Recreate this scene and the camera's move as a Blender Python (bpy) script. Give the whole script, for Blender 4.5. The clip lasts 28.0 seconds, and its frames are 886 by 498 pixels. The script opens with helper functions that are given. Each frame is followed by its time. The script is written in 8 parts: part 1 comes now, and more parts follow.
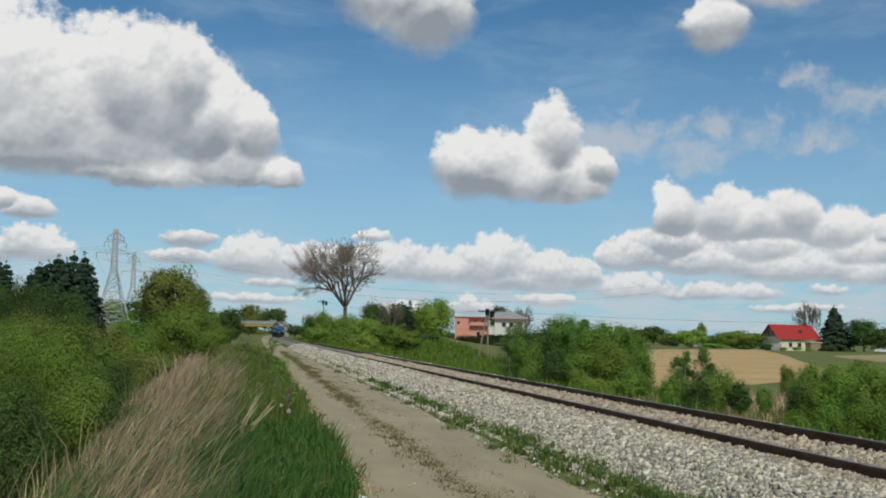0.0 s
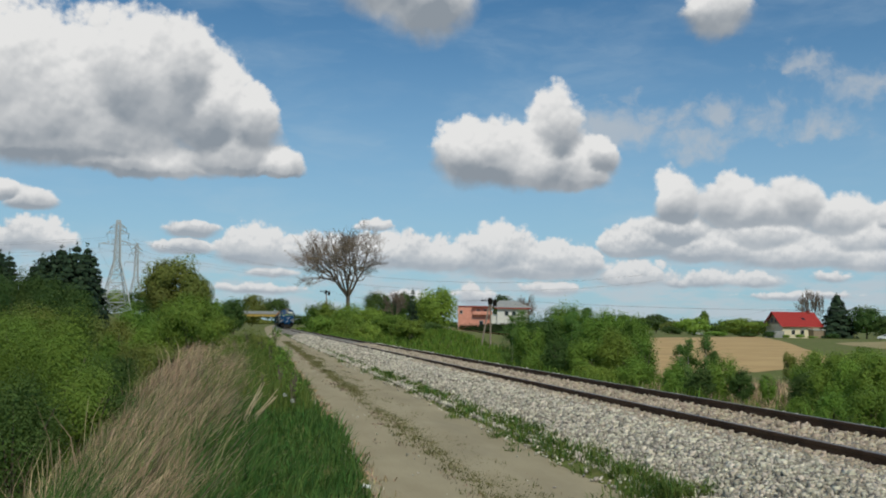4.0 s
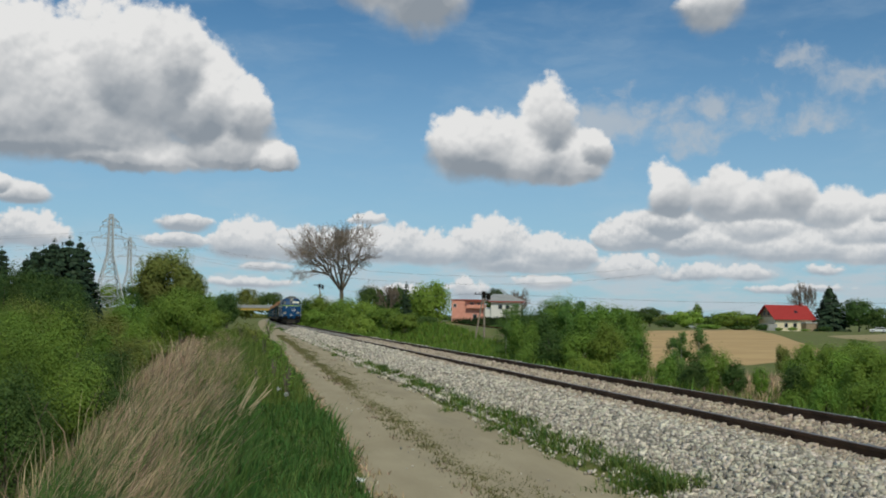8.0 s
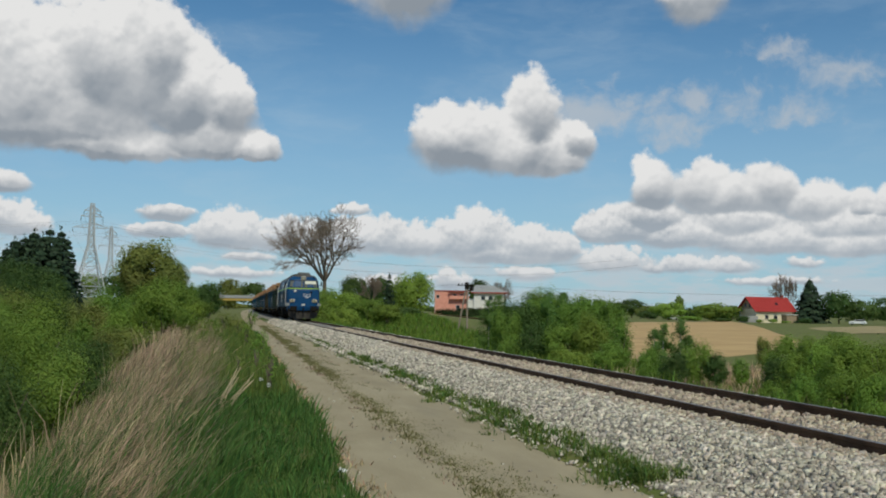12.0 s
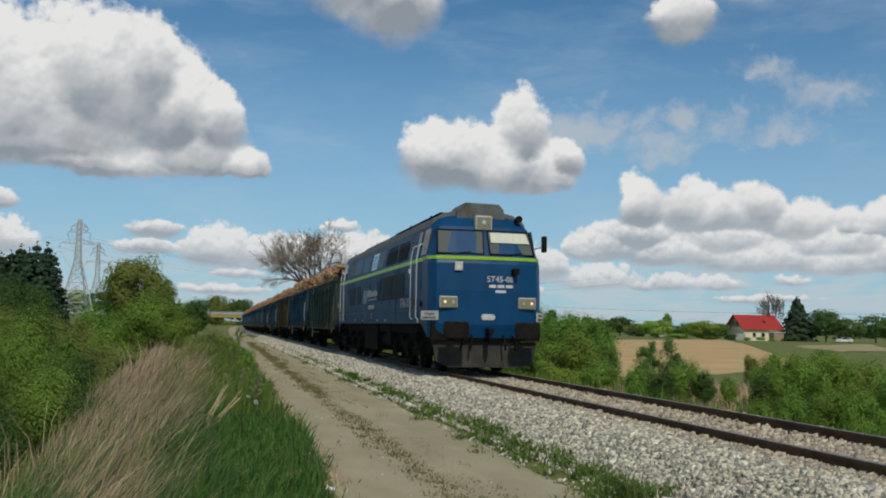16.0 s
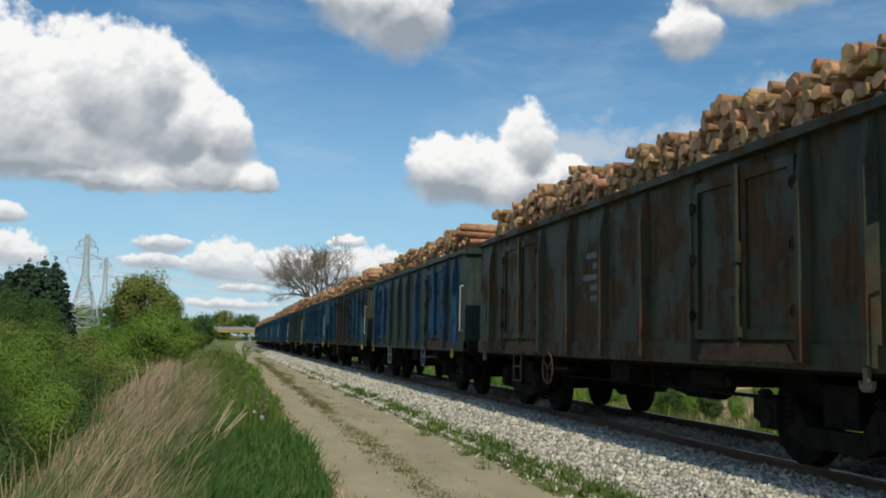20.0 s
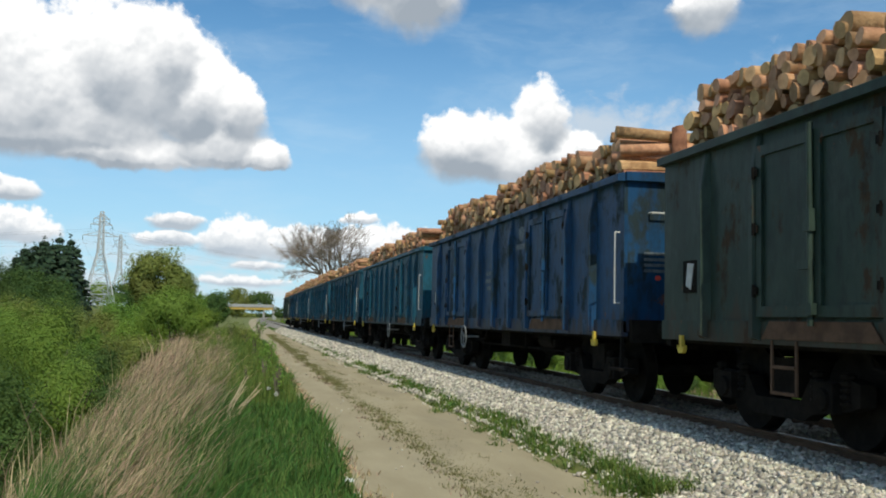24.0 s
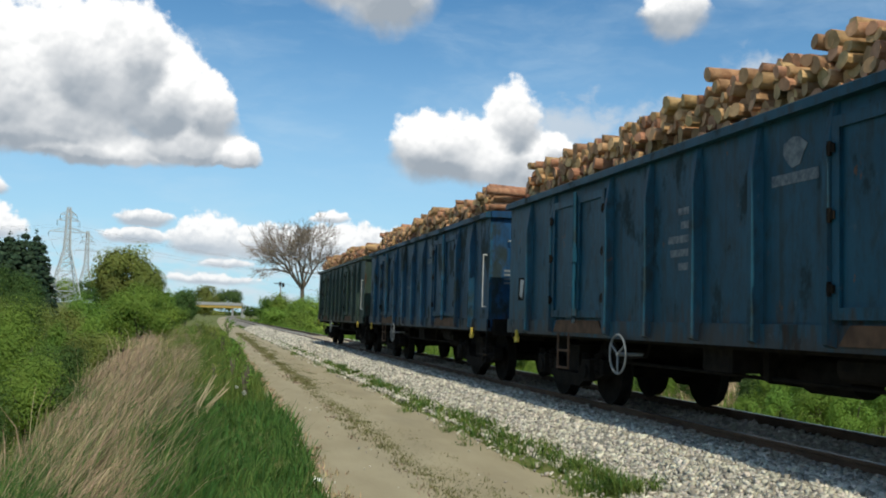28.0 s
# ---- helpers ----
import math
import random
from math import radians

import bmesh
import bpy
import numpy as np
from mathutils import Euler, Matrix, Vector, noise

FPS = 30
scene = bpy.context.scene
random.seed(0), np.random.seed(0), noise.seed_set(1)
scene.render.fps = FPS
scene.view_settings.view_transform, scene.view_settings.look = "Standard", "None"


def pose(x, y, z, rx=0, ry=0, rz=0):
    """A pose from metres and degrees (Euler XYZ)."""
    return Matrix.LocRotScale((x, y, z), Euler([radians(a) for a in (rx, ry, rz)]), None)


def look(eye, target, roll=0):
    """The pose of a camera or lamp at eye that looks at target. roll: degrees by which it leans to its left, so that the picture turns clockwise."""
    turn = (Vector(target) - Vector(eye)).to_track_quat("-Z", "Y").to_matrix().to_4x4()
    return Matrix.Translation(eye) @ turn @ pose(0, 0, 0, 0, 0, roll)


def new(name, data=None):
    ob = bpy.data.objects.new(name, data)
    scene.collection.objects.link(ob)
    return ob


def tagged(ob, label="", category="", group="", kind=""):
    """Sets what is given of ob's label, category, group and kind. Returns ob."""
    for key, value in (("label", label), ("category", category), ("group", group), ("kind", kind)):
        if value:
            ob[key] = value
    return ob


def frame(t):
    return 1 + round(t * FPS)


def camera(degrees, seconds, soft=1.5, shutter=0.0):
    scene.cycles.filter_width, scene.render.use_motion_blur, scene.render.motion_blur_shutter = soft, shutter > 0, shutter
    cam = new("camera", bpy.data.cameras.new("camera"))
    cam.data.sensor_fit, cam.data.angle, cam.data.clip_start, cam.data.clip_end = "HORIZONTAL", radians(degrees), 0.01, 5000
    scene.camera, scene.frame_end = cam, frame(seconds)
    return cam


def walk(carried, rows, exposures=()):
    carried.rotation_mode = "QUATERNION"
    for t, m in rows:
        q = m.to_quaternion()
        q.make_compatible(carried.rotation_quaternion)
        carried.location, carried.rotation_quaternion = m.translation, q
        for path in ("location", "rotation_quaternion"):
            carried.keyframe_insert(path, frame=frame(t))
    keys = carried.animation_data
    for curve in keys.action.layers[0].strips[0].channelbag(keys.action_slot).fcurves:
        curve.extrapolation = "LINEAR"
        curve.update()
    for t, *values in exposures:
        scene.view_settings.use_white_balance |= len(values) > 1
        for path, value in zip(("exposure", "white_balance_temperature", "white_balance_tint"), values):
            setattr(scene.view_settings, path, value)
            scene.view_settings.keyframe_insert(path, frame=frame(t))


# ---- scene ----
cam = camera(49.08, 28.0, soft=1.95)

EYE = 1.6                                   # eye height over the dirt road


def gaze(t, yaw, pitch, roll):
    """A hand-held turn on one spot: yaw to the right of the track, pitch up, lean."""
    return t, pose(0, 0, EYE, 90 + pitch, 0, -yaw) @ pose(0, 0, 0, 0, 0, roll)


PATH = [
    gaze(0, 11.26, 5.13, 1.13),
    gaze(0.5, 11.22, 5.42, 1.30),
    gaze(1, 11.25, 5.28, 1.19),
    gaze(1.5, 11.12, 5.07, 1.08),
    gaze(2, 11.12, 4.91, 1.04),
    gaze(2.5, 11.00, 4.88, 0.84),
    gaze(4.5, 11.29, 4.23, 0.82),
    gaze(5, 11.56, 3.92, 0.73),
    gaze(5.5, 11.53, 3.62, 0.44),
    gaze(6, 11.20, 3.55, 0.77),
    gaze(6.5, 11.84, 3.67, 0.78),
    gaze(7, 12.02, 3.50, 1.00),
    gaze(7.5, 11.63, 3.68, 0.81),
    gaze(8, 11.51, 4.12, 0.74),
    gaze(8.5, 11.61, 4.20, 0.82),
    gaze(9, 11.75, 3.92, 0.77),
    gaze(9.5, 11.76, 3.45, 0.75),
    gaze(10, 11.63, 3.57, 0.77),
    gaze(10.5, 12.12, 3.49, 0.94),
    gaze(11, 11.98, 3.53, 0.99),
    gaze(11.5, 12.35, 3.77, 0.87),
    gaze(12, 12.51, 3.60, 0.92),
    gaze(12.5, 12.54, 3.91, 1.13),
    gaze(14.5, 12.35, 3.59, 0.93),
    gaze(15, 12.34, 3.67, 1.06),
    gaze(15.5, 12.60, 4.19, 1.14),
    gaze(16, 13.17, 4.62, 1.05),
    gaze(16.5, 14.47, 4.78, 1.17),
    gaze(17, 15.87, 5.13, 1.43),
    gaze(17.5, 15.15, 5.13, 1.63),
    gaze(18, 14.10, 4.89, 1.23),
    gaze(18.5, 10.93, 4.72, 1.18),
    gaze(19, 11.31, 5.16, 1.31),
    gaze(19.5, 12.30, 5.74, 1.28),
    gaze(20, 12.75, 5.53, 1.21),
    gaze(20.5, 13.64, 5.52, 1.20),
    gaze(21, 13.13, 5.06, 1.05),
    gaze(21.5, 12.81, 4.90, 0.93),
    gaze(23.5, 13.90, 4.41, 1.36),
    gaze(24, 12.01, 4.18, 1.26),
    gaze(24.5, 11.78, 4.10, 1.10),
    gaze(25, 14.43, 4.06, 1.32),
    gaze(25.5, 12.29, 4.10, 1.11),
    gaze(26, 12.33, 4.22, 1.28),
    gaze(26.5, 13.07, 4.30, 1.48),
    gaze(27, 13.14, 4.32, 1.67),
    gaze(27.5, 13.41, 4.32, 1.63),
    gaze(28, 13.75, 4.21, 1.69),
]
walk(cam, PATH, exposures=[(0.0, -0.35), (4.0, -0.4), (15.0, -0.4), (17.0, -0.36), (18.0, -0.24), (20.0, -0.12), (24.0, 0.10), (28.0, 0.06)])

# ---- sky, sun ----
SUN_EL, SUN_AZ = radians(46), radians(181)      # azimuth clockwise from the track's far direction


def node(tree, kind, **sets):
    n = tree.nodes.new(kind)
    for k, v in sets.items():
        if k == "op":
            n.operation = v
        else:
            n.inputs[int(k[1:])].default_value = v
    return n


def math_node(tree, op, a, b=None, clamp=False):
    n = tree.nodes.new("ShaderNodeMath")
    n.operation, n.use_clamp = op, clamp
    for i, v in enumerate((a, b)):
        if v is None:
            continue
        if isinstance(v, (int, float)):
            n.inputs[i].default_value = v
        else:
            tree.links.new(v, n.inputs[i])
    return n.outputs[0]


def range_node(tree, value, a, b, c=0.0, d=1.0, smooth=True):
    n = tree.nodes.new("ShaderNodeMapRange")
    n.interpolation_type = "SMOOTHSTEP" if smooth else "LINEAR"
    for i, v in enumerate((a, b, c, d)):
        n.inputs[i + 1].default_value = v
    tree.links.new(value, n.inputs[0])
    return n.outputs[0]


def puff_group():
    """One heap of cloud over those before it: 1 at its middle, 0 at its rim, flatter below than above; with it goes its tone, 1 on its crown and 0 at its foot. The place is handed on from heap to heap."""
    g = bpy.data.node_groups.new("puff", "ShaderNodeTree")
    for name, kind in (("p", "NodeSocketVector"), ("before", "NodeSocketFloat"), ("tone", "NodeSocketFloat"), ("centre", "NodeSocketVector"), ("scale", "NodeSocketVector"), ("body", "NodeSocketFloat")):
        g.interface.new_socket(name, in_out="INPUT", socket_type=kind)
    for name in ("value", "tone"):
        g.interface.new_socket(name, in_out="OUTPUT", socket_type="NodeSocketFloat")
    a, z = g.nodes.new("NodeGroupInput"), g.nodes.new("NodeGroupOutput")
    s, c, k = (g.nodes.new("ShaderNodeSeparateXYZ") for _ in range(3))
    g.links.new(a.outputs[0], s.inputs[0])
    g.links.new(a.outputs[3], c.inputs[0])
    g.links.new(a.outputs[4], k.inputs[0])
    tiny = math_node(g, "MULTIPLY", a.outputs[1], 1e-7)
    x = math_node(g, "SUBTRACT", math_node(g, "ADD", s.outputs[0], tiny), c.outputs[0])
    y = math_node(g, "SUBTRACT", math_node(g, "ADD", s.outputs[1], tiny), c.outputs[1])
    x = math_node(g, "MULTIPLY", x, k.outputs[0])
    up = math_node(g, "MULTIPLY", math_node(g, "MAXIMUM", y, 0.0), k.outputs[1])
    dn = math_node(g, "MULTIPLY", math_node(g, "MINIMUM", y, 0.0), k.outputs[2])
    y = math_node(g, "ADD", up, dn)
    r = math_node(g, "SQRT", math_node(g, "ADD", math_node(g, "MULTIPLY", x, x), math_node(g, "MULTIPLY", y, y)))
    own = math_node(g, "MULTIPLY", math_node(g, "SUBTRACT", 1.0, r), a.outputs[5])
    m = g.nodes.new("ShaderNodeMath")
    m.operation = "SMOOTH_MAX"
    m.inputs[2].default_value = 0.22
    g.links.new(a.outputs[1], m.inputs[0])
    g.links.new(own, m.inputs[1])
    g.links.new(m.outputs[0], z.inputs[0])
    height = range_node(g, y, -0.55, 1.05)
    share = range_node(g, math_node(g, "SUBTRACT", own, a.outputs[1]), -0.22, 0.30)
    t = math_node(g, "ADD", a.outputs[2], math_node(g, "MULTIPLY", share, math_node(g, "SUBTRACT", height, a.outputs[2])))
    g.links.new(t, z.inputs[1])
    return g


PUFF = puff_group()
HEAPS = []


def heap(az, el, half, tall, deep, body=1.0):
    """A heap of a cumulus: its azimuth and foot in degrees, half width, height over and depth under the foot; a thin one has less body."""
    HEAPS.append((az, el, half, tall, deep, body))


# great heap
heap(-11.68, 10.42, 7.80, 7.12, 2.28)
heap(-6.73, 12.85, 4.69, 4.87, 4.69)
heap(-4.28, 13.67, 2.70, 3.85, 4.74)
heap(-2.62, 11.26, 3.22, 4.71, 2.72)
heap(-0.20, 10.91, 1.79, 3.04, 1.94)
heap(-1.28, 9.08, 3.24, 3.53, 0.71)
heap(1.16, 8.80, 1.97, 1.30, 0.33)
heap(-10.48, 9.45, 9.82, 4.85, 1.23)
heap(-14.55, 12.07, 5.71, 5.76, 2.96)
heap(-6.58, 8.63, 5.95, 1.88, 0.63)
heap(-21.17, 10.40, 8.60, 7.58, 3.07)
# small heaps beside it
heap(-12.08, 6.27, 1.65, 0.98, 0.43)
heap(-13.49, 6.78, 1.39, 0.90, 0.42)
heap(-11.71, 4.14, 2.44, 1.59, 0.61)
heap(-13.92, 3.89, 1.66, 1.35, 0.60)
# row over the horizon
heap(-3.53, 5.17, 1.73, 0.71, 0.6)
heap(-3.97, 4.06, 2.04, 0.71, 0.39)
heap(0.15, 3.93, 2.76, 1.90, 0.98)
heap(3.73, 3.85, 3.97, 1.59, 0.83)
heap(8.04, 3.77, 3.84, 1.83, 0.73)
heap(7.00, 5.68, 1.27, 0.56, 0.27)
heap(10.88, 3.64, 3.01, 1.67, 0.73)
heap(14.32, 3.68, 3.06, 2.66, 0.83)
heap(17.38, 3.54, 2.63, 1.83, 0.73)
heap(19.52, 3.49, 1.18, 1.32, 0.59)
heap(16.05, 3.20, 4.93, 1.33, 0.60)
# low heaps
heap(1.15, 2.80, 1.95, 0.46, 0.26, 0.6)
heap(0.21, 1.87, 3.24, 0.46, 0.26, 0.6)
heap(8.74, 1.28, 2.33, 0.80, 0.47, 0.6)
heap(13.01, 1.50, 1.40, 1.00, 0.67, 0.6)
heap(17.55, 2.12, 2.04, 0.80, 0.40, 0.6)
heap(22.28, 2.67, 2.71, 1.57, 0.46, 0.6)
heap(24.68, 2.52, 1.10, 0.52, 0.26, 0.6)
heap(26.41, 2.59, 1.85, 0.81, 0.32, 0.6)
heap(28.87, 2.53, 1.87, 0.83, 0.25, 0.6)
heap(33.03, 2.83, 1.15, 0.50, 0.25, 0.6)
heap(31.26, 1.80, 3.47, 0.38, 0.19, 0.6)
# bright heap
heap(12.65, 9.65, 2.42, 2.70, 1.82)
heap(14.33, 9.33, 3.01, 3.12, 1.49)
heap(16.51, 8.84, 3.98, 2.63, 1.06)
heap(19.01, 8.50, 2.24, 2.46, 0.72)
heap(20.16, 9.48, 1.38, 1.79, 0.98)
heap(17.80, 10.40, 2.00, 3.90, 1.70, 0.70)
heap(20.30, 11.40, 2.60, 1.60, 1.50, 0.19)
# high ragged pieces
heap(22.13, 11.55, 3.70, 1.29, 1.29, 0.13)
heap(26.30, 10.79, 1.94, 0.79, 0.89, 0.13)
heap(27.41, 12.17, 2.47, 0.82, 0.79, 0.13)
heap(31.42, 14.56, 1.49, 0.79, 0.49, 0.13)
heap(34.35, 13.42, 2.54, 0.90, 1.05, 0.13)
heap(32.56, 10.96, 2.03, 0.74, 0.55, 0.13)
# top pieces
heap(9.99, 18.54, 3.40, 2.48, 2.50, 0.9)
heap(8.44, 19.39, 4.60, 2.15, 2.20, 0.9)
heap(27.13, 17.71, 2.40, 1.81, 1.75, 0.8)
heap(31.49, 19.48, 5.24, 1.74, 1.20, 0.8)
# heaps over the fields
heap(24.69, 6.81, 1.52, 2.52, 1.67)
heap(27.43, 6.69, 1.85, 2.40, 1.50)
heap(31.08, 6.67, 1.83, 2.25, 1.49)
heap(29.21, 6.24, 4.45, 1.97, 1.14)
heap(33.65, 5.82, 2.40, 1.79, 1.07)
heap(35.92, 5.76, 1.10, 1.58, 0.43)
heap(38.10, 5.68, 2.11, 1.79, 0.42)
heap(22.93, 4.54, 2.55, 1.80, 0.65)
heap(26.73, 4.20, 3.97, 1.67, 0.58)
heap(31.29, 3.90, 4.59, 1.95, 0.63)
heap(35.32, 3.64, 3.01, 2.14, 0.55)
heap(21.25, 4.54, 1.30, 1.25, 0.53)
heap(38.60, 3.73, 2.59, 1.78, 0.59)
heap(24.60, 5.35, 3.00, 1.50, 1.00)
heap(29.60, 5.05, 4.20, 1.60, 1.00)
heap(35.20, 4.80, 3.60, 1.70, 1.00)


def cloud_group(name, heaps):
    """The heaps together: cover and tone at a place (azimuth, elevation) of the sky."""
    g = bpy.data.node_groups.new(name, "ShaderNodeTree")
    g.interface.new_socket("p", in_out="INPUT", socket_type="NodeSocketVector")
    for out in ("value", "tone"):
        g.interface.new_socket(out, in_out="OUTPUT", socket_type="NodeSocketFloat")
    a, z = g.nodes.new("NodeGroupInput"), g.nodes.new("NodeGroupOutput")
    best = None
    for az, el, half, tall, deep, body in heaps:
        n = g.nodes.new("ShaderNodeGroup")
        n.node_tree = PUFF
        g.links.new(a.outputs[0], n.inputs[0])
        n.inputs[1].default_value = -5.0
        if best is not None:
            g.links.new(best.outputs[0], n.inputs[1])
            g.links.new(best.outputs[1], n.inputs[2])
        n.inputs[3].default_value = (az, el, 0)
        n.inputs[4].default_value = (1 / half, 1 / tall, 1 / deep)
        n.inputs[5].default_value = body
        best = n
    g.links.new(best.outputs[0], z.inputs[0])
    g.links.new(best.outputs[1], z.inputs[1])
    return g


def noise_node(tree, vector, scale, detail=6.0, rough=0.55):
    n = tree.nodes.new("ShaderNodeTexNoise")
    n.inputs["Scale"].default_value, n.inputs["Detail"].default_value, n.inputs["Roughness"].default_value = scale, detail, rough
    tree.links.new(vector, n.inputs["Vector"])
    return n.outputs[0]


def mix_colour(tree, fac, a, b, blend="MIX"):
    n = tree.nodes.new("ShaderNodeMix")
    n.data_type, n.blend_type = "RGBA", blend
    for i, v in ((0, fac), (6, a), (7, b)):
        if isinstance(v, (int, float)):
            n.inputs[i].default_value = v
        elif isinstance(v, tuple):
            n.inputs[i].default_value = v if len(v) == 4 else (*v, 1)
        else:
            tree.links.new(v, n.inputs[i])
    return n.outputs[2]


def make_world():
    w = bpy.data.worlds.new("sky")
    scene.world = w
    w.use_nodes = True
    t = w.node_tree
    t.nodes.clear()
    out, bg = t.nodes.new("ShaderNodeOutputWorld"), t.nodes.new("ShaderNodeBackground")
    sky = t.nodes.new("ShaderNodeTexSky")
    sky.sky_type, sky.sun_disc = "NISHITA", False
    sky.sun_elevation, sky.sun_rotation = SUN_EL, SUN_AZ
    sky.air_density, sky.dust_density, sky.ozone_density = 1.0, 0.4, 2.0
    co = t.nodes.new("ShaderNodeTexCoord")
    s = t.nodes.new("ShaderNodeSeparateXYZ")
    t.links.new(co.outputs["Generated"], s.inputs[0])
    az = math_node(t, "MULTIPLY", math_node(t, "ARCTAN2", s.outputs[0], s.outputs[1]), 57.29578)
    el = math_node(t, "MULTIPLY", math_node(t, "ARCSINE", s.outputs[2]), 57.29578)
    c = t.nodes.new("ShaderNodeCombineXYZ")
    t.links.new(az, c.inputs[0])
    t.links.new(el, c.inputs[1])
    p = c.outputs[0]
    calm = range_node(t, el, 1.0, 14.0, 0.4, 1.0)
    # ragged rims: the place wanders with noise at two sizes
    def wander(vec, scale, amount, detail):
        n = t.nodes.new("ShaderNodeTexNoise")
        n.inputs["Scale"].default_value, n.inputs["Detail"].default_value, n.inputs["Roughness"].default_value = scale, detail, 0.6
        t.links.new(vec, n.inputs["Vector"])
        v = t.nodes.new("ShaderNodeVectorMath")
        v.operation = "MULTIPLY_ADD"
        t.links.new(n.outputs["Color"], v.inputs[0])
        v.inputs[1].default_value = (amount, amount, 0)
        v.inputs[2].default_value = (-amount / 2, -amount / 2, 0)
        k = t.nodes.new("ShaderNodeVectorMath")
        k.operation = "SCALE"
        t.links.new(v.outputs[0], k.inputs[0])
        t.links.new(calm, k.inputs["Scale"])
        o = t.nodes.new("ShaderNodeVectorMath")
        o.operation = "ADD"
        t.links.new(vec, o.inputs[0])
        t.links.new(k.outputs[0], o.inputs[1])
        return o.outputs[0]
    q = wander(wander(p, 0.35, 1.1, 1.0), 1.1, 0.75, 3.0)

    def moved(vec, dx, dy):
        o = t.nodes.new("ShaderNodeVectorMath")
        o.operation = "ADD"
        o.inputs[1].default_value = (dx, dy, 0)
        t.links.new(vec, o.inputs[0])
        return o.outputs[0]

    def billow(vec, scale):
        """Round heads with creases between them, head upon head."""
        n = t.nodes.new("ShaderNodeTexVoronoi")
        n.voronoi_dimensions, n.feature, n.normalize = "2D", "F1", True
        for k, v in (("Scale", scale), ("Detail", 2.0), ("Roughness", 0.5), ("Lacunarity", 2.2)):
            n.inputs[k].default_value = v
        t.links.new(vec, n.inputs["Vector"])
        return math_node(t, "SUBTRACT", 0.36, n.outputs["Distance"])

    def group(tree, vec):
        n = t.nodes.new("ShaderNodeGroup")
        n.node_tree = tree
        t.links.new(vec, n.inputs[0])
        return n
    # heads are smaller in the far clouds low over the land
    near = range_node(t, el, 5.2, 7.5)
    curl = wander(p, 1.8, 0.36, 5.0)
    def heads(dx, dy):
        v = moved(curl, dx, dy)
        lo, hi = billow(v, 1.25), billow(v, 0.42)
        return math_node(t, "ADD", lo, math_node(t, "MULTIPLY", near, math_node(t, "SUBTRACT", hi, lo)))
    h0, h1 = heads(0, 0), heads(-0.07, 0.26)
    cum = group(cloud_group("cumulus", [h for h in HEAPS if h[5] > 0.2]), q)
    f0, tone = cum.outputs[0], cum.outputs[1]
    fuzz = math_node(t, "SUBTRACT", noise_node(t, p, 1.6, 7.0, 0.62), 0.5)
    # the heads rise from the crowns; the feet are soft and flat
    crown = range_node(t, tone, 0.15, 0.6, 0.30, 1.0)
    body = math_node(t, "ADD", f0, math_node(t, "MULTIPLY", crown, math_node(t, "ADD", math_node(t, "MULTIPLY", h0, 0.62), math_node(t, "MULTIPLY", fuzz, 0.34))))
    rim = t.nodes.new("ShaderNodeMapRange")
    rim.interpolation_type = "SMOOTHSTEP"
    t.links.new(body, rim.inputs[0])
    rim.inputs[1].default_value = 0.0
    t.links.new(range_node(t, tone, 0.05, 0.6, 0.48, 0.20), rim.inputs[2])
    alpha = rim.outputs[0]
    # light from above: crowns and the upper flanks of the heads are bright, thin rims too
    relief = math_node(t, "MULTIPLY", math_node(t, "SUBTRACT", h0, h1), 1.25)
    relief = math_node(t, "ADD", relief, math_node(t, "MULTIPLY", fuzz, 0.20))
    relief = math_node(t, "MULTIPLY", relief, range_node(t, tone, 0.1, 0.7, 0.18, 1.0))
    broadly = math_node(t, "SUBTRACT", noise_node(t, q, 0.30, 3.0, 0.5), 0.5)
    lightness = math_node(t, "ADD", math_node(t, "ADD", range_node(t, tone, 0.05, 0.88, 0.0, 1.05), relief), math_node(t, "MULTIPLY", broadly, 1.3))
    shade = math_node(t, "SUBTRACT", 0.95, lightness, clamp=True)
    # thin ragged pieces, grey and half clear
    scrap = group(cloud_group("scraps", [h for h in HEAPS if h[5] <= 0.2]), wander(q, 1.6, 0.9, 3.0)).outputs[0]
    scrap = math_node(t, "ADD", math_node(t, "MULTIPLY", scrap, 5.0), math_node(t, "MULTIPLY", math_node(t, "SUBTRACT", noise_node(t, q, 0.65, 6.0, 0.58), 0.5), 3.0))
    scrap = math_node(t, "MULTIPLY", range_node(t, scrap, -0.35, 0.95), 0.72)
    # small far clouds in rows over the horizon, all round
    far = t.nodes.new("ShaderNodeVectorMath")
    far.operation = "MULTIPLY"
    far.inputs[1].default_value = (0.24, 0.85, 1)
    t.links.new(p, far.inputs[0])
    fn = noise_node(t, far.outputs[0], 1.0, 6.0, 0.6)
    low = math_node(t, "MULTIPLY", range_node(t, el, 5.5, 2.2), range_node(t, fn, 0.38, 0.60))
    low = math_node(t, "MULTIPLY", low, 0.72)
    # cumulus outside the view, spread on a flat layer
    den = math_node(t, "ADD", math_node(t, "MAXIMUM", s.outputs[2], 0.0), 0.12)
    pl = t.nodes.new("ShaderNodeCombineXYZ")
    t.links.new(math_node(t, "DIVIDE", s.outputs[0], den), pl.inputs[0])
    t.links.new(math_node(t, "DIVIDE", s.outputs[1], den), pl.inputs[1])
    on = noise_node(t, pl.outputs[0], 1.1, 6.0, 0.55)
    away = math_node(t, "ABSOLUTE", math_node(t, "SUBTRACT", az, 11.5))
    outside = math_node(t, "MAXIMUM", range_node(t, away, 33.0, 42.0), range_node(t, el, 22.0, 30.0))
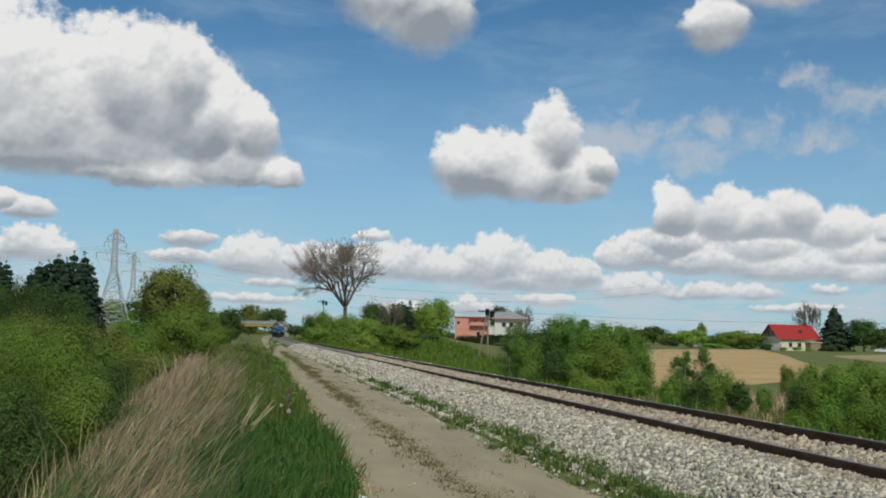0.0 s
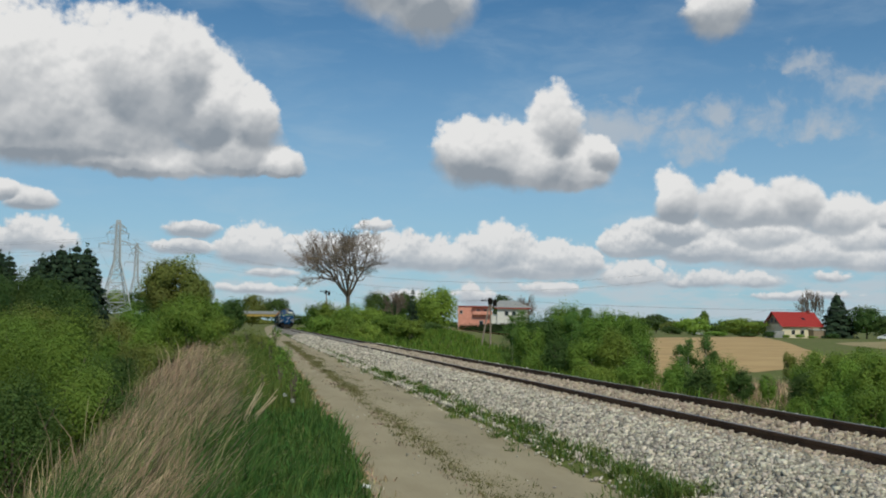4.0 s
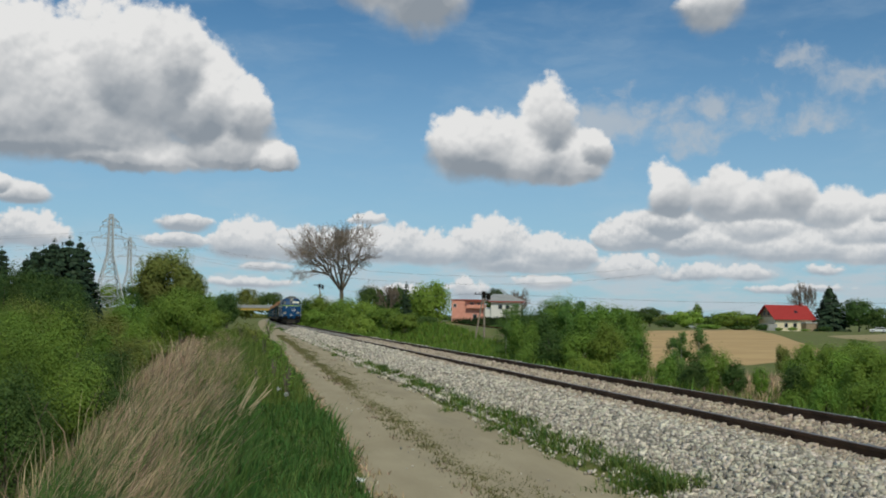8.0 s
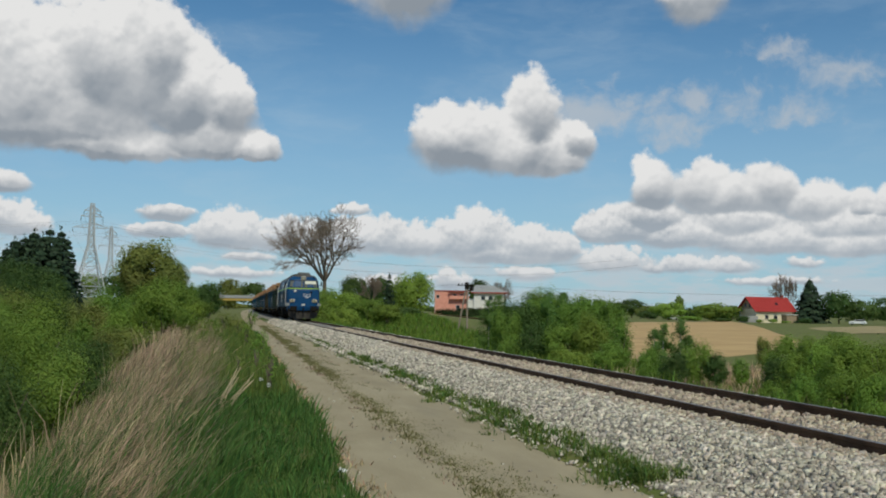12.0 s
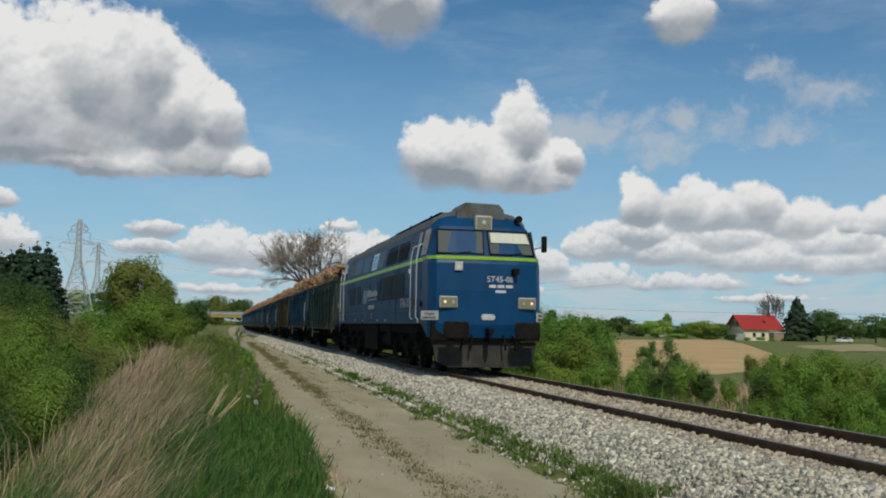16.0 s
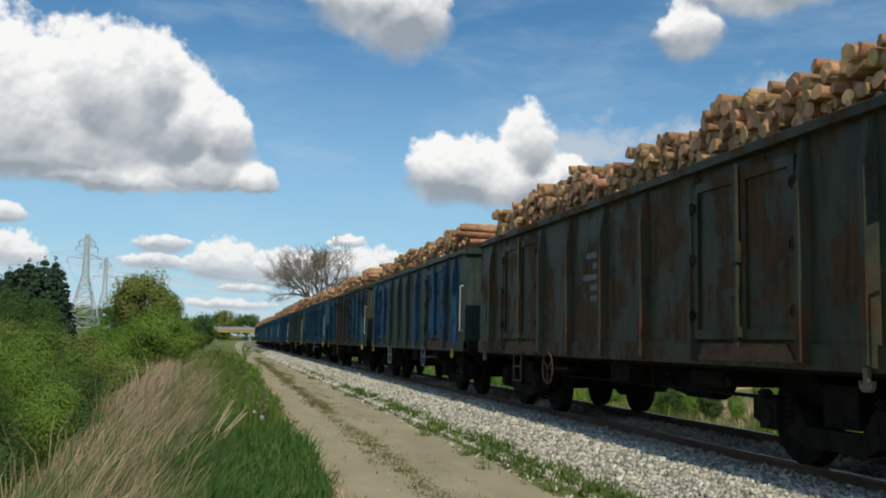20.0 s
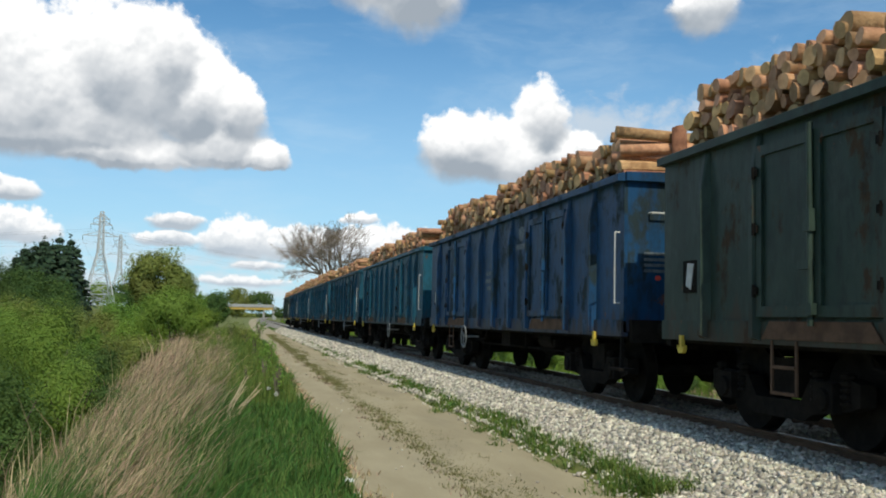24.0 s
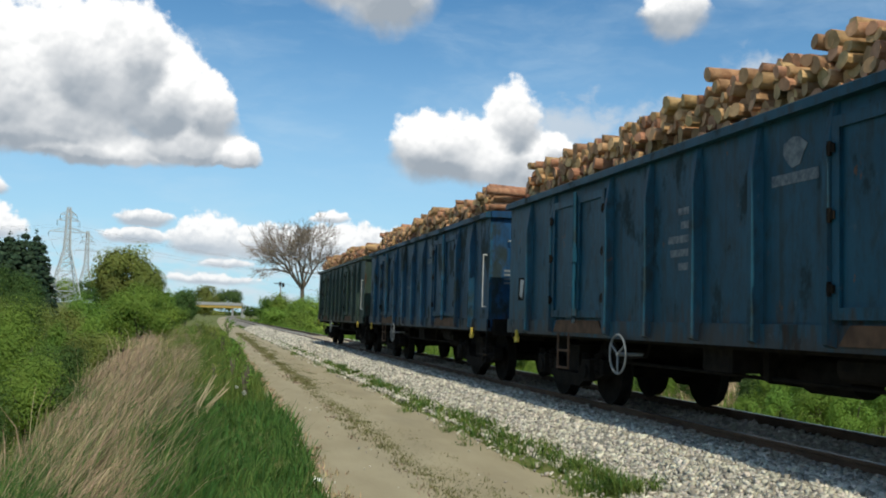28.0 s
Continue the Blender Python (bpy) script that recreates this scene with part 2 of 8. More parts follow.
    rest = math_node(t, "MULTIPLY", range_node(t, on, 0.52, 0.6), outside)
    # thin veil
    veil = t.nodes.new("ShaderNodeVectorMath")
    veil.operation = "MULTIPLY"
    veil.inputs[1].default_value = (0.05, 0.16, 1)
    t.links.new(p, veil.inputs[0])
    vn = math_node(t, "MULTIPLY", range_node(t, noise_node(t, wander(veil.outputs[0], 1.5, 0.5, 4.0), 1.6, 7.0, 0.6), 0.42, 0.8), 0.34)
    under = mix_colour(t, range_node(t, el, 3.5, 8.5), (4.7, 5.4, 6.1), (3.4, 3.9, 4.45))
    lit = mix_colour(t, range_node(t, el, 1.5, 9.0), (9.0, 9.2, 9.3), (10.2, 10.2, 10.1))
    cloud = mix_colour(t, shade, lit, under)
    lowc = mix_colour(t, fn, (8.2, 8.5, 8.7), (5.4, 6.3, 7.2))
    base = sky.outputs[0]
    tint = mix_colour(t, 1.0, base, (0.53, 0.90, 1.06), "MULTIPLY")
    haze = math_node(t, "MULTIPLY", range_node(t, el, 20.0, 0.0), 0.62)
    tint = mix_colour(t, haze, tint, (4.9, 7.1, 9.0))
    col = mix_colour(t, vn, tint, (6.2, 7.6, 8.6))
    col = mix_colour(t, low, col, lowc)
    col = mix_colour(t, rest, col, (5.6, 6.0, 6.5))
    col = mix_colour(t, scrap, col, (6.1, 6.6, 7.1))
    col = mix_colour(t, alpha, col, cloud)
    t.links.new(col, bg.inputs[0])
    bg.inputs[1].default_value = 0.1
    t.links.new(bg.outputs[0], out.inputs[0])


make_world()
sun = new("sun", bpy.data.lights.new("sun", "SUN"))
sun.data.energy, sun.data.angle, sun.data.color = 3.3, radians(0.53), (1.0, 0.95, 0.77)
sun.matrix_basis = look((0, 0, 60), Vector((0, 0, 60)) - Vector((math.sin(SUN_AZ) * math.cos(SUN_EL), math.cos(SUN_AZ) * math.cos(SUN_EL), math.sin(SUN_EL))))

# ---- materials ----
def surface(name, a, b, scale=4.0, rough=0.8, metal=0.0, bump=0.2, fine=None, stain=None, stain_scale=0.7, stain_at=(0.55, 0.7), vary=0.0, streak=None, island=False, spec=0.3, sheer=0.0, each=0.0):
    """A procedural surface: grain between two colours, stains of a third, relief, and variation from piece to piece."""
    m = bpy.data.materials.new(name)
    m.use_nodes = True
    t = m.node_tree
    t.nodes.clear()
    out, bs = t.nodes.new("ShaderNodeOutputMaterial"), t.nodes.new("ShaderNodeBsdfPrincipled")
    co = t.nodes.new("ShaderNodeTexCoord")
    vec = co.outputs["Object"]
    info = t.nodes.new("ShaderNodeObjectInfo")
    off = t.nodes.new("ShaderNodeVectorMath")
    off.operation = "ADD"
    sp = t.nodes.new("ShaderNodeCombineXYZ")
    for i, k in enumerate((37.0, 61.0, 23.0)):
        t.links.new(math_node(t, "MULTIPLY", info.outputs["Random"], k), sp.inputs[i])
    t.links.new(vec, off.inputs[0])
    t.links.new(sp.outputs[0], off.inputs[1])
    vec = off.outputs[0]
    if streak:
        k = t.nodes.new("ShaderNodeVectorMath")
        k.operation = "MULTIPLY"
        k.inputs[1].default_value = streak
        t.links.new(vec, k.inputs[0])
        grain_vec = k.outputs[0]
    else:
        grain_vec = vec
    g = range_node(t, noise_node(t, grain_vec, scale, 6.0, 0.6), 0.3, 0.7)
    col = mix_colour(t, g, a, b)
    if stain:
        st = range_node(t, noise_node(t, grain_vec if streak else vec, stain_scale, 7.0, 0.65), *stain_at)
        col = mix_colour(t, st, col, stain)
    if vary:
        rnd = info.outputs["Random"]
        if island:
            geo = t.nodes.new("ShaderNodeNewGeometry")
            rnd = geo.outputs["Random Per Island"]
        hs = t.nodes.new("ShaderNodeHueSaturation")
        t.links.new(col, hs.inputs["Color"])
        t.links.new(range_node(t, rnd, 0.0, 1.0, 1 - vary, 1 + vary, smooth=False), hs.inputs["Value"])
        t.links.new(range_node(t, math_node(t, "FRACT", math_node(t, "MULTIPLY", rnd, 7.3)), 0.0, 1.0, 0.5 - vary * 0.06, 0.5 + vary * 0.06, smooth=False), hs.inputs["Hue"])
        col = hs.outputs[0]
    if each:
        own = t.nodes.new("ShaderNodeHueSaturation")
        t.links.new(col, own.inputs["Color"])
        t.links.new(range_node(t, info.outputs["Random"], 0.0, 1.0, 1 - each, 1 + each, smooth=False), own.inputs["Value"])
        t.links.new(range_node(t, math_node(t, "FRACT", math_node(t, "MULTIPLY", info.outputs["Random"], 5.7)), 0.0, 1.0, 0.5 - each * 0.07, 0.5 + each * 0.05, smooth=False), own.inputs["Hue"])
        col = own.outputs[0]
    t.links.new(col, bs.inputs["Base Color"])
    bs.inputs["Roughness"].default_value, bs.inputs["Metallic"].default_value = rough, metal
    bs.inputs["Specular IOR Level"].default_value = spec
    if bump:
        bn = t.nodes.new("ShaderNodeBump")
        bn.inputs["Strength"].default_value, bn.inputs["Distance"].default_value = bump, 0.02
        t.links.new(noise_node(t, grain_vec if streak else vec, fine or scale * 3, 5.0, 0.6), bn.inputs["Height"])
        t.links.new(bn.outputs[0], bs.inputs["Normal"])
    if sheer:
        tr, mx = t.nodes.new("ShaderNodeBsdfTranslucent"), t.nodes.new("ShaderNodeMixShader")
        mx.inputs[0].default_value = sheer
        t.links.new(col, tr.inputs[0])
        t.links.new(bs.outputs[0], mx.inputs[1])
        t.links.new(tr.outputs[0], mx.inputs[2])
        t.links.new(mx.outputs[0], out.inputs[0])
    else:
        t.links.new(bs.outputs[0], out.inputs[0])
    return m


def glow(name, colour, strength):
    m = bpy.data.materials.new(name)
    m.use_nodes = True
    b = m.node_tree.nodes["Principled BSDF"]
    b.inputs["Base Color"].default_value = (*colour, 1)
    b.inputs["Emission Color"].default_value, b.inputs["Emission Strength"].default_value = (*colour, 1), strength
    return m


def glass(name, tint, rough=0.05):
    m = bpy.data.materials.new(name)
    m.use_nodes = True
    b = m.node_tree.nodes["Principled BSDF"]
    b.inputs["Base Color"].default_value, b.inputs["Roughness"].default_value = (*tint, 1), rough
    b.inputs["Specular IOR Level"].default_value = 0.45
    return m


EARTH = surface("meadow", (0.10, 0.135, 0.028), (0.17, 0.175, 0.05), 0.9, 0.95, bump=0.6, fine=9.0, stain=(0.16, 0.13, 0.07), stain_scale=0.12)
FIELD = surface("ploughed_field", (0.43, 0.285, 0.125), (0.54, 0.375, 0.175), 0.35, 0.95, bump=0.4, fine=3.0, stain=(0.34, 0.25, 0.12), stain_scale=0.05, streak=(0.3, 1.0, 1.0))
STUBBLE = surface("dry_meadow", (0.30, 0.25, 0.12), (0.38, 0.31, 0.16), 0.5, 0.95, bump=0.3)
DIRT = surface("dirt_road", (0.32, 0.268, 0.168), (0.39, 0.332, 0.215), 1.3, 0.95, bump=0.35, fine=30.0, stain=(0.275, 0.235, 0.155), stain_scale=0.8, stain_at=(0.5, 0.8), streak=(1.0, 0.30, 1.0))
BALLAST = surface("ballast_bed", (0.13, 0.115, 0.095), (0.36, 0.335, 0.29), 24.0, 0.9, bump=1.0, fine=20.0)
STONE = surface("crushed_stone", (0.40, 0.365, 0.295), (0.56, 0.515, 0.425), 9.0, 0.85, bump=0.3, vary=0.55, island=True)
RUSTSTONE = surface("stained_stone", (0.34, 0.275, 0.20), (0.49, 0.42, 0.325), 9.0, 0.9, bump=0.3, vary=0.4, island=True)
RAIL = surface("rusty_rail", (0.075, 0.042, 0.024), (0.13, 0.075, 0.044), 3.0, 0.75, 0.3, bump=0.3)
RAILTOP = surface("worn_rail_head", (0.22, 0.17, 0.13), (0.30, 0.25, 0.21), 6.0, 0.4, 0.8, bump=0.05)
SLEEPER = surface("old_sleeper", (0.12, 0.085, 0.055), (0.20, 0.15, 0.11), 5.0, 0.9, bump=0.4, vary=0.25)
LOGBARK = surface("pine_bark", (0.3125, 0.1562, 0.0775), (0.55, 0.3187, 0.1688), 7.0, 0.9, bump=0.6, vary=0.3, stain=(0.10, 0.06, 0.035), stain_scale=2.0)
LOGEND = surface("cut_wood", (0.396, 0.2255, 0.1188), (0.583, 0.352, 0.1925), 9.0, 0.85, bump=0.2, vary=0.3, stain=(0.26, 0.14, 0.07), stain_scale=3.0, stain_at=(0.6, 0.8))
LOGBARKS = surface("packed_bark", (0.3125, 0.1562, 0.0775), (0.55, 0.3187, 0.1688), 7.0, 0.9, bump=0.6, vary=0.3, island=True, stain=(0.10, 0.06, 0.035), stain_scale=2.0)
LOGENDS = surface("packed_cut_wood", (0.374, 0.2145, 0.1122), (0.561, 0.341, 0.187), 9.0, 0.85, bump=0.2, vary=0.35, island=True, stain=(0.26, 0.14, 0.07), stain_scale=3.0, stain_at=(0.6, 0.8))
STAKEBARK = surface("red_pine_bark", (0.15, 0.062, 0.034), (0.30, 0.135, 0.075), 6.0, 0.9, bump=0.7, stain=(0.07, 0.035, 0.022), stain_scale=3.0)
REDMARK = surface("red_paint_mark", (0.5, 0.05, 0.04), (0.6, 0.08, 0.06), 8.0, 0.8)
BLACKIRON = surface("grimy_iron", (0.010, 0.009, 0.008), (0.020, 0.017, 0.014), 6.0, 0.95, 0.0, bump=0.3, spec=0.06)
BROWNIRON = surface("rusty_iron", (0.07, 0.04, 0.025), (0.13, 0.075, 0.045), 5.0, 0.85, 0.1, bump=0.3)
TANYELLOW = surface("dull_yellow_plate", (0.25, 0.18, 0.06), (0.34, 0.25, 0.09), 9.0, 0.7, bump=0.0)
TANIRON = surface("dusty_tan_iron", (0.13, 0.105, 0.075), (0.20, 0.16, 0.115), 4.0, 0.85, bump=0.2, stain=(0.06, 0.045, 0.03), stain_scale=3.0)
WHITEPAINT = surface("white_paint", (0.42, 0.42, 0.40), (0.55, 0.55, 0.53), 10.0, 0.6, bump=0.1)
YELLOW = surface("yellow_paint", (0.65, 0.48, 0.06), (0.55, 0.4, 0.06), 12.0, 0.6, bump=0.1)
LOCOBLUE = surface("loco_blue", (0.0013, 0.041, 0.118), (0.0022, 0.054, 0.153), 2.0, 0.42, bump=0.05, stain=(0.014, 0.036, 0.066), stain_scale=0.8, stain_at=(0.48, 0.85), streak=(1.0, 1.0, 0.45), spec=0.22)
LOCOPANEL = surface("loco_panel_blue", (0.005, 0.060, 0.13), (0.008, 0.075, 0.16), 3.0, 0.45, bump=0.04, spec=0.2)
LOCODARK = surface("loco_dark_blue", (0.007, 0.015, 0.026), (0.011, 0.022, 0.034), 3.0, 0.6, bump=0.06, spec=0.2)
LIME = surface("lime_stripe", (0.26, 0.46, 0.03), (0.32, 0.52, 0.045), 4.0, 0.45, bump=0.03)
ROOFGREY = surface("roof_grey", (0.09, 0.09, 0.085), (0.13, 0.13, 0.125), 3.0, 0.7, bump=0.1, stain=(0.06, 0.055, 0.05))
GLASS = glass("dark_glass", (0.02, 0.025, 0.03))
SCREEN = glass("windscreen_glass", (0.095, 0.105, 0.100), 0.10)
FADEDWHITE = surface("dull_white_paint", (0.14, 0.15, 0.15), (0.26, 0.27, 0.27), 9.0, 0.7, bump=0.0)
FADED = surface("faded_lettering", (0.06, 0.08, 0.10), (0.19, 0.21, 0.22), 14.0, 0.7, bump=0.0)
LETTER = surface("lettering_white", (0.52, 0.53, 0.54), (0.62, 0.62, 0.63), 20.0, 0.6, bump=0.0)
CURTAIN = surface("sun_blind", (0.55, 0.56, 0.46), (0.62, 0.62, 0.52), 8.0, 0.8)
LAMPGLASS = glow("lamp_glass", (1.0, 0.78, 0.62), 0.5)
BEZEL = surface("grey_bezel", (0.34, 0.34, 0.32), (0.44, 0.44, 0.42), 8.0, 0.5, 0.2, bump=0.0)
LAMPDARK = glass("lamp_reflector", (0.22, 0.20, 0.13), 0.2)
GUARD = surface("dusty_guard", (0.030, 0.027, 0.024), (0.060, 0.054, 0.047), 3.0, 0.9, bump=0.3, stain=(0.016, 0.014, 0.013), stain_scale=1.5)
LENS = surface("chrome_bezel", (0.6, 0.6, 0.58), (0.7, 0.7, 0.68), 8.0, 0.3, 0.7, bump=0.0)


class Geo:
    """Collects plain shapes into one mesh."""

    def __init__(self):
        self.v, self.f = [], []

    def add(self, verts, faces):
        n = len(self.v)
        self.v += [tuple(p) for p in verts]
        self.f += [tuple(i + n for i in f) for f in faces]
        return self

    def box(self, x0, x1, y0, y1, z0, z1):
        v = [(x, y, z) for z in (z0, z1) for y in (y0, y1) for x in (x0, x1)]
        return self.add(v, [(0, 2, 3, 1), (4, 5, 7, 6), (0, 1, 5, 4), (2, 6, 7, 3), (0, 4, 6, 2), (1, 3, 7, 5)])

    def prism(self, ring, axis, a, b):
        """A ring of (p, q) drawn out along an axis: x takes (y, z), y takes (x, z), z takes (x, y)."""
        n = len(ring)
        def place(p, q, w):
            return {"x": (w, p, q), "y": (p, w, q), "z": (p, q, w)}[axis]
        v = [place(p, q, a) for p, q in ring] + [place(p, q, b) for p, q in ring]
        f = [tuple(range(n))[::-1], tuple(range(n, 2 * n))] + [(i, (i + 1) % n, n + (i + 1) % n, n + i) for i in range(n)]
        return self.add(v, f)

    def tube(self, p0, p1, r0, r1=None, n=8, caps=True):
        p0, p1 = Vector(p0), Vector(p1)
        r1 = r0 if r1 is None else r1
        d = (p1 - p0).normalized()
        a = d.orthogonal().normalized()
        b = d.cross(a)
        ring = [(math.cos(2 * math.pi * i / n), math.sin(2 * math.pi * i / n)) for i in range(n)]
        v = [p0 + (a * c + b * s) * r0 for c, s in ring] + [p1 + (a * c + b * s) * r1 for c, s in ring]
        f = [(i, (i + 1) % n, n + (i + 1) % n, n + i) for i in range(n)]
        if caps:
            f += [tuple(range(n))[::-1], tuple(range(n, 2 * n))]
        return self.add(v, f)

    def pipe(self, pts, r, n=6):
        """One bent tube through the points."""
        pts = [Vector(p) for p in pts]
        closed = (pts[0] - pts[-1]).length < 1e-6
        k0 = len(self.v)
        side = None
        for i, p in enumerate(pts):
            d = (pts[min(i + 1, len(pts) - 1)] - p).normalized() + (p - pts[max(i - 1, 0)]).normalized()
            d = d.normalized() if d.length > 1e-6 else Vector((0, 0, 1))
            side = d.orthogonal().normalized() if side is None else (side - d * side.dot(d)).normalized()
            up = d.cross(side)
            self.v += [tuple(p + (side * math.cos(6.28319 * j / n) + up * math.sin(6.28319 * j / n)) * r) for j in range(n)]
        for i in range(len(pts) - 1):
            o = k0 + i * n
            self.f += [(o + j, o + (j + 1) % n, o + n + (j + 1) % n, o + n + j) for j in range(n)]
        if not closed:
            self.f += [tuple(range(k0, k0 + n))[::-1], tuple(range(len(self.v) - n, len(self.v)))]
        return self

    def ring(self, c, axis, r, thick, n=20, m=6):
        """A torus round an axis (x or y or z)."""
        v, f = [], []
        for i in range(n):
            a = 2 * math.pi * i / n
            for j in range(m):
                b = 2 * math.pi * j / m
                p, q, w = (r + thick * math.cos(b)) * math.cos(a), (r + thick * math.cos(b)) * math.sin(a), thick * math.sin(b)
                o = {"x": (w, p, q), "y": (p, w, q), "z": (p, q, w)}[axis]
                v.append((c[0] + o[0], c[1] + o[1], c[2] + o[2]))
                f.append((i * m + j, ((i + 1) % n) * m + j, ((i + 1) % n) * m + (j + 1) % m, i * m + (j + 1) % m))
        return self.add(v, f)

    def coil(self, c, z0, z1, r):
        """A short coil spring, upright: turns one over the other round a core."""
        turns, n = 5, 8
        rows = []
        for k in range(turns):
            z, d = z0 + (z1 - z0) * k / turns, (z1 - z0) / turns
            rows += [(z + 0.1 * d, r), (z + 0.6 * d, r), (z + 0.75 * d, 0.65 * r), (z + 0.95 * d, 0.65 * r)]
        v = [(c[0] + q * math.cos(6.2832 * i / n), c[1] + q * math.sin(6.2832 * i / n), z) for z, q in rows for i in range(n)]
        f = [(k * n + i, k * n + (i + 1) % n, (k + 1) * n + (i + 1) % n, (k + 1) * n + i) for k in range(len(rows) - 1) for i in range(n)]
        self.add(v, f + [tuple(range(n))[::-1], tuple(range(len(v) - n, len(v)))])
        return self

    def mesh(self, name, *mats, smooth=False):
        me = bpy.data.meshes.new(name)
        me.from_pydata(self.v, [], self.f)
        for m in mats:
            me.materials.append(m)
        if smooth:
            me.polygons.foreach_set("use_smooth", [True] * len(me.polygons))
        me.update()
        return me


def part(name, geo, material, parent=None, label="", smooth=False, bevel=0.0):
    """Links a Geo (or a finished mesh) as one object under a thing or a part."""
    me = geo if isinstance(geo, bpy.types.Mesh) else geo.mesh(name, material, smooth=smooth)
    ob = new(name, me)
    if parent:
        ob.parent = parent
    if label:
        ob["label"] = label
    if bevel:
        md = ob.modifiers.new("edge", "BEVEL")
        md.width, md.segments, md.limit_method = bevel, 2, "ANGLE"
    return ob


def thing(name, label, category, group="", at=None, kind=""):
    ob = tagged(new(name), label, category, group, kind)
    ob.empty_display_size = 0.2
    if at is not None:
        ob.matrix_basis = at
    return ob


def bulk(name, verts, faces, material, parent=None, label="", category="", kind="", smooth=False):
    """One mesh from arrays: verts (n, 3), faces (m, k)."""
    me = bpy.data.meshes.new(name)
    verts, faces = np.asarray(verts, np.float32), np.asarray(faces, np.int32)
    me.vertices.add(len(verts))
    me.vertices.foreach_set("co", verts.ravel())
    k = faces.shape[1]
    me.loops.add(faces.size)
    me.loops.foreach_set("vertex_index", faces.ravel())
    me.polygons.add(len(faces))
    me.polygons.foreach_set("loop_start", np.arange(0, faces.size, k, dtype=np.int32))
    if smooth:
        me.polygons.foreach_set("use_smooth", np.ones(len(faces), bool))
    me.materials.append(material)
    me.update(calc_edges=True)
    me.validate()
    ob = new(name, me)
    if parent:
        ob.parent = parent
    return tagged(ob, label, category, "", kind)


RNG = np.random.default_rng(7)

# ---- ground and track ----
RT = 0.495                     # rail top over the road
XC = 6.40                      # track centre beside the camera


def bend(y):
    """The track's slight curve to the right, far out."""
    d = np.maximum(0.0, np.asarray(y, float) - 6.8)
    return 0.5 * 0.00006 * d * d


def step(v, a, b):
    k = np.clip((v - a) / (b - a), 0, 1)
    return k * k * (3 - 2 * k)


def wave(x, y):
    return (np.sin(x * 0.31 + y * 0.11) + np.sin(x * 0.13 - y * 0.23 + 1.7) + np.sin(y * 0.047 + x * 0.061)) / 3


def crest(y):
    """The edge of the bank beside the road; the bank widens with the distance."""
    return -0.55 - 0.042 * np.clip(y, 0, 75)


def lie(x, y):
    """Height of the ground."""
    x, y = np.asarray(x, float), np.asarray(y, float)
    u = x - np.minimum(bend(y), 20)
    far = np.hypot(x, y)
    z = 0.0 * u + 0.02 * wave(x * 9, y * 9)
    z = z + 0.16 * step(u, 0.9, -0.9)                                  # verge
    down = -3.6 + 1.6 * step(far, 90, 300) + 0.45 * wave(x, y)
    c = crest(y)
    z = z + (down - 0.16) * step(u, c, c - 4.2)                        # slope to the bushes
    right = -2.3 + 1.7 * step(far, 70, 240) + 0.12 * wave(x * 0.7, y * 0.7)
    bank = 2.0 * step(y, 95, 150) * step(u, 13, 22) * step(y, 420, 300) * step(u, 60, 30)
    z = z + (right + bank) * step(u, 8.2, 13.5)
    z = z + 5.6 * step(y, 110, 270) * step(u, -12, -34) * step(y, 620, 430) * step(u, -400, -200)     # rise under the pylon
    w = u - 0.010 * np.clip(y, 0, 60)
    z = z - 0.07 * step(w, 1.02, 1.30) * step(w, 3.85, 3.55)          # the road lies in it
    return z


def sheet(name, xs, ys, height, material, label, category, kind="structure"):
    X, Y = np.meshgrid(xs, ys)
    Z = height(X, Y)
    n, m = len(xs), len(ys)
    i = np.arange(n * m).reshape(m, n)
    faces = np.stack([i[:-1, :-1], i[:-1, 1:], i[1:, 1:], i[1:, :-1]], -1).reshape(-1, 4)
    return bulk(name, np.stack([X, Y, Z], -1).reshape(-1, 3), faces, material, None, label, category, kind, smooth=True)


gx = np.concatenate([-np.geomspace(4200, 14, 40), np.linspace(-13, 24, 95), np.geomspace(25, 4200, 50)])
gy = np.concatenate([-np.geomspace(1500, 22, 14), np.linspace(-20, 60, 110), np.geomspace(61, 4300, 110)])
sheet("ground", gx, gy, lie, EARTH, "rough green meadow ground with dry patches", "ground")

# the dirt road: two worn wheel tracks and a raised middle
ry = np.concatenate([np.linspace(-60, 60, 161), np.geomspace(61, 600, 60)])


def road_shift(y):
    return 0.010 * np.minimum(np.maximum(y, 0), 60) + np.minimum(bend(y), 20)


def road(name, label):
    us = np.linspace(0, 1, 21)
    Y, U = np.meshgrid(ry, us, indexing="ij")
    wob = 0.10 * np.sin(Y * 0.55) + 0.06 * np.sin(Y * 1.73 + 1)
    X = 1.12 + road_shift(Y) + wob * (1 - U) + U * 2.55 + 0.08 * np.sin(Y * 0.8 + 2) * U
    crown = 0.035 * np.exp(-((U - 0.54) / 0.12) ** 2) - 0.02 * np.exp(-((U - 0.2) / 0.14) ** 2) - 0.02 * np.exp(-((U - 0.84) / 0.13) ** 2)
    Z = 0.0 * Y + crown + 0.012 * wave(X * 14, Y * 7) - 0.05 * ((U < 0.01) | (U > 0.99))
    n, m = len(us), len(ry)
    i = np.arange(n * m).reshape(m, n)
    f = np.stack([i[:-1, :-1], i[:-1, 1:], i[1:, 1:], i[1:, :-1]], -1).reshape(-1, 4)
    return bulk(name, np.stack([X, Y, Z], -1).reshape(-1, 3), f, DIRT, None, label, "road", "structure", smooth=True)


road("dirt_road", "pale sandy dirt road with two worn wheel tracks")

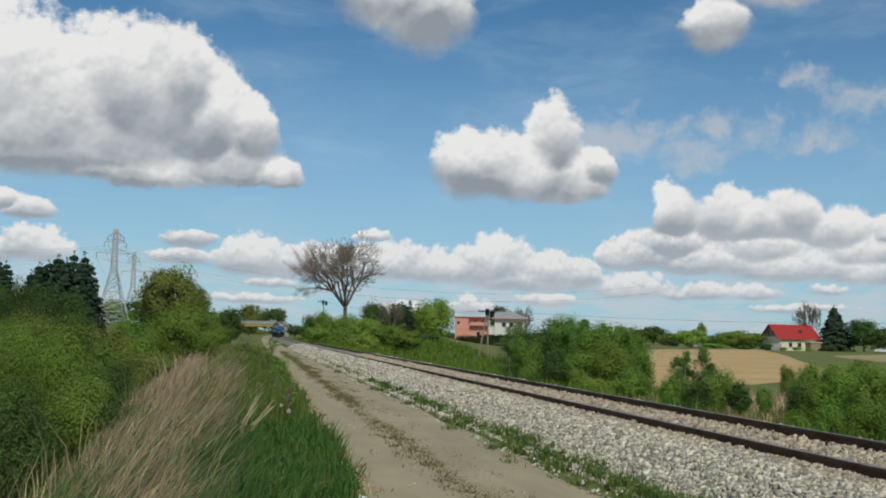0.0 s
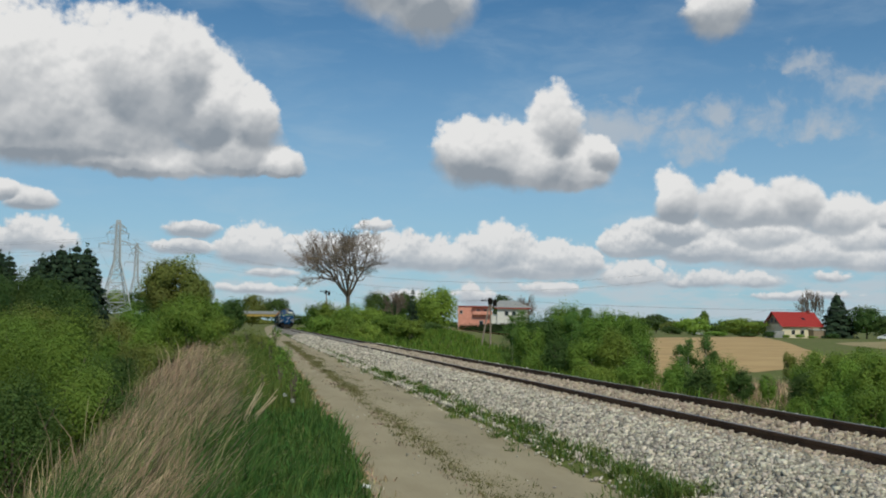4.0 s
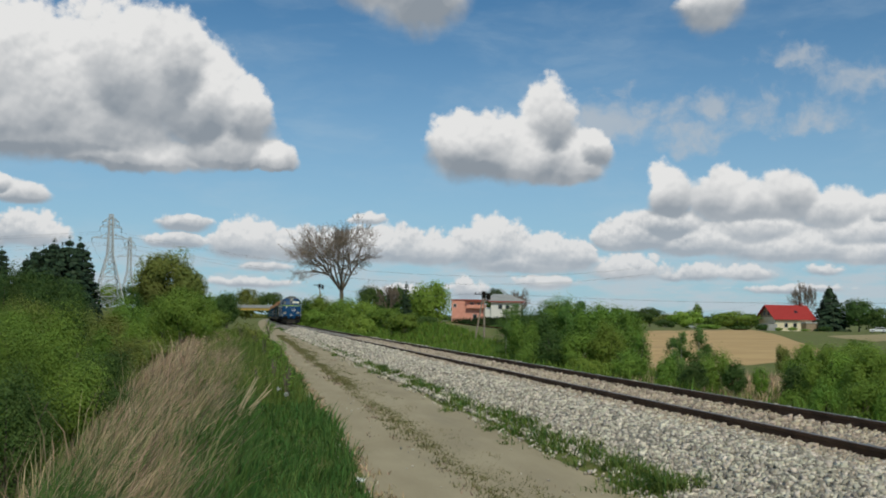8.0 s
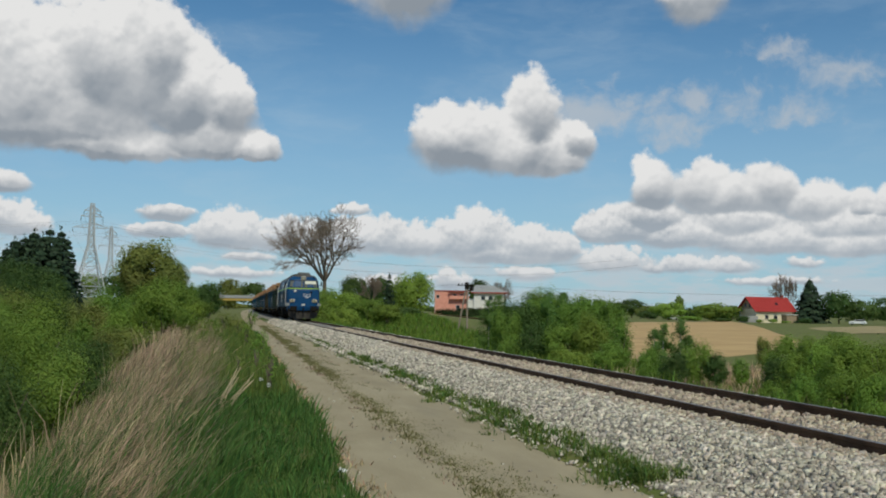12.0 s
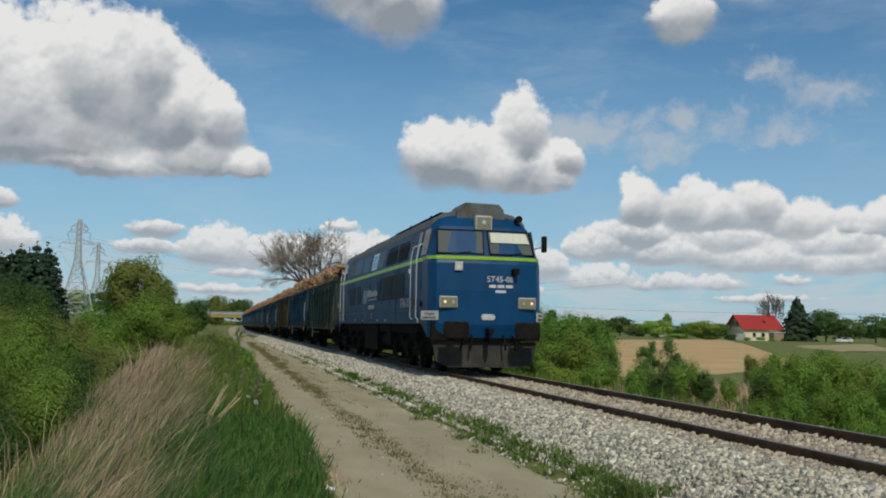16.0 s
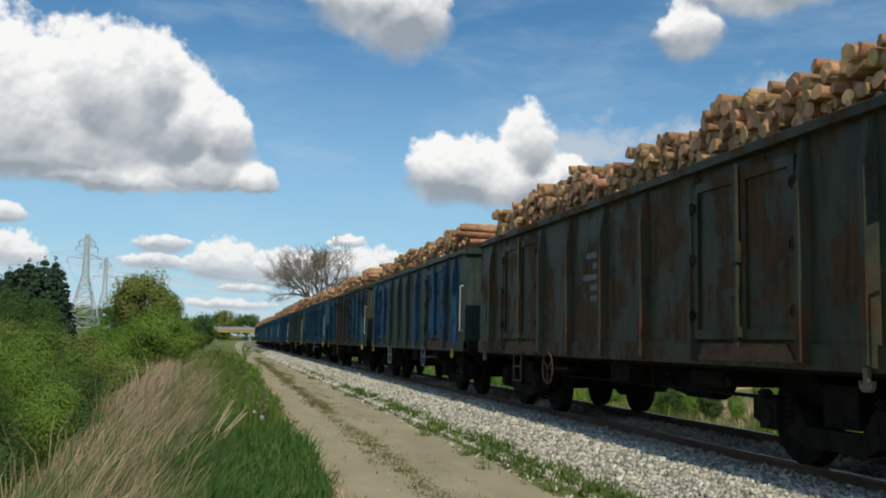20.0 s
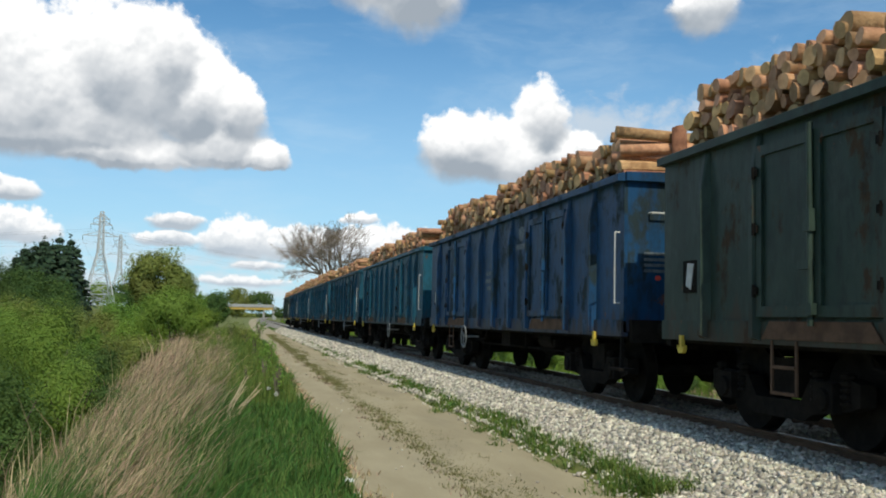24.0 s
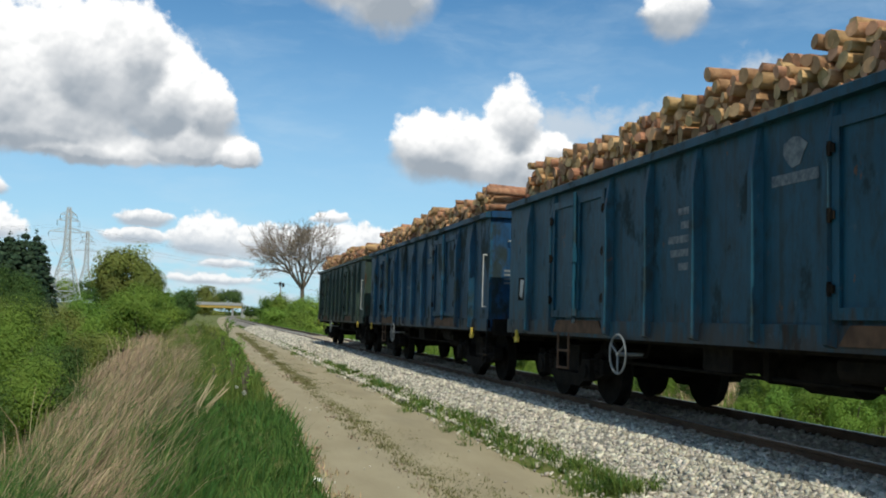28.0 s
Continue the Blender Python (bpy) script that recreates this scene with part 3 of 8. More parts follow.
# ballast bed
by = np.concatenate([np.linspace(-300, -20, 40), np.linspace(-19, 60, 120), np.geomspace(61, 900, 70)])


def ballast_bed():
    prof = [(-2.35, -0.02), (-2.1, 0.04), (-1.62, 0.31), (-1.35, 0.375), (-0.88, 0.385), (-0.72, 0.37), (0, 0.36), (0.72, 0.37), (0.88, 0.385), (1.35, 0.375), (1.62, 0.28), (2.6, -0.45), (2.9, -0.8)]
    U = np.array([p[0] for p in prof])
    H = np.array([p[1] for p in prof])
    Y = by[:, None] + 0 * U
    X = XC + bend(Y) + U
    Z = H + 0 * Y + 0.02 * wave(X * 12, Y * 8)
    n, m = len(prof), len(by)
    i = np.arange(n * m).reshape(m, n)
    f = np.stack([i[:-1, :-1], i[:-1, 1:], i[1:, 1:], i[1:, :-1]], -1).reshape(-1, 4)
    return bulk("ballast_bed", np.stack([X, Y, Z], -1).reshape(-1, 3), f, BALLAST, None, "bed of pale grey crushed stone under the track", "ballast", "structure", smooth=True)


ballast_bed()

track = thing("railway_track", "single railway track of rusty brown rails on old sleepers", "railway track", kind="structure")


def rail(side):
    prof = [(-0.07, -0.172), (0.07, -0.172), (0.07, -0.16), (0.012, -0.14), (0.012, -0.045), (0.036, -0.035), (0.036, -0.004), (0.03, 0), (-0.03, 0), (-0.036, -0.004), (-0.036, -0.035), (-0.012, -0.045), (-0.012, -0.14), (-0.07, -0.16)]
    v, f = [], []
    n = len(prof)
    for y in by:
        v += [(XC + float(bend(y)) + side * 0.7535 + p, y, RT + q) for p, q in prof]
    m = len(by)
    for k in range(m - 1):
        f += [(k * n + i, k * n + (i + 1) % n, (k + 1) * n + (i + 1) % n, (k + 1) * n + i) for i in range(n)]
    me = bpy.data.meshes.new("rail")
    me.from_pydata(v, [], f)
    me.materials.append(RAIL)
    me.materials.append(RAILTOP)
    for p in me.polygons:
        p.material_index = 1 if p.index % n in (7,) else 0
    return part("rail", me, None, track)


rail(-1), rail(1)

# ---- the train ----
LOCO_Y0, SPEED, GAIN = 277.38, 15.94, 0.0236
FIRST, PITCH = 18.67, 14.09


def nose(t):
    """How far out the front buffers of the locomotive are at t seconds; its pull is a little uneven."""
    uneven = np.interp(t, (0, 15, 16, 16.5, 17, 17.5, 18, 19, 20, 21, 22, 24, 25, 26, 27, 28), (0, -0.1, -0.25, -0.4, -0.7, -0.72, -0.48, -0.40, -0.05, 0.32, 0.37, 0.42, 0.48, 0.38, 0.25, 0.28))
    return LOCO_Y0 - SPEED * t - GAIN * (t - 17) ** 2 + float(uneven)


def on_track(y):
    return pose(XC + float(bend(y)), y, RT, 0, 0, -math.degrees(0.00006 * max(0.0, y - 6.8)))


def paint(name, a, b, rust, amount=0.5, pale=(0.06, 0.07, 0.07), dirt=1.0):
    """Old wagon paint: two shades, blotches of rust or old paint, rain streaks down from the top, pale scuffs."""
    m = bpy.data.materials.new(name)
    m.use_nodes = True
    t = m.node_tree
    bs = t.nodes["Principled BSDF"]
    co, info = t.nodes.new("ShaderNodeTexCoord"), t.nodes.new("ShaderNodeObjectInfo")
    sp = t.nodes.new("ShaderNodeCombineXYZ")
    for i, k in enumerate((37.0, 61.0, 0.0)):
        t.links.new(math_node(t, "MULTIPLY", info.outputs["Random"], k), sp.inputs[i])
    def vec(sx, sy, sz):
        n = t.nodes.new("ShaderNodeVectorMath")
        n.operation = "MULTIPLY_ADD"
        n.inputs[1].default_value = (sx, sy, sz)
        t.links.new(co.outputs["Object"], n.inputs[0])
        t.links.new(sp.outputs[0], n.inputs[2])
        return n.outputs[0]
    col = mix_colour(t, range_node(t, noise_node(t, vec(1, 1, 0.8), 1.1, 5.0, 0.6), 0.35, 0.65), a, b)
    blotch = range_node(t, noise_node(t, vec(1, 1, 0.6), 1.7, 8.0, 0.68), amount, amount + 0.10)
    col = mix_colour(t, math_node(t, "MULTIPLY", blotch, 0.85), col, rust)
    streaks = range_node(t, noise_node(t, vec(5, 5, 0.35), 1.6, 5.0, 0.6), 0.50, 0.72)
    col = mix_colour(t, math_node(t, "MULTIPLY", streaks, 0.55 * dirt), col, (0.015, 0.018, 0.016))
    fleck = range_node(t, noise_node(t, vec(1.4, 1.4, 1.1), 2.2, 7.0, 0.7), 0.645, 0.69)
    col = mix_colour(t, math_node(t, "MULTIPLY", fleck, 0.75 if dirt > 0.5 else 0.0), col, (0.14, 0.055, 0.02))
    # fine grime, and rust that climbs unevenly from the sill
    grime = range_node(t, noise_node(t, vec(2.2, 2.2, 0.9), 3.2, 9.0, 0.72), 0.42, 0.68)
    col = mix_colour(t, math_node(t, "MULTIPLY", grime, 0.60 * dirt), col, (0.012, 0.016, 0.014))
    part_z = t.nodes.new("ShaderNodeSeparateXYZ")
    t.links.new(co.outputs["Object"], part_z.inputs[0])
    climb = math_node(t, "ADD", math_node(t, "MULTIPLY", math_node(t, "SUBTRACT", 1.35, part_z.outputs[2]), 0.45), noise_node(t, vec(3.0, 3.0, 0.7), 1.4, 7.0, 0.65))
    col = mix_colour(t, math_node(t, "MULTIPLY", range_node(t, climb, 0.54, 0.70), 0.65 * dirt), col, (0.045, 0.026, 0.015))
    scuff = range_node(t, noise_node(t, vec(2, 2, 2), 3.5, 8.0, 0.75), 0.60, 0.72)
    col = mix_colour(t, math_node(t, "MULTIPLY", scuff, 0.6), col, pale)
    scratch = range_node(t, noise_node(t, vec(9, 9, 0.9), 1.5, 6.0, 0.7), 0.69, 0.75)
    col = mix_colour(t, math_node(t, "MULTIPLY", scratch, 0.55), col, (0.22, 0.25, 0.26))
    t.links.new(col, bs.inputs["Base Color"])
    t.links.new(range_node(t, blotch, 0.0, 1.0, 0.5, 0.85), bs.inputs["Roughness"])
    bs.inputs["Specular IOR Level"].default_value = 0.2
    bn = t.nodes.new("ShaderNodeBump")
    bn.inputs["Strength"].default_value, bn.inputs["Distance"].default_value = 0.35, 0.03
    t.links.new(noise_node(t, vec(1, 1, 0.7), 1.3, 3.0, 0.5), bn.inputs["Height"])
    t.links.new(bn.outputs[0], bs.inputs["Normal"])
    return m


LOCOSIDE = paint("loco_side_blue", (0.0026, 0.052, 0.130), (0.0044, 0.071, 0.174), (0.014, 0.045, 0.085), 0.54, (0.07, 0.12, 0.17), 0.45)
PAINTS = {
    "green": paint("wagon_green", (0.01955, 0.0391, 0.02875), (0.03795, 0.0598, 0.046), (0.065, 0.034, 0.017), 0.55, (0.07, 0.085, 0.07)),
    "brown": paint("wagon_olive", (0.030, 0.036, 0.019), (0.050, 0.050, 0.028), (0.090, 0.042, 0.018), 0.47, (0.075, 0.08, 0.065)),
    "blue": paint("wagon_blue", (0.0046, 0.0437, 0.0851), (0.01035, 0.0667, 0.1242), (0.026, 0.034, 0.026), 0.50, (0.08, 0.11, 0.13)),
    "royal": paint("wagon_royal", (0.006, 0.044, 0.108), (0.012, 0.062, 0.150), (0.022, 0.033, 0.028), 0.50, (0.07, 0.10, 0.14)),
    "teal": paint("wagon_teal", (0.0069, 0.069, 0.1092), (0.0138, 0.0943, 0.1472), (0.032, 0.044, 0.042), 0.57, (0.08, 0.12, 0.14)),
    "slate": paint("wagon_slate", (0.0046, 0.0506, 0.0851), (0.01035, 0.07245, 0.1173), (0.022, 0.035, 0.038), 0.55, (0.07, 0.10, 0.12)),
}
BODY0, BODY1 = 0.62, 13.47       # body ends behind the front coupling plane
MID = 7.045


def wheelset(parent, y, r, wide=0.7):
    g = Geo()
    for s in (-1, 1):
        g.tube((s * 0.68, 0, 0), (s * 0.81, 0, 0), r, r, 24)
        g.tube((s * 0.66, 0, 0), (s * 0.68, 0, 0), r + 0.03, r + 0.03, 24)
        g.tube((s * 0.81, 0, 0), (s * 0.86, 0, 0), 0.17, 0.14, 12)
        for k in range(3):
            a = 2.094 * k
            g.box(s * 0.812, s * 0.818, 0.25 * math.cos(a) - 0.02, 0.25 * math.cos(a) + 0.02, 0.25 * math.sin(a) - 0.02, 0.25 * math.sin(a) + 0.02)
    g.tube((-0.7, 0, 0), (0.7, 0, 0), 0.08, 0.08, 10)
    ob = part("wheelset", g, BLACKIRON, parent, "steel wheels on an axle")
    ob.location = (0, y, r)
    return ob


def wagon_meshes():
    """The parts that all the open wagons share, once each."""
    M = {}
    # a post tapers in width and depth from the sill to the cap
    g = Geo()
    g.add([(-0.03, -0.03, 3.03), (-0.03, 0.03, 3.03), (-0.10, 0.035, 2.55), (-0.10, -0.035, 2.55), (-0.10, 0.035, 1.00), (-0.10, -0.035, 1.00), (0.0, -0.075, 3.03), (0.0, 0.075, 3.03), (0.0, 0.085, 0.96), (0.0, -0.085, 0.96), (0.0, 0.078, 2.55), (0.0, -0.078, 2.55)],
          [(0, 1, 2, 3), (3, 2, 4, 5), (1, 7, 10, 2), (2, 10, 8, 4), (6, 0, 3, 11), (11, 3, 5, 9), (0, 6, 7, 1), (5, 4, 8, 9), (7, 6, 11, 10), (10, 11, 9, 8)])
    M["post"] = g
    return M


WM = wagon_meshes()


def flip(geo, sx):
    """The mirror image across the wagon's middle plane."""
    if sx < 0:
        return geo
    o = Geo()
    o.v = [(-x, y, z) for x, y, z in geo.v]
    o.f = [f[::-1] for f in geo.f]
    return o


def shifted(geo, x, y, z=0.0):
    o = Geo()
    o.v = [(a + x, b + y, c + z) for a, b, c in geo.v]
    o.f = list(geo.f)
    return o


def meshed(cache, key, build, material):
    if (key, material.name) not in cache:
        cache[key, material.name] = build().mesh(key, material)
    return cache[key, material.name]


CACHE = {}


def open_wagon(colour, label, end=None, brake=-0.95, gap=1.13, trim=None, worn=False):
    """A high-sided four-axle open wagon. Origin on the rails under its middle; the front looks to -y. gap: from post to post between the doors; worn: with rusty fittings and bare ends."""
    P = PAINTS[colour]
    E = PAINTS[end] if end else P
    D = PAINTS[trim] if trim else P
    w = thing("open_wagon", label, "freight wagon", "wagons of the train")
    a, b, hw = BODY0 - MID, BODY1 - MID, 1.40

    def add(name, key, build, mat, at=(0, 0, 0), parent=w, note=""):
        ob = new(name, meshed(CACHE, key, build, mat))
        ob.parent, ob.location = parent, at
        if note:
            ob["label"] = note
        return ob
    for s in (-1, 1):
        add("side_wall", f"side{s}", lambda: flip(Geo().box(-hw, -hw + 0.05, a, b, 1.14, 3.0), s), P)
        add("top_rail", f"cap{s}", lambda: flip(Geo().prism([(-hw - 0.10, 3.0), (-hw - 0.10, 3.085), (-hw - 0.05, 3.11), (-hw + 0.06, 3.11), (-hw + 0.06, 3.0)], "y", a - 0.02, b + 0.02), s), P)
        add("sill", f"sill{s}", lambda: flip(Geo().prism([(-hw - 0.03, 1.16), (-hw - 0.03, 0.94), (-hw + 0.06, 0.94), (-hw + 0.06, 0.99), (-hw, 1.0), (-hw, 1.14)], "y", a, b), s), P)
        out = 2 * gap + 2.02
        last = out + 0.50 * (b - out)
        for y in (-last, -out, -2 * gap, -gap, 0.0, gap, 2 * gap, out, last):
            add("post", f"post{s}", lambda: flip(WM["post"], s), D if abs(y) > 2.5 * gap or y == -gap else P, (s * hw, y, 0))
        for d in (-2 * gap - 1.01, 2 * gap + 1.01):
            for leaf in (-1, 1):
                door = add("door_leaf", f"leaf{s}{leaf}", lambda: flip(Geo().box(-0.045, 0.0, leaf * 0.02, leaf * 0.95, 1.20, 2.86)
                           .box(-0.075, -0.045, leaf * 0.02, leaf * 0.12, 1.20, 2.86).box(-0.075, -0.045, leaf * 0.85, leaf * 0.95, 1.20, 2.86)
                           .box(-0.075, -0.045, leaf * 0.12, leaf * 0.85, 2.76, 2.86).box(-0.075, -0.045, leaf * 0.12, leaf * 0.85, 1.20, 1.30), s), D, (s * hw, d, 0))
                for z in (1.45, 2.05, 2.6):
                    add("hinge", f"hinge{s}{leaf}", lambda: flip(Geo().box(-0.10, -0.05, leaf * 0.90, leaf * 0.99, -0.035, 0.035).tube((-0.09, leaf * 0.96, -0.06), (-0.09, leaf * 0.96, 0.06), 0.022, 0.022, 6), s), BLACKIRON, (0, 0, z), door)
            add("lock_bar", f"bar{s}", lambda: flip(Geo().tube((-0.10, 0, 1.12), (-0.10, 0, 2.92), 0.028, 0.028, 8).box(-0.14, -0.075, -0.05, 0.05, 1.95, 2.15).box(-0.14, -0.075, -0.07, 0.07, 1.22, 1.32).box(-0.13, -0.075, -0.02, 0.16, 1.62, 1.70), s), D, (s * hw, d, 0))
            add("door_plate", f"plate{s}", lambda: flip(Geo().prism([(-0.9, 0.99), (0.9, 0.99), (0.75, 1.16), (-0.75, 1.16)], "x", -0.05, -0.032), s), BROWNIRON, (s * hw, d, 0))
        for hy in (a + 0.95, b - 0.55):
            add("tie_hook", f"hook{s}", lambda: flip(Geo().prism([(-0.035, 0.99), (0.035, 0.99), (0.025, 0.86), (0.06, 0.85), (0.085, 0.88), (0.075, 0.82), (0.04, 0.79), (-0.04, 0.79), (-0.075, 0.82), (-0.085, 0.88), (-0.06, 0.85), (-0.025, 0.86)], "x", -0.04, 0.0), s), TANIRON if worn else YELLOW, (s * (hw + 0.02), hy, 0))
        add("hand_wheel", f"hand{s}", lambda: flip(Geo().ring((-0.09, 0, 0.76), "x", 0.235, 0.014, 24, 6).tube((-0.09, 0, 0.76), (-0.09, 0.20, 0.876), 0.012, 0.012, 5).tube((-0.09, 0, 0.76), (-0.09, -0.20, 0.876), 0.012, 0.012, 5).tube((-0.09, 0, 0.76), (-0.09, 0, 0.528), 0.012, 0.012, 5).tube((-0.11, 0, 0.76), (0.25, 0, 0.76), 0.024, 0.02, 8), s), BROWNIRON if colour == "brown" else FADEDWHITE, (s * hw, brake, 0))
        add("tag_holder", f"tag{s}", lambda: flip(Geo().box(-0.03, 0.0, -0.17, 0.17, 1.47, 1.83), s), BLACKIRON, (s * hw, b - 0.72, 0))
        add("paper_tag", f"paper{s}", lambda: flip(Geo().prism([(-0.10, 1.79), (0.05, 1.80), (0.09, 1.55), (-0.03, 1.50)], "x", -0.036, -0.031), s), WHITEPAINT, (s * hw, b - 0.72, 0), note="crumpled white paper tag")
        add("handrail", f"grab{s}", lambda: flip(Geo().pipe([(-0.02, 0, 2.32), (-0.09, 0, 2.32), (-0.09, 0, 1.38), (-0.02, 0, 1.38)], 0.014), s), TANIRON if worn else WHITEPAINT, (s * hw, a + 0.10, 0))
        add("step", f"step{s}", lambda: flip(Geo().box(-0.12, 0.1, -0.20, 0.20, 0.50, 0.53).box(-0.02, 0.02, -0.02, 0.02, 0.53, 0.98), s), BLACKIRON, (s * hw, a + 0.05, 0))
        add("ladder", f"rung{s}", lambda: flip(Geo().box(-0.04, -0.02, -0.22, -0.19, 0.48, 0.98).box(-0.04, -0.02, 0.19, 0.22, 0.48, 0.98).box(-0.05, -0.01, -0.2, 0.2, 0.48, 0.51).box(-0.05, -0.01, -0.2, 0.2, 0.72, 0.75), s), WHITEPAINT if trim == "royal" else BROWNIRON, (s * hw, 2.68 if trim == "royal" else 3.8, 0))
    for e, y in ((-1, a), (1, b)):
        add("end_wall", f"end{e}", lambda: Geo().box(-hw + 0.05, hw - 0.05, min(0, -e * 0.05), max(0, -e * 0.05), 1.0, 3.0), E, (0, y, 0))
        add("end_cap", f"endcap{e}", lambda: Geo().prism([(-hw, 3.0), (hw, 3.0), (hw, 3.115), (0, 3.15), (-hw, 3.115)], "y", -0.08, 0.08), E, (0, y, 0))
        for x in (-0.47, 0.47):
            add("end_post", f"endpost{e}", lambda: Geo().prism([(-0.06, 3.0), (0.06, 3.0), (0.07, 1.0), (-0.07, 1.0)], "y", min(0, e * 0.1), max(0, e * 0.1)), E, (x, y, 0))
        if not worn:
            add("end_grip", f"endgrip{e}", lambda: Geo().pipe([(-1.05, 0, 2.58), (-1.05, e * 0.10, 2.58), (-0.72, e * 0.10, 2.58), (-0.72, 0, 2.58)], 0.014), WHITEPAINT, (0, y, 0))
            add("end_rail", f"endrail{e}", lambda: Geo().pipe([(-0.62, 0, 2.72), (-0.62, e * 0.16, 2.72), (-0.62, e * 0.16, 1.30), (-0.62, 0, 1.30)], 0.017), WHITEPAINT, (0, y, 0))
        add("head_stock", f"head{e}", lambda: Geo().box(-1.32, 1.32, min(0, e * 0.1), max(0, e * 0.1), 0.86, 1.16), BLACKIRON, (0, y, 0))
        for x in (-0.875, 0.875):
            add("buffer", f"buffer{e}", lambda: Geo().tube((0, 0, 1.04), (0, e * 0.36, 1.04), 0.10, 0.09, 12).tube((0, e * 0.55, 1.04), (0, e * 0.6, 1.04), 0.23, 0.24, 18).tube((0, e * 0.3, 1.04), (0, e * 0.56, 1.04), 0.07, 0.07, 10), BLACKIRON, (x, y, 0))
        add("coupling", f"screw{e}", lambda: Geo().box(-0.05, 0.05, 0, e * 0.55, 0.98, 1.08).ring((0, e * 0.5, 0.88), "x", 0.12, 0.025, 12, 5), BLACKIRON, (0, y, 0))
        bogie = add("bogie", "bogie", lambda: Geo().prism([(-1.32, 0.62), (-1.15, 0.66), (-0.55, 0.60), (-0.4, 0.40), (0.4, 0.40), (0.55, 0.60), (1.15, 0.66), (1.32, 0.62), (1.32, 0.42), (1.1, 0.36), (0.62, 0.30), (0.45, 0.22), (-0.45, 0.22), (-0.62, 0.30), (-1.1, 0.36), (-1.32, 0.42)], "x", -1.08, -0.92)
                    .prism([(-1.32, 0.62), (-1.15, 0.66), (-0.55, 0.60), (-0.4, 0.40), (0.4, 0.40), (0.55, 0.60), (1.15, 0.66), (1.32, 0.62), (1.32, 0.42), (1.1, 0.36), (0.62, 0.30), (0.45, 0.22), (-0.45, 0.22), (-0.62, 0.30), (-1.1, 0.36), (-1.32, 0.42)], "x", 0.92, 1.08)
                    .box(-1.0, 1.0, -0.25, 0.25, 0.42, 0.80).box(-0.3, 0.3, -0.3, 0.3, 0.8, 0.98), BLACKIRON, (0, e * 4.5, 0))
        for k in (-0.9, 0.9):
            ws = wheelset_shared(bogie, k)
            for s in (-1, 1):
                add("axle_box", f"box{s}", lambda: flip(Geo().box(-1.17, -0.90, -0.15, 0.15, 0.34, 0.62).tube((-1.20, 0, 0.46), (-1.17, 0, 0.46), 0.10, 0.11, 10).coil((-1.06, -0.23), 0.42, 0.72, 0.075).coil((-1.06, 0.23), 0.42, 0.72, 0.075), s), BLACKIRON, (0, k, 0), bogie)
    add("floor", "floor", lambda: Geo().box(-1.36, 1.36, a + 0.05, b - 0.05, 1.08, 1.14), BLACKIRON)
    add("centre_sill", "csill", lambda: Geo().box(-0.32, 0.32, a, b, 0.78, 1.08).box(-1.3, -1.22, a + 0.1, b - 0.1, 0.90, 1.08).box(1.22, 1.3, a + 0.1, b - 0.1, 0.90, 1.08), BLACKIRON)
    add("brake_gear", "brake", lambda: Geo().tube((-0.5, -1.5, 0.68), (-0.5, -0.7, 0.68), 0.19, 0.19, 12).tube((0.45, 0.3, 0.66), (0.45, 1.5, 0.66), 0.22, 0.22, 14).tube((-0.9, -3.0, 0.62), (-0.9, 3.0, 0.62), 0.022, 0.022, 6).tube((0.7, -3.2, 0.72), (0.7, 3.2, 0.72), 0.02, 0.02, 6).box(-0.95, -0.85, -0.6, -0.5, 0.6, 0.95).pipe([(-1.15, 1.6, 0.92), (-1.15, 1.7, 0.74), (-1.15, 2.3, 0.70), (-1.15, 2.9, 0.78), (-1.15, 3.0, 0.94)], 0.018).box(-1.2, -0.9, -0.35, 0.25, 0.66, 0.92).tube((-1.0, -2.6, 0.80), (-1.0, -1.9, 0.80), 0.13, 0.13, 10).box(-1.1, 1.1, -2.75, -2.65, 0.70, 0.80).box(-1.1, 1.1, 2.65, 2.75, 0.70, 0.80), BLACKIRON)
    return w


WHEELS = {}


def wheelset_shared(bogie, y, r=0.46):
    """A wheelset of a bogie; all that sit alike are kept together, to turn alike."""
    if "mesh" not in WHEELS:
        first = wheelset(None, 0, r)
        WHEELS["mesh"] = first.data
        bpy.data.objects.remove(first)
    ob = new("wheelset", WHEELS["mesh"])
    ob.parent, ob.location = bogie, (0, y, r)
    ob["label"] = "steel wheels on an axle"
    WHEELS.setdefault(y, []).append(ob)
    return ob


# logs: crosswise in the wagon, some centimetres short of its walls
def log_mesh(name, r, long, seed, red=False):
    rg = np.random.default_rng(seed)
    n = 11
    g = Geo()
    lump = 1 + 0.10 * rg.standard_normal(n).clip(-1.2, 1.2)
    ring = [(math.cos(2 * math.pi * i / n) * lump[i], math.sin(2 * math.pi * i / n) * lump[i]) for i in range(n)]
    for k, x in enumerate((-0.5, -0.17, 0.17, 0.5)):
        bow = 0.03 * (1 - (2 * x) ** 2) * rg.uniform(-1, 1)
        taper = 1 + 0.10 * x
        g.v += [(x * long + (0.015 * c if abs(x) == 0.5 else 0), c * r * taper + bow, s * r * taper) for c, s in ring]
    for k in range(3):
        g.f += [(k * n + i, k * n + (i + 1) % n, (k + 1) * n + (i + 1) % n, (k + 1) * n + i) for i in range(n)]
    g.f += [tuple(range(n))[::-1], tuple(range(3 * n, 4 * n))]
    me = g.mesh(name, LOGBARK, REDMARK if red else LOGEND)
    for p in me.polygons:
        p.material_index = 1 if len(p.vertices) == n else 0
        p.use_smooth = len(p.vertices) == 4
    return me


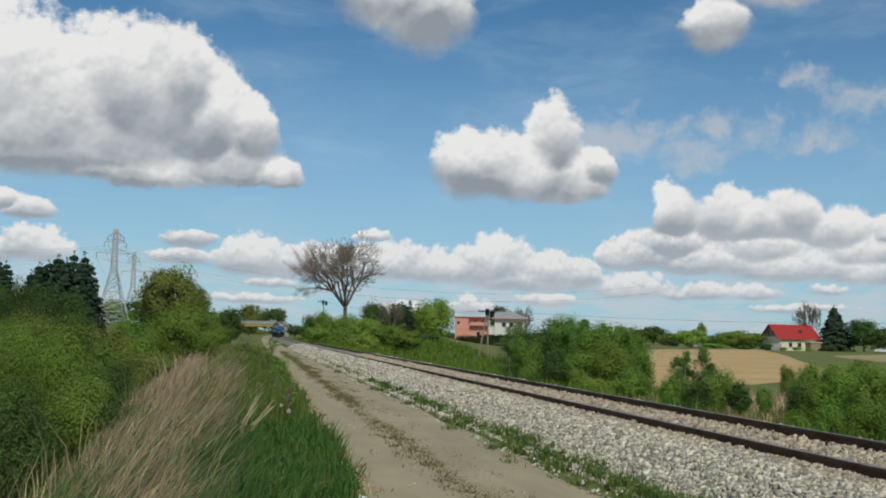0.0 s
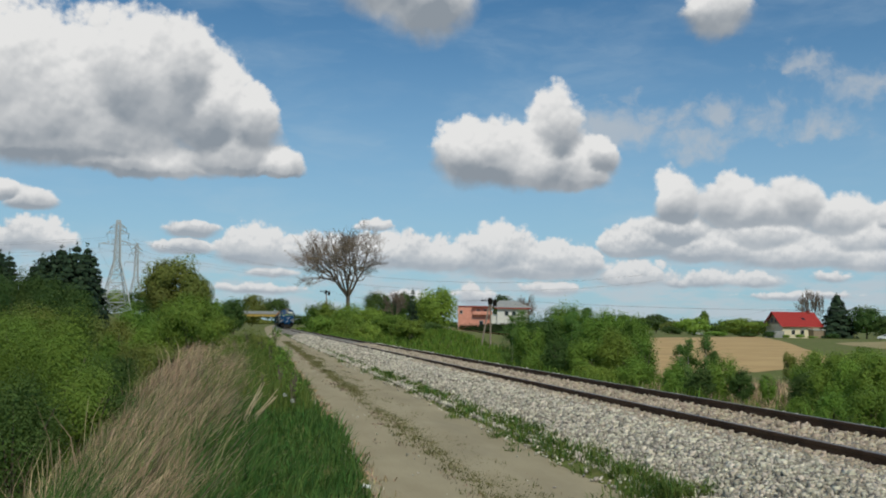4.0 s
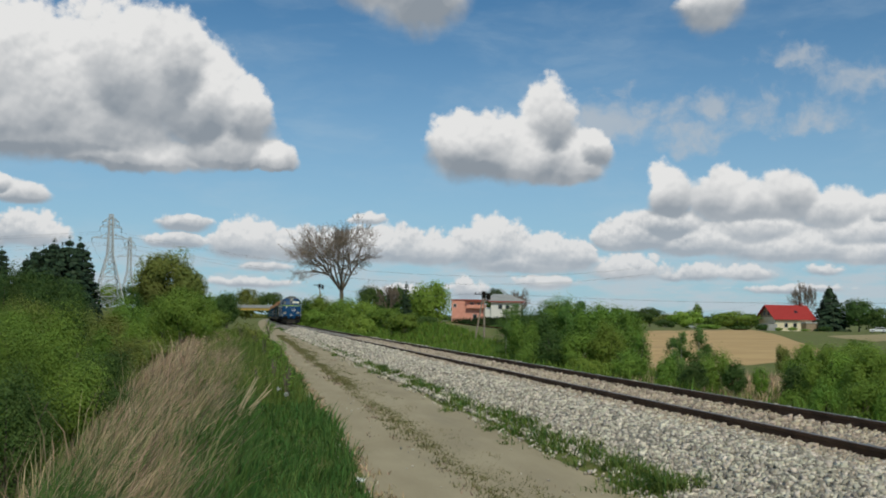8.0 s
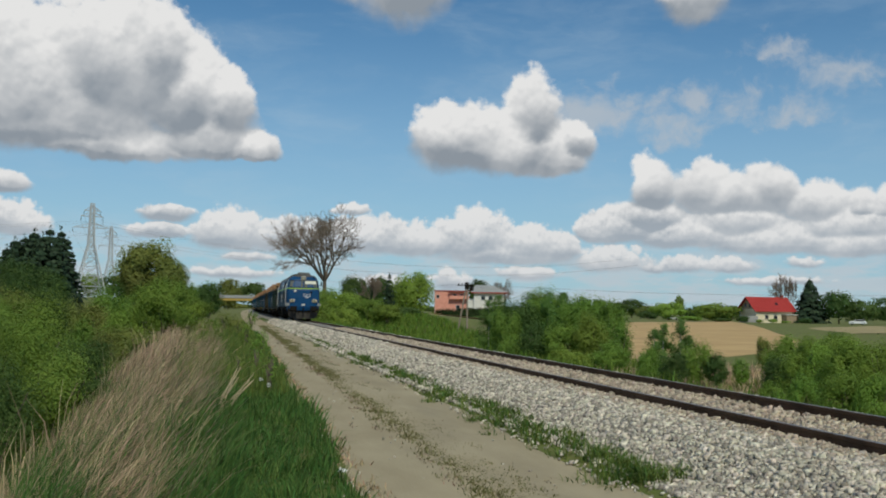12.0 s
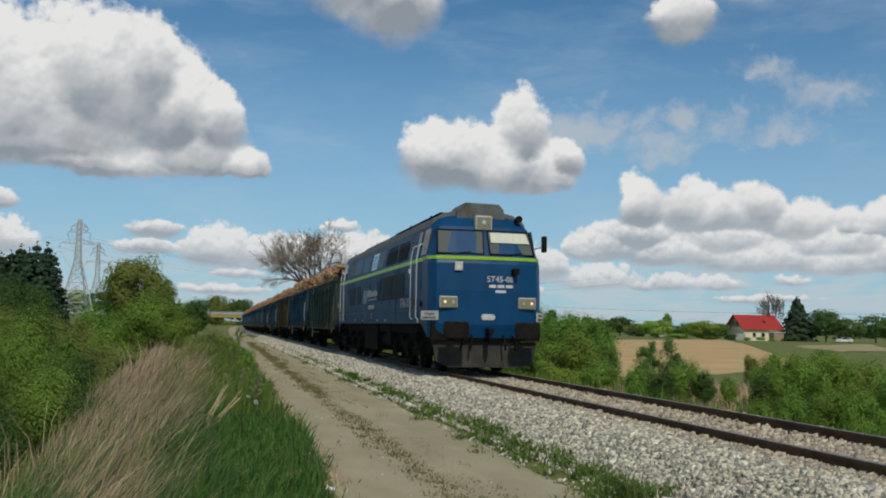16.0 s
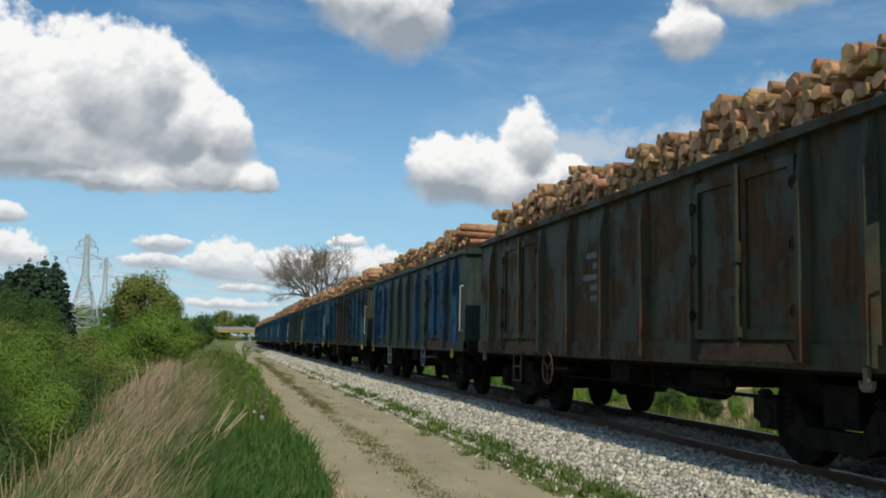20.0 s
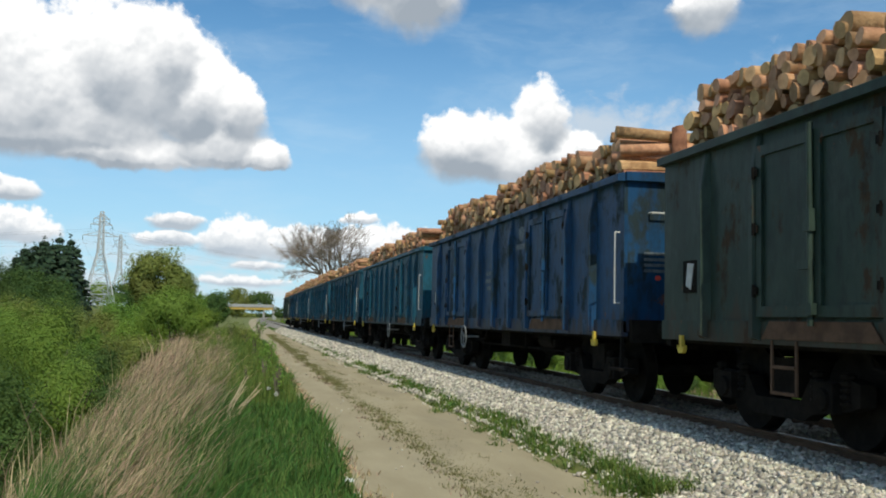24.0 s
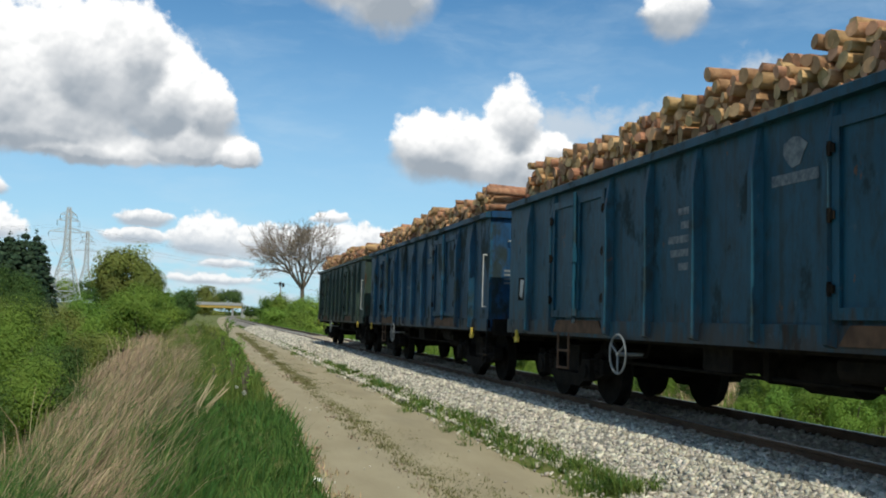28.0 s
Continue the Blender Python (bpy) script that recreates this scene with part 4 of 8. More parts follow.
LOGS = [(r, log_mesh("log", r, L, 40 + i)) for i, (r, L) in enumerate([(0.045, 2.5), (0.052, 2.45), (0.058, 2.52), (0.063, 2.48), (0.069, 2.5), (0.075, 2.46), (0.082, 2.5), (0.092, 2.46), (0.102, 2.5)])]
REDLOG = log_mesh("log", 0.07, 2.5, 77, True)
SHORT = log_mesh("stake", 0.10, 1.5, 99)
SHORT.materials[0] = STAKEBARK


def log_load(seed, top, red=0, thick=0, wild=0.06):
    """A heap of sawn logs, laid across the wagon in layers up to a height over the rails, with stakes at the front. The upper logs are parts, the packed ones below them one piece."""
    rg = np.random.default_rng(seed)
    ld = thing("log_load", "load of sawn pine logs stacked crosswise in an open wagon", "log pile", "loads of logs")
    y0, y1 = BODY0 - MID + 0.26, BODY1 - MID - 0.30
    pick = LOGS[thick:thick + 6]
    mean = sum(r for r, _ in pick) / len(pick)
    count, low = 0, Geo()
    low.ends = []
    rise = 1.74 * mean
    layers = int((top + 0.15 - 3.05) / rise) + 1
    for layer in range(layers):
        z = 3.04 + rise * layer
        y = y0 + mean * (layer % 2) + 0.05 * layer
        stop = y1 - 0.07 * layer
        while y < stop:
            r, me = pick[rg.integers(len(pick))]
            ridge = wild * (math.sin(y * 1.1 + seed) + 0.8 * math.sin(y * 2.9 + 2 * seed) + 0.6 * math.sin(y * 6.1 + seed)) + rg.normal(0, 0.3 * wild)
            above = top + ridge - z
            if above < r:
                y += 2 * r
                continue
            m = pose(rg.normal(0, 0.05), y + r, z + rg.normal(0, 0.012) + ridge * 0.2, rg.uniform(-180, 180), rg.normal(0, 0.8), rg.normal(0, 1.8 if above > 2.4 * rise else 3.2) + (180 if rg.random() < 0.5 else 0))
            if above < 2.1 * rise + r or (red and count % 37 == 9):
                ob = new("log", REDLOG if red and count % 37 == 9 else me)
                ob.parent, ob.matrix_basis = ld, m
            else:
                n = len(low.v)
                low.v += [tuple(m @ v.co) for v in me.vertices]
                for p in me.polygons:
                    low.f.append(tuple(i + n for i in p.vertices))
                    low.ends.append(p.material_index)
            y += 2 * r * 1.0
            count += 1
    if low.v:
        me = low.mesh("packed_wood", LOGBARKS, LOGENDS)
        me.polygons.foreach_set("material_index", low.ends)
        part("packed_wood", me, None, ld)["kind"] = "stuff"
    for x in (-0.62, 0.62):
        ob = new("stake", SHORT)
        ob.parent = ld
        ob.matrix_basis = pose(x + rg.normal(0, 0.06), y0 - 0.13, 3.02 + rg.uniform(-0.05, 0.12), rg.normal(0, 3), 90 + rg.normal(0, 3), 0)
    for k in range(3):
        ob = new("log", pick[k + 2][1])
        ob.parent = ld
        ob.matrix_basis = pose(rg.normal(0, 0.12) - 0.1, y0 - 0.01 + 0.03 * k, top - 0.40 + 0.12 * k, 0, rg.normal(0, 2), rg.normal(0, 5))
    return ld


# ---- the locomotive ----
LM = 9.335                      # its middle behind the front buffers


def lettering(text, size, parent, m, name="lettering", material=None):
    cu = bpy.data.curves.new("text", "FONT")
    cu.body, cu.size, cu.extrude, cu.align_x = text, size, 0.002, "CENTER"
    tmp = bpy.data.objects.new("text", cu)
    me = bpy.data.meshes.new_from_object(tmp)
    bpy.data.objects.remove(tmp)
    me.materials.clear()
    me.materials.append(material or LETTER)
    ob = new(name, me)
    ob.parent, ob.matrix_basis = parent, m
    return ob


def locomotive():
    lo = thing("diesel_locomotive", "blue diesel locomotive with a lime stripe and grey roof", "locomotive")
    f, b = 0.55 - LM, 18.12 - LM          # body ends
    Y = lambda y: y - LM
    W2, SK, ST, EV = 1.42, 1.19, 2.83, 3.60   # half width, skirt, stripe top, eaves
    # body shell: skirt, side, tumblehome to the eaves
    def shell(y0, y1):
        g = Geo()
        ring = [(-W2, SK), (-W2, 2.70), (-W2 + 0.17, EV), (W2 - 0.17, EV), (W2, 2.70), (W2, SK)]
        return g.prism(ring[::-1], "y", y0, y1)
    part("body", shell(Y(1.45), Y(17.2)), LOCOSIDE, lo, "blue painted steel body with dull patches", bevel=0.012)
    # cabs: the front bulges and leans back over the windscreen
    def cab(sign):
        g = Geo()
        rows = [(0.87, 0.50, 1.30), (1.19, 0.42, 1.36), (1.54, 0.43, 1.37), (1.546, 0.43, 1.37), (2.0, 0.44, 1.38), (2.66, 0.50, 1.38), (2.80, 0.56, 1.38), (3.60, 1.00, 1.20), (3.80, 1.20, 0.9), (3.97, 1.45, 0.60)]
        prof = []
        for z, y, hw in rows:
            side = W2 if z < 2.75 else W2 - 0.17 * min(1, (z - 2.7) / 0.85)
            if z > 3.6:
                side = hw + 0.25
            back = 0.18 if sign > 0 and z > 1.542 else 0.0      # the rear cab is set back over its skirt
            edge = y + 0.34 + back
            pts = [(-side, 1.47), (-side, edge), (-side + 0.16, y + 0.10 + back), (-side * 0.55, y + 0.02), (0, y), (side * 0.55, y + 0.02), (side - 0.16, y + 0.10 + back), (side, edge), (side, 1.47)]
            if z < 1.1:
                pts[0], pts[-1] = (-side + 0.02, edge + 0.02), (side - 0.02, edge + 0.02)
            prof.append([(x, Y(yy) if sign < 0 else -Y(yy), z) for x, yy in pts])
        n = len(prof[0])
        for r in prof:
            g.v += r
        for k in range(len(prof) - 1):
            for i in range(n - 1):
                q = (k * n + i, k * n + i + 1, (k + 1) * n + i + 1, (k + 1) * n + i)
                g.f.append(q if sign < 0 else q[::-1])
        top = tuple(range((len(prof) - 1) * n, len(prof) * n))
        g.f.append(top if sign < 0 else top[::-1])
        return g
    for s in (-1, 1):
        part("cab", cab(s), LOCOBLUE, lo, "blue driver's cab with a sloping windscreen", smooth=False, bevel=0.02)
        yy = lambda y: Y(y) if s < 0 else -Y(y)
        def pane(name, x0, x1, z0, z1, mat, out=0.006, frame=True):
            # lies on the sloping upper front
            def at(x, z, o):
                y = 0.56 + (z - 2.80) / 0.80 * 0.44 - o + 0.10 * (abs(x) / 1.3) ** 4
                return (x, yy(y), z)
            c = [(x0, z0), (x1, z0), (x1 - 0.06 * np.sign(x1), z1), (x0 - (0.06 * np.sign(x0) if abs(x0) > 0.5 else 0), z1)]
            g = Geo()
            fr = [at(x, z, out) for x, z in c] + [at(x, z, -0.03) for x, z in c]
            g.add(fr, [(0, 1, 2, 3), (4, 5, 6, 7)] + [(i, (i + 1) % 4, 4 + (i + 1) % 4, 4 + i) for i in range(4)])
            ob = part(name, g, mat, lo)
            if frame:
                h = Geo()
                pts = [at(x, z, out + 0.012) for x, z in c]
                h.pipe(pts + pts[:1], 0.022, 6)
                part("gasket", h, BLACKIRON, ob)
                wp = Geo().pipe([at((x0 + x1) / 2 - 0.3, z0 - 0.03, 0.05), at((x0 + x1) / 2 + 0.25, z0 + 0.05, 0.04)], 0.012)
                part("wiper", wp, BLACKIRON, ob)
            return ob
        wide = 1.22 if s < 0 else 0.98
        pane("windscreen", -wide, -0.08, 2.90, 3.50, SCREEN)
        pane("windscreen", 0.08, wide, 2.90, 3.50, SCREEN)
        pane("sun_blind", 0.14, wide - 0.08, 3.20, 3.46, CURTAIN, 0.035, False)
        # lime band round the nose
        g = Geo()
        band = [(-1.425, 1.47), (-1.425, 0.92), (-1.25, 0.645), (-0.77, 0.552), (0, 0.53), (0.77, 0.552), (1.25, 0.645), (1.425, 0.92), (1.425, 1.47)]
        v = [(x, yy(y - 0.012), z) for z in (2.755, 2.835) for x, y in band]
        n = len(band)
        g.add(v, [(i, i + 1, n + i + 1, n + i) for i in range(n - 1)])
        part("lime_band", g, LIME, lo, "bright lime green stripe")
        # lamps
        for x in (-0.98, 0.98) if s < 0 else (-0.78, 0.78):
            fr = part("headlamp", Geo().box(x - 0.225, x + 0.225, yy(0.49), yy(0.405), 1.57, 1.855), BEZEL, lo, "rectangular headlamp pair in a bright frame", bevel=0.03)
            part("lamp_glass", Geo().box(x - 0.20, x + 0.20, yy(0.42), yy(0.400), 1.595, 1.83), LAMPDARK, fr)
            for k in (-0.09, 0.11):
                part("bulb", Geo().tube((x + k, yy(0.40), 1.715), (x + k, yy(0.388), 1.715), 0.034, 0.028, 14), LAMPGLASS if k * x > 0 and s < 0 else LENS, fr)
        fr = part("top_lamp", Geo().box(-0.22, 0.22, yy(1.15), yy(0.92), 3.52, 3.88), BEZEL, lo, "square lamp over the windscreen", bevel=0.03)
        part("lamp_glass", Geo().box(-0.175, 0.175, yy(0.93), yy(0.908), 3.565, 3.835), LAMPDARK, fr)
        part("bulb", Geo().tube((0, yy(0.91), 3.70), (0, yy(0.89), 3.70), 0.06, 0.05, 14), LENS, fr)
        part("air_conditioner", Geo().prism([(-0.62, 3.74), (0.66, 3.74), (0.62, 4.08), (0.50, 4.22), (-0.38, 4.24), (-0.60, 4.04)], "y", yy(1.28), yy(2.35)), ROOFGREY, lo, "grey air conditioning box on the cab roof", bevel=0.03)
        part("horn", Geo().tube((0.95, yy(1.05), 3.84), (0.95, yy(1.35), 3.84), 0.09, 0.05, 12), BLACKIRON, lo)
        part("mirror", Geo().box(1.52, 1.62, yy(1.0), yy(0.85), 3.02, 3.42).pipe([(1.36, yy(1.05), 3.1), (1.55, yy(0.95), 3.15)], 0.015), BLACKIRON, lo, bevel=0.02)
        if s > 0:
            oval = [(-1.50 + 0.070 * math.cos(a), 3.18 + 0.22 * math.sin(a)) for a in np.linspace(0, 2 * math.pi, 14, endpoint=False)]
            part("mirror", Geo().prism(oval, "y", yy(1.46), yy(1.41)).pipe([(-1.36, yy(1.50), 2.98), (-1.56, yy(1.36), 2.98), (-1.56, yy(1.34), 3.40)], 0.012), BLACKIRON, lo, "black oval mirror on a bent arm")
        # buffer beam
        part("buffer_beam", Geo().box(-1.36, 1.36, yy(0.72), yy(0.55), 0.80, 1.22), BLACKIRON, lo)
        for x in (-0.875, 0.875):
            bf = part("buffer", Geo().tube((x, yy(0.62), 1.05), (x, yy(0.10), 1.05), 0.11, 0.09, 12), BLACKIRON, lo)
            part("buffer_plate", Geo().prism([(x - 0.29, 0.85), (x + 0.29, 0.85), (x + 0.31, 1.05), (x + 0.29, 1.25), (x - 0.29, 1.25), (x - 0.31, 1.05)], "y", yy(0.09), yy(0.0)), BLACKIRON, bf, bevel=0.03)
        part("coupling", Geo().box(-0.06, 0.06, yy(0.55), yy(0.1), 0.98, 1.10).ring((0, yy(0.28), 0.90), "x", 0.14, 0.03, 14, 6), BLACKIRON, lo)
        for hx in (-0.62, -0.4, 0.4, 0.62):
            part("brake_hose", Geo().pipe([(hx, yy(0.56), 0.98), (hx, yy(0.40), 0.90), (hx * 1.05, yy(0.34), 0.72), (hx * 1.1, yy(0.42), 0.58)], 0.024), BLACKIRON, lo)
        part("rail_guard", Geo().prism([(-1.30, 0.78), (1.30, 0.78), (1.22, 0.30), (0.9, 0.16), (-0.9, 0.16), (-1.22, 0.30)], "y", yy(0.72), yy(0.66)), GUARD, lo, "dusty dark rail guard")
        for x in (-1.42, 1.42):
            sx = 1 if x > 0 else -1
            for y in (1.83 if s < 0 else 1.62, 2.58):
                part("handrail", Geo().pipe([(x, yy(y), 1.30), (x + sx * 0.07, yy(y), 1.34), (x + sx * 0.07, yy(y), 2.82), (x + sx * 0.02, yy(y - 0.05), 3.16), (x - sx * 0.1, yy(y - 0.05), 3.2)], 0.011), LETTER, lo, "white grab rail beside the cab door")
            part("cab_step", Geo().box(x - sx * 0.15, x + sx * 0.01, yy(1.95), yy(2.45), 0.95, 0.99).box(x - sx * 0.15, x + sx * 0.01, yy(1.95), yy(2.45), 0.55, 0.59).box(x - sx * 0.02, x, yy(1.95), yy(1.98), 0.5, 1.2).box(x - sx * 0.02, x, yy(2.42), yy(2.45), 0.5, 1.2), BLACKIRON, lo)
            d = part("cab_door", Geo().box(x - sx * 0.02, x + sx * 0.008, yy(1.92), yy(2.50), 1.32, 2.72), LOCOBLUE, lo, bevel=0.008)
            up = [(sx * 1.405, 2.89), (sx * 1.285, 3.53), (sx * 1.225, 3.53), (sx * 1.35, 2.89)]
            part("door_window", Geo().prism(up if sx < 0 else up[::-1], "y", yy(2.02 if s < 0 else 1.84), yy(2.40)), GLASS, d)
            part("cab_side_window", Geo().prism(up if sx < 0 else up[::-1], "y", yy(1.08 if s < 0 else 1.57), yy(1.76)), SCREEN if s > 0 else GLASS, lo, "dark side window of the cab")
    # roof
    roof = [(-1.25, EV), (-1.16, 3.80), (-0.88, 3.97), (-0.4, 4.06), (0.4, 4.06), (0.88, 3.97), (1.16, 3.80), (1.25, EV)]
    part("roof", Geo().prism(roof[::-1], "y", Y(1.40), Y(17.27)), ROOFGREY, lo, "weathered grey roof", bevel=0.02)
    part("roof_hatch", Geo().box(-0.75, 0.75, Y(2.6), Y(9.0), 3.98, 4.12).box(-0.7, 0.7, Y(9.4), Y(15.8), 3.98, 4.11), BLACKIRON, lo, bevel=0.03)
    for y in (1.9, 4.6, 10.4, 15.6):
        part("lifting_eye", Geo().ring((-1.12, Y(y), 3.88), "x", 0.05, 0.012, 12, 5), BLACKIRON, lo)
    for s in (-1, 1):
        def wall(y0, y1, z0, z1, out=0.012):
            """A plate on the side: follows the lean of the upper side."""
            def xo(z):
                return s * ((W2 if z <= 2.7 else W2 - 0.17 * (z - 2.7) / 0.85 + 0.003) + out)
            g = Geo()
            g.add([(xo(z0), Y(y0), z0), (xo(z0), Y(y1), z0), (xo(z1), Y(y1), z1), (xo(z1), Y(y0), z1)] + [(xo(z0) - s * 0.05, Y(y0), z0), (xo(z0) - s * 0.05, Y(y1), z0), (xo(z1) - s * 0.05, Y(y1), z1), (xo(z1) - s * 0.05, Y(y0), z1)],
                  [(0, 1, 2, 3), (7, 6, 5, 4), (0, 4, 5, 1), (1, 5, 6, 2), (2, 6, 7, 3), (3, 7, 4, 0)])
            return g
        part("lime_stripe", wall(1.47, 17.2, 2.74, 2.84, 0.009), LIME, lo, "bright lime green stripe")
        part("skirt_moulding", wall(1.47, 17.2, 1.52, 1.55, 0.02), LOCOBLUE, lo)
        for y0, y1 in ((3.6, 5.2), (5.35, 7.1)):
            gr = part("air_grille", wall(y0, y1, 2.92, 3.46, 0.004), BLACKIRON, lo, "black air intake grille", bevel=0.0)
            for k in range(9):
                z = 2.95 + 0.058 * k
                part("slat", wall(y0 + 0.04, y1 - 0.04, z, z + 0.02, 0.016), LOCODARK, gr)
            for k in range(1, 8):
                y = y0 + (y1 - y0) * k / 8
                part("slat", wall(y, y + 0.025, 2.93, 3.45, 0.018), LOCODARK, gr)
        for y0, y1, mat in ((7.4, 8.6, LOCOPANEL), (10.35, 11.7, LOCOPANEL), (12.15, 13.85, LOCOPANEL)):
            part("panel", wall(y0, y1, 2.93, 3.46, 0.014), mat, lo, "blanked engine room window panel", bevel=0.006)
        wn = part("engine_window", wall(8.8, 9.85, 2.93, 3.46, 0.014), LENS, lo, "light framed two-pane window", bevel=0.006)
        for y0, y1 in ((8.86, 9.31), (9.35, 9.79)):
            part("pane", wall(y0, y1, 2.98, 3.41, 0.018), GLASS, wn)
        part("panel", wall(14.05, 15.05, 2.93, 3.42, 0.014), ROOFGREY, lo, "grey blanked window panel", bevel=0.006)
        for y0, y1, z0, z1 in ((3.75, 5.5, 1.88, 2.58), (5.6, 7.3, 1.88, 2.58), (7.65, 8.25, 1.88, 2.50), (11.9, 12.7, 1.85, 2.5), (13.2, 14.7, 1.85, 2.5)):
            part("service_door", wall(y0, y1, z0, z1, 0.014), LOCODARK, lo, "dark hinged service door", bevel=0.006)
            for k in range(10):
                z = z0 + 0.06 + (z1 - z0 - 0.1) * k / 10
                if y1 - y0 > 1.0:
                    part("louvre", wall(y0 + 0.06, y1 - 0.06, z, z + 0.025, 0.022), LOCODARK, lo)
        for z in (3.0, 3.12, 3.24, 3.36, 1.70, 1.85, 2.0, 2.15, 2.3, 2.45):
            part("rib", wall(2.8, 3.5, z, z + 0.025, 0.02), LOCOBLUE, lo)
        turn = pose(0, 0, 0, 90, 0, -90) if s < 0 else pose(0, 0, 0, 90, 0, 90)
        at = lambda y, z: Matrix.Translation((s * (W2 + 0.012), Y(y), z)) @ turn
        lettering("ST45-08", 0.36, lo, at(3.68 if s < 0 else 15.0, 1.62))
        # company mark and name as plain shapes
        m0 = 10.95 if s < 0 else 8.3
        mk = Geo()
        mk.add([(s * (W2 + 0.013), Y(m0 - a), z) for a, z in ((-0.22, 2.05), (0.02, 2.3), (0.30, 2.3), (0.10, 2.17), (0.05, 2.05), (-0.02, 1.86), (-0.10, 1.86))], [(0, 1, 2, 3, 4, 5, 6) if s < 0 else (6, 5, 4, 3, 2, 1, 0)])
        mk.add([(s * (W2 + 0.0135), Y(m0 - a - 0.36), z) for a, z in ((0.22, 2.11), (-0.02, 1.86), (-0.20, 1.86), (-0.10, 1.99), (-0.05, 2.11), (0.02, 2.30), (0.10, 2.30))], [(6, 5, 4, 3, 2, 1, 0) if s < 0 else (0, 1, 2, 3, 4, 5, 6)])
        part("company_mark", mk, LETTER, lo, "white swirl mark")
        def bar(y, w, z, tall, name="name_bar"):
            x = s * (W2 + 0.012)
            part(name, Geo().box(min(x, x + s * 0.003), max(x, x + s * 0.003), Y(y) - w, Y(y), z, z + tall), LETTER, lo)
        for k in range(8):
            bar(m0 - 0.72 - 0.26 * k, 0.17, 2.06, 0.24 if k < 3 else (0.16, 0.16, 0.16, 0.20, 0.16)[k - 3])
        for k in range(9):
            bar(m0 - 0.8 - 0.21 * k, 0.10, 1.94, 0.055)
        for k in range(7):
            bar(m0 - 1.0 - 0.17 * k, 0.11, 1.66, 0.13, "number_bar")
        for y, z, w in ((12.9, 1.3, 0.3), (11.2, 1.27, 0.2), (8.0, 1.27, 0.25), (6.5, 1.27, 0.3), (9.2, 1.45, 0.2), (9.2, 1.36, 0.15), (2.6, 1.3, 0.04)):
            bar(y + w, w, z, 0.04, "small_mark")
        # plate by the nose
        x = s * 1.425
        face = Matrix.Translation((s * 1.385, Y(0.68), 0)) @ Matrix.Rotation(s * radians(58), 4, "Z")
        pl = part("name_plate", Geo().box(-0.29, 0.29, -0.012, 0.012, 1.28, 1.50), WHITEPAINT, lo, "white name plate on the nose")
        pl.matrix_basis = face
        lettering("Wschodni", 0.085, pl, Matrix.Translation((0, -0.014, 1.405)) @ pose(0, 0, 0, 90, 0, 0), material=BLACKIRON)
        lettering("Zakład Spółki", 0.085, pl, Matrix.Translation((0, -0.014, 1.31)) @ pose(0, 0, 0, 90, 0, 0), material=BLACKIRON)
        part("vent", Geo().box(min(x, x + s * 0.012), max(x, x + s * 0.012), Y(2.0), Y(2.42), 1.62, 1.84), BROWNIRON, lo, "rusty vent by the cab door", bevel=0.006)
        part("side_lamp", Geo().box(min(x, x + s * 0.05), max(x, x + s * 0.05), Y(2.86), Y(2.98), 2.50, 2.62), LENS, lo, "small square side lamp", bevel=0.01)
        part("number_plate", Geo().box(min(x, x + s * 0.008), max(x, x + s * 0.008), Y(1.78), Y(1.98), 1.21, 1.32), CURTAIN, lo, "small cream plate at the sill")
        for k in range(3):
            part("small_mark", Geo().box(min(x, x + s * 0.004), max(x, x + s * 0.004), Y(1.12), Y(1.12) + (0.42, 0.34, 0.18)[k], 1.47 - 0.065 * k, 1.50 - 0.065 * k), FADED, lo)
        part("vent", Geo().box(min(x, x + s * 0.012), max(x, x + s * 0.012), Y(1.35), Y(1.62), 1.60, 1.74), BLACKIRON, lo)
        # marks and vents of the rear cab
        part("vent", Geo().box(min(x, x + s * 0.012), max(x, x + s * 0.012), Y(16.0), Y(16.94), 1.66, 1.88), TANIRON, lo, "dusty tan vent by the rear cab", bevel=0.006)
        part("vent", Geo().box(min(x, x + s * 0.008), max(x, x + s * 0.008), Y(17.29), Y(17.58), 1.57, 1.66), BLACKIRON, lo)
        part("small_plate", Geo().box(min(x, x + s * 0.006), max(x, x + s * 0.006), Y(16.80), Y(16.88), 1.94, 2.06), FADEDWHITE, lo)
        # tanks and boxes under the floor
        part("battery_box", Geo().box(min(s * 0.75, s * 1.36), max(s * 0.75, s * 1.36), Y(8.4), Y(11.0), 0.36, 1.16), BLACKIRON, lo, bevel=0.03)
        part("air_tank", Geo().tube((s * 1.0, Y(6.9), 0.72), (s * 1.0, Y(8.2), 0.72), 0.24, 0.24, 14), BLACKIRON, lo)
        part("sand_box", Geo().box(min(s * 1.0, s * 1.34), max(s * 1.0, s * 1.34), Y(6.2), Y(6.7), 0.6, 1.17), BLACKIRON, lo, bevel=0.02)
    part("frame", Geo().box(-1.30, 1.30, Y(0.8), Y(17.9), 0.95, 1.20).box(-0.7, 0.7, Y(6.6), Y(12.1), 0.35, 0.95), BLACKIRON, lo)
    front = pose(0, 0, 0, 90, 0, 0)
    lettering("ST45-08", 0.20, lo, Matrix.Translation((0.30, Y(0.438), 2.22)) @ front)
    for k in range(3):
        part("number_bar", Geo().box(0.02 + 0.21 * k, 0.19 + 0.21 * k, Y(0.428), Y(0.44), 2.08, 2.15), LETTER, lo)
    part("number_bar", Geo().box(0.18, 0.44, Y(0.428), Y(0.44), 1.96, 2.02), LETTER, lo)
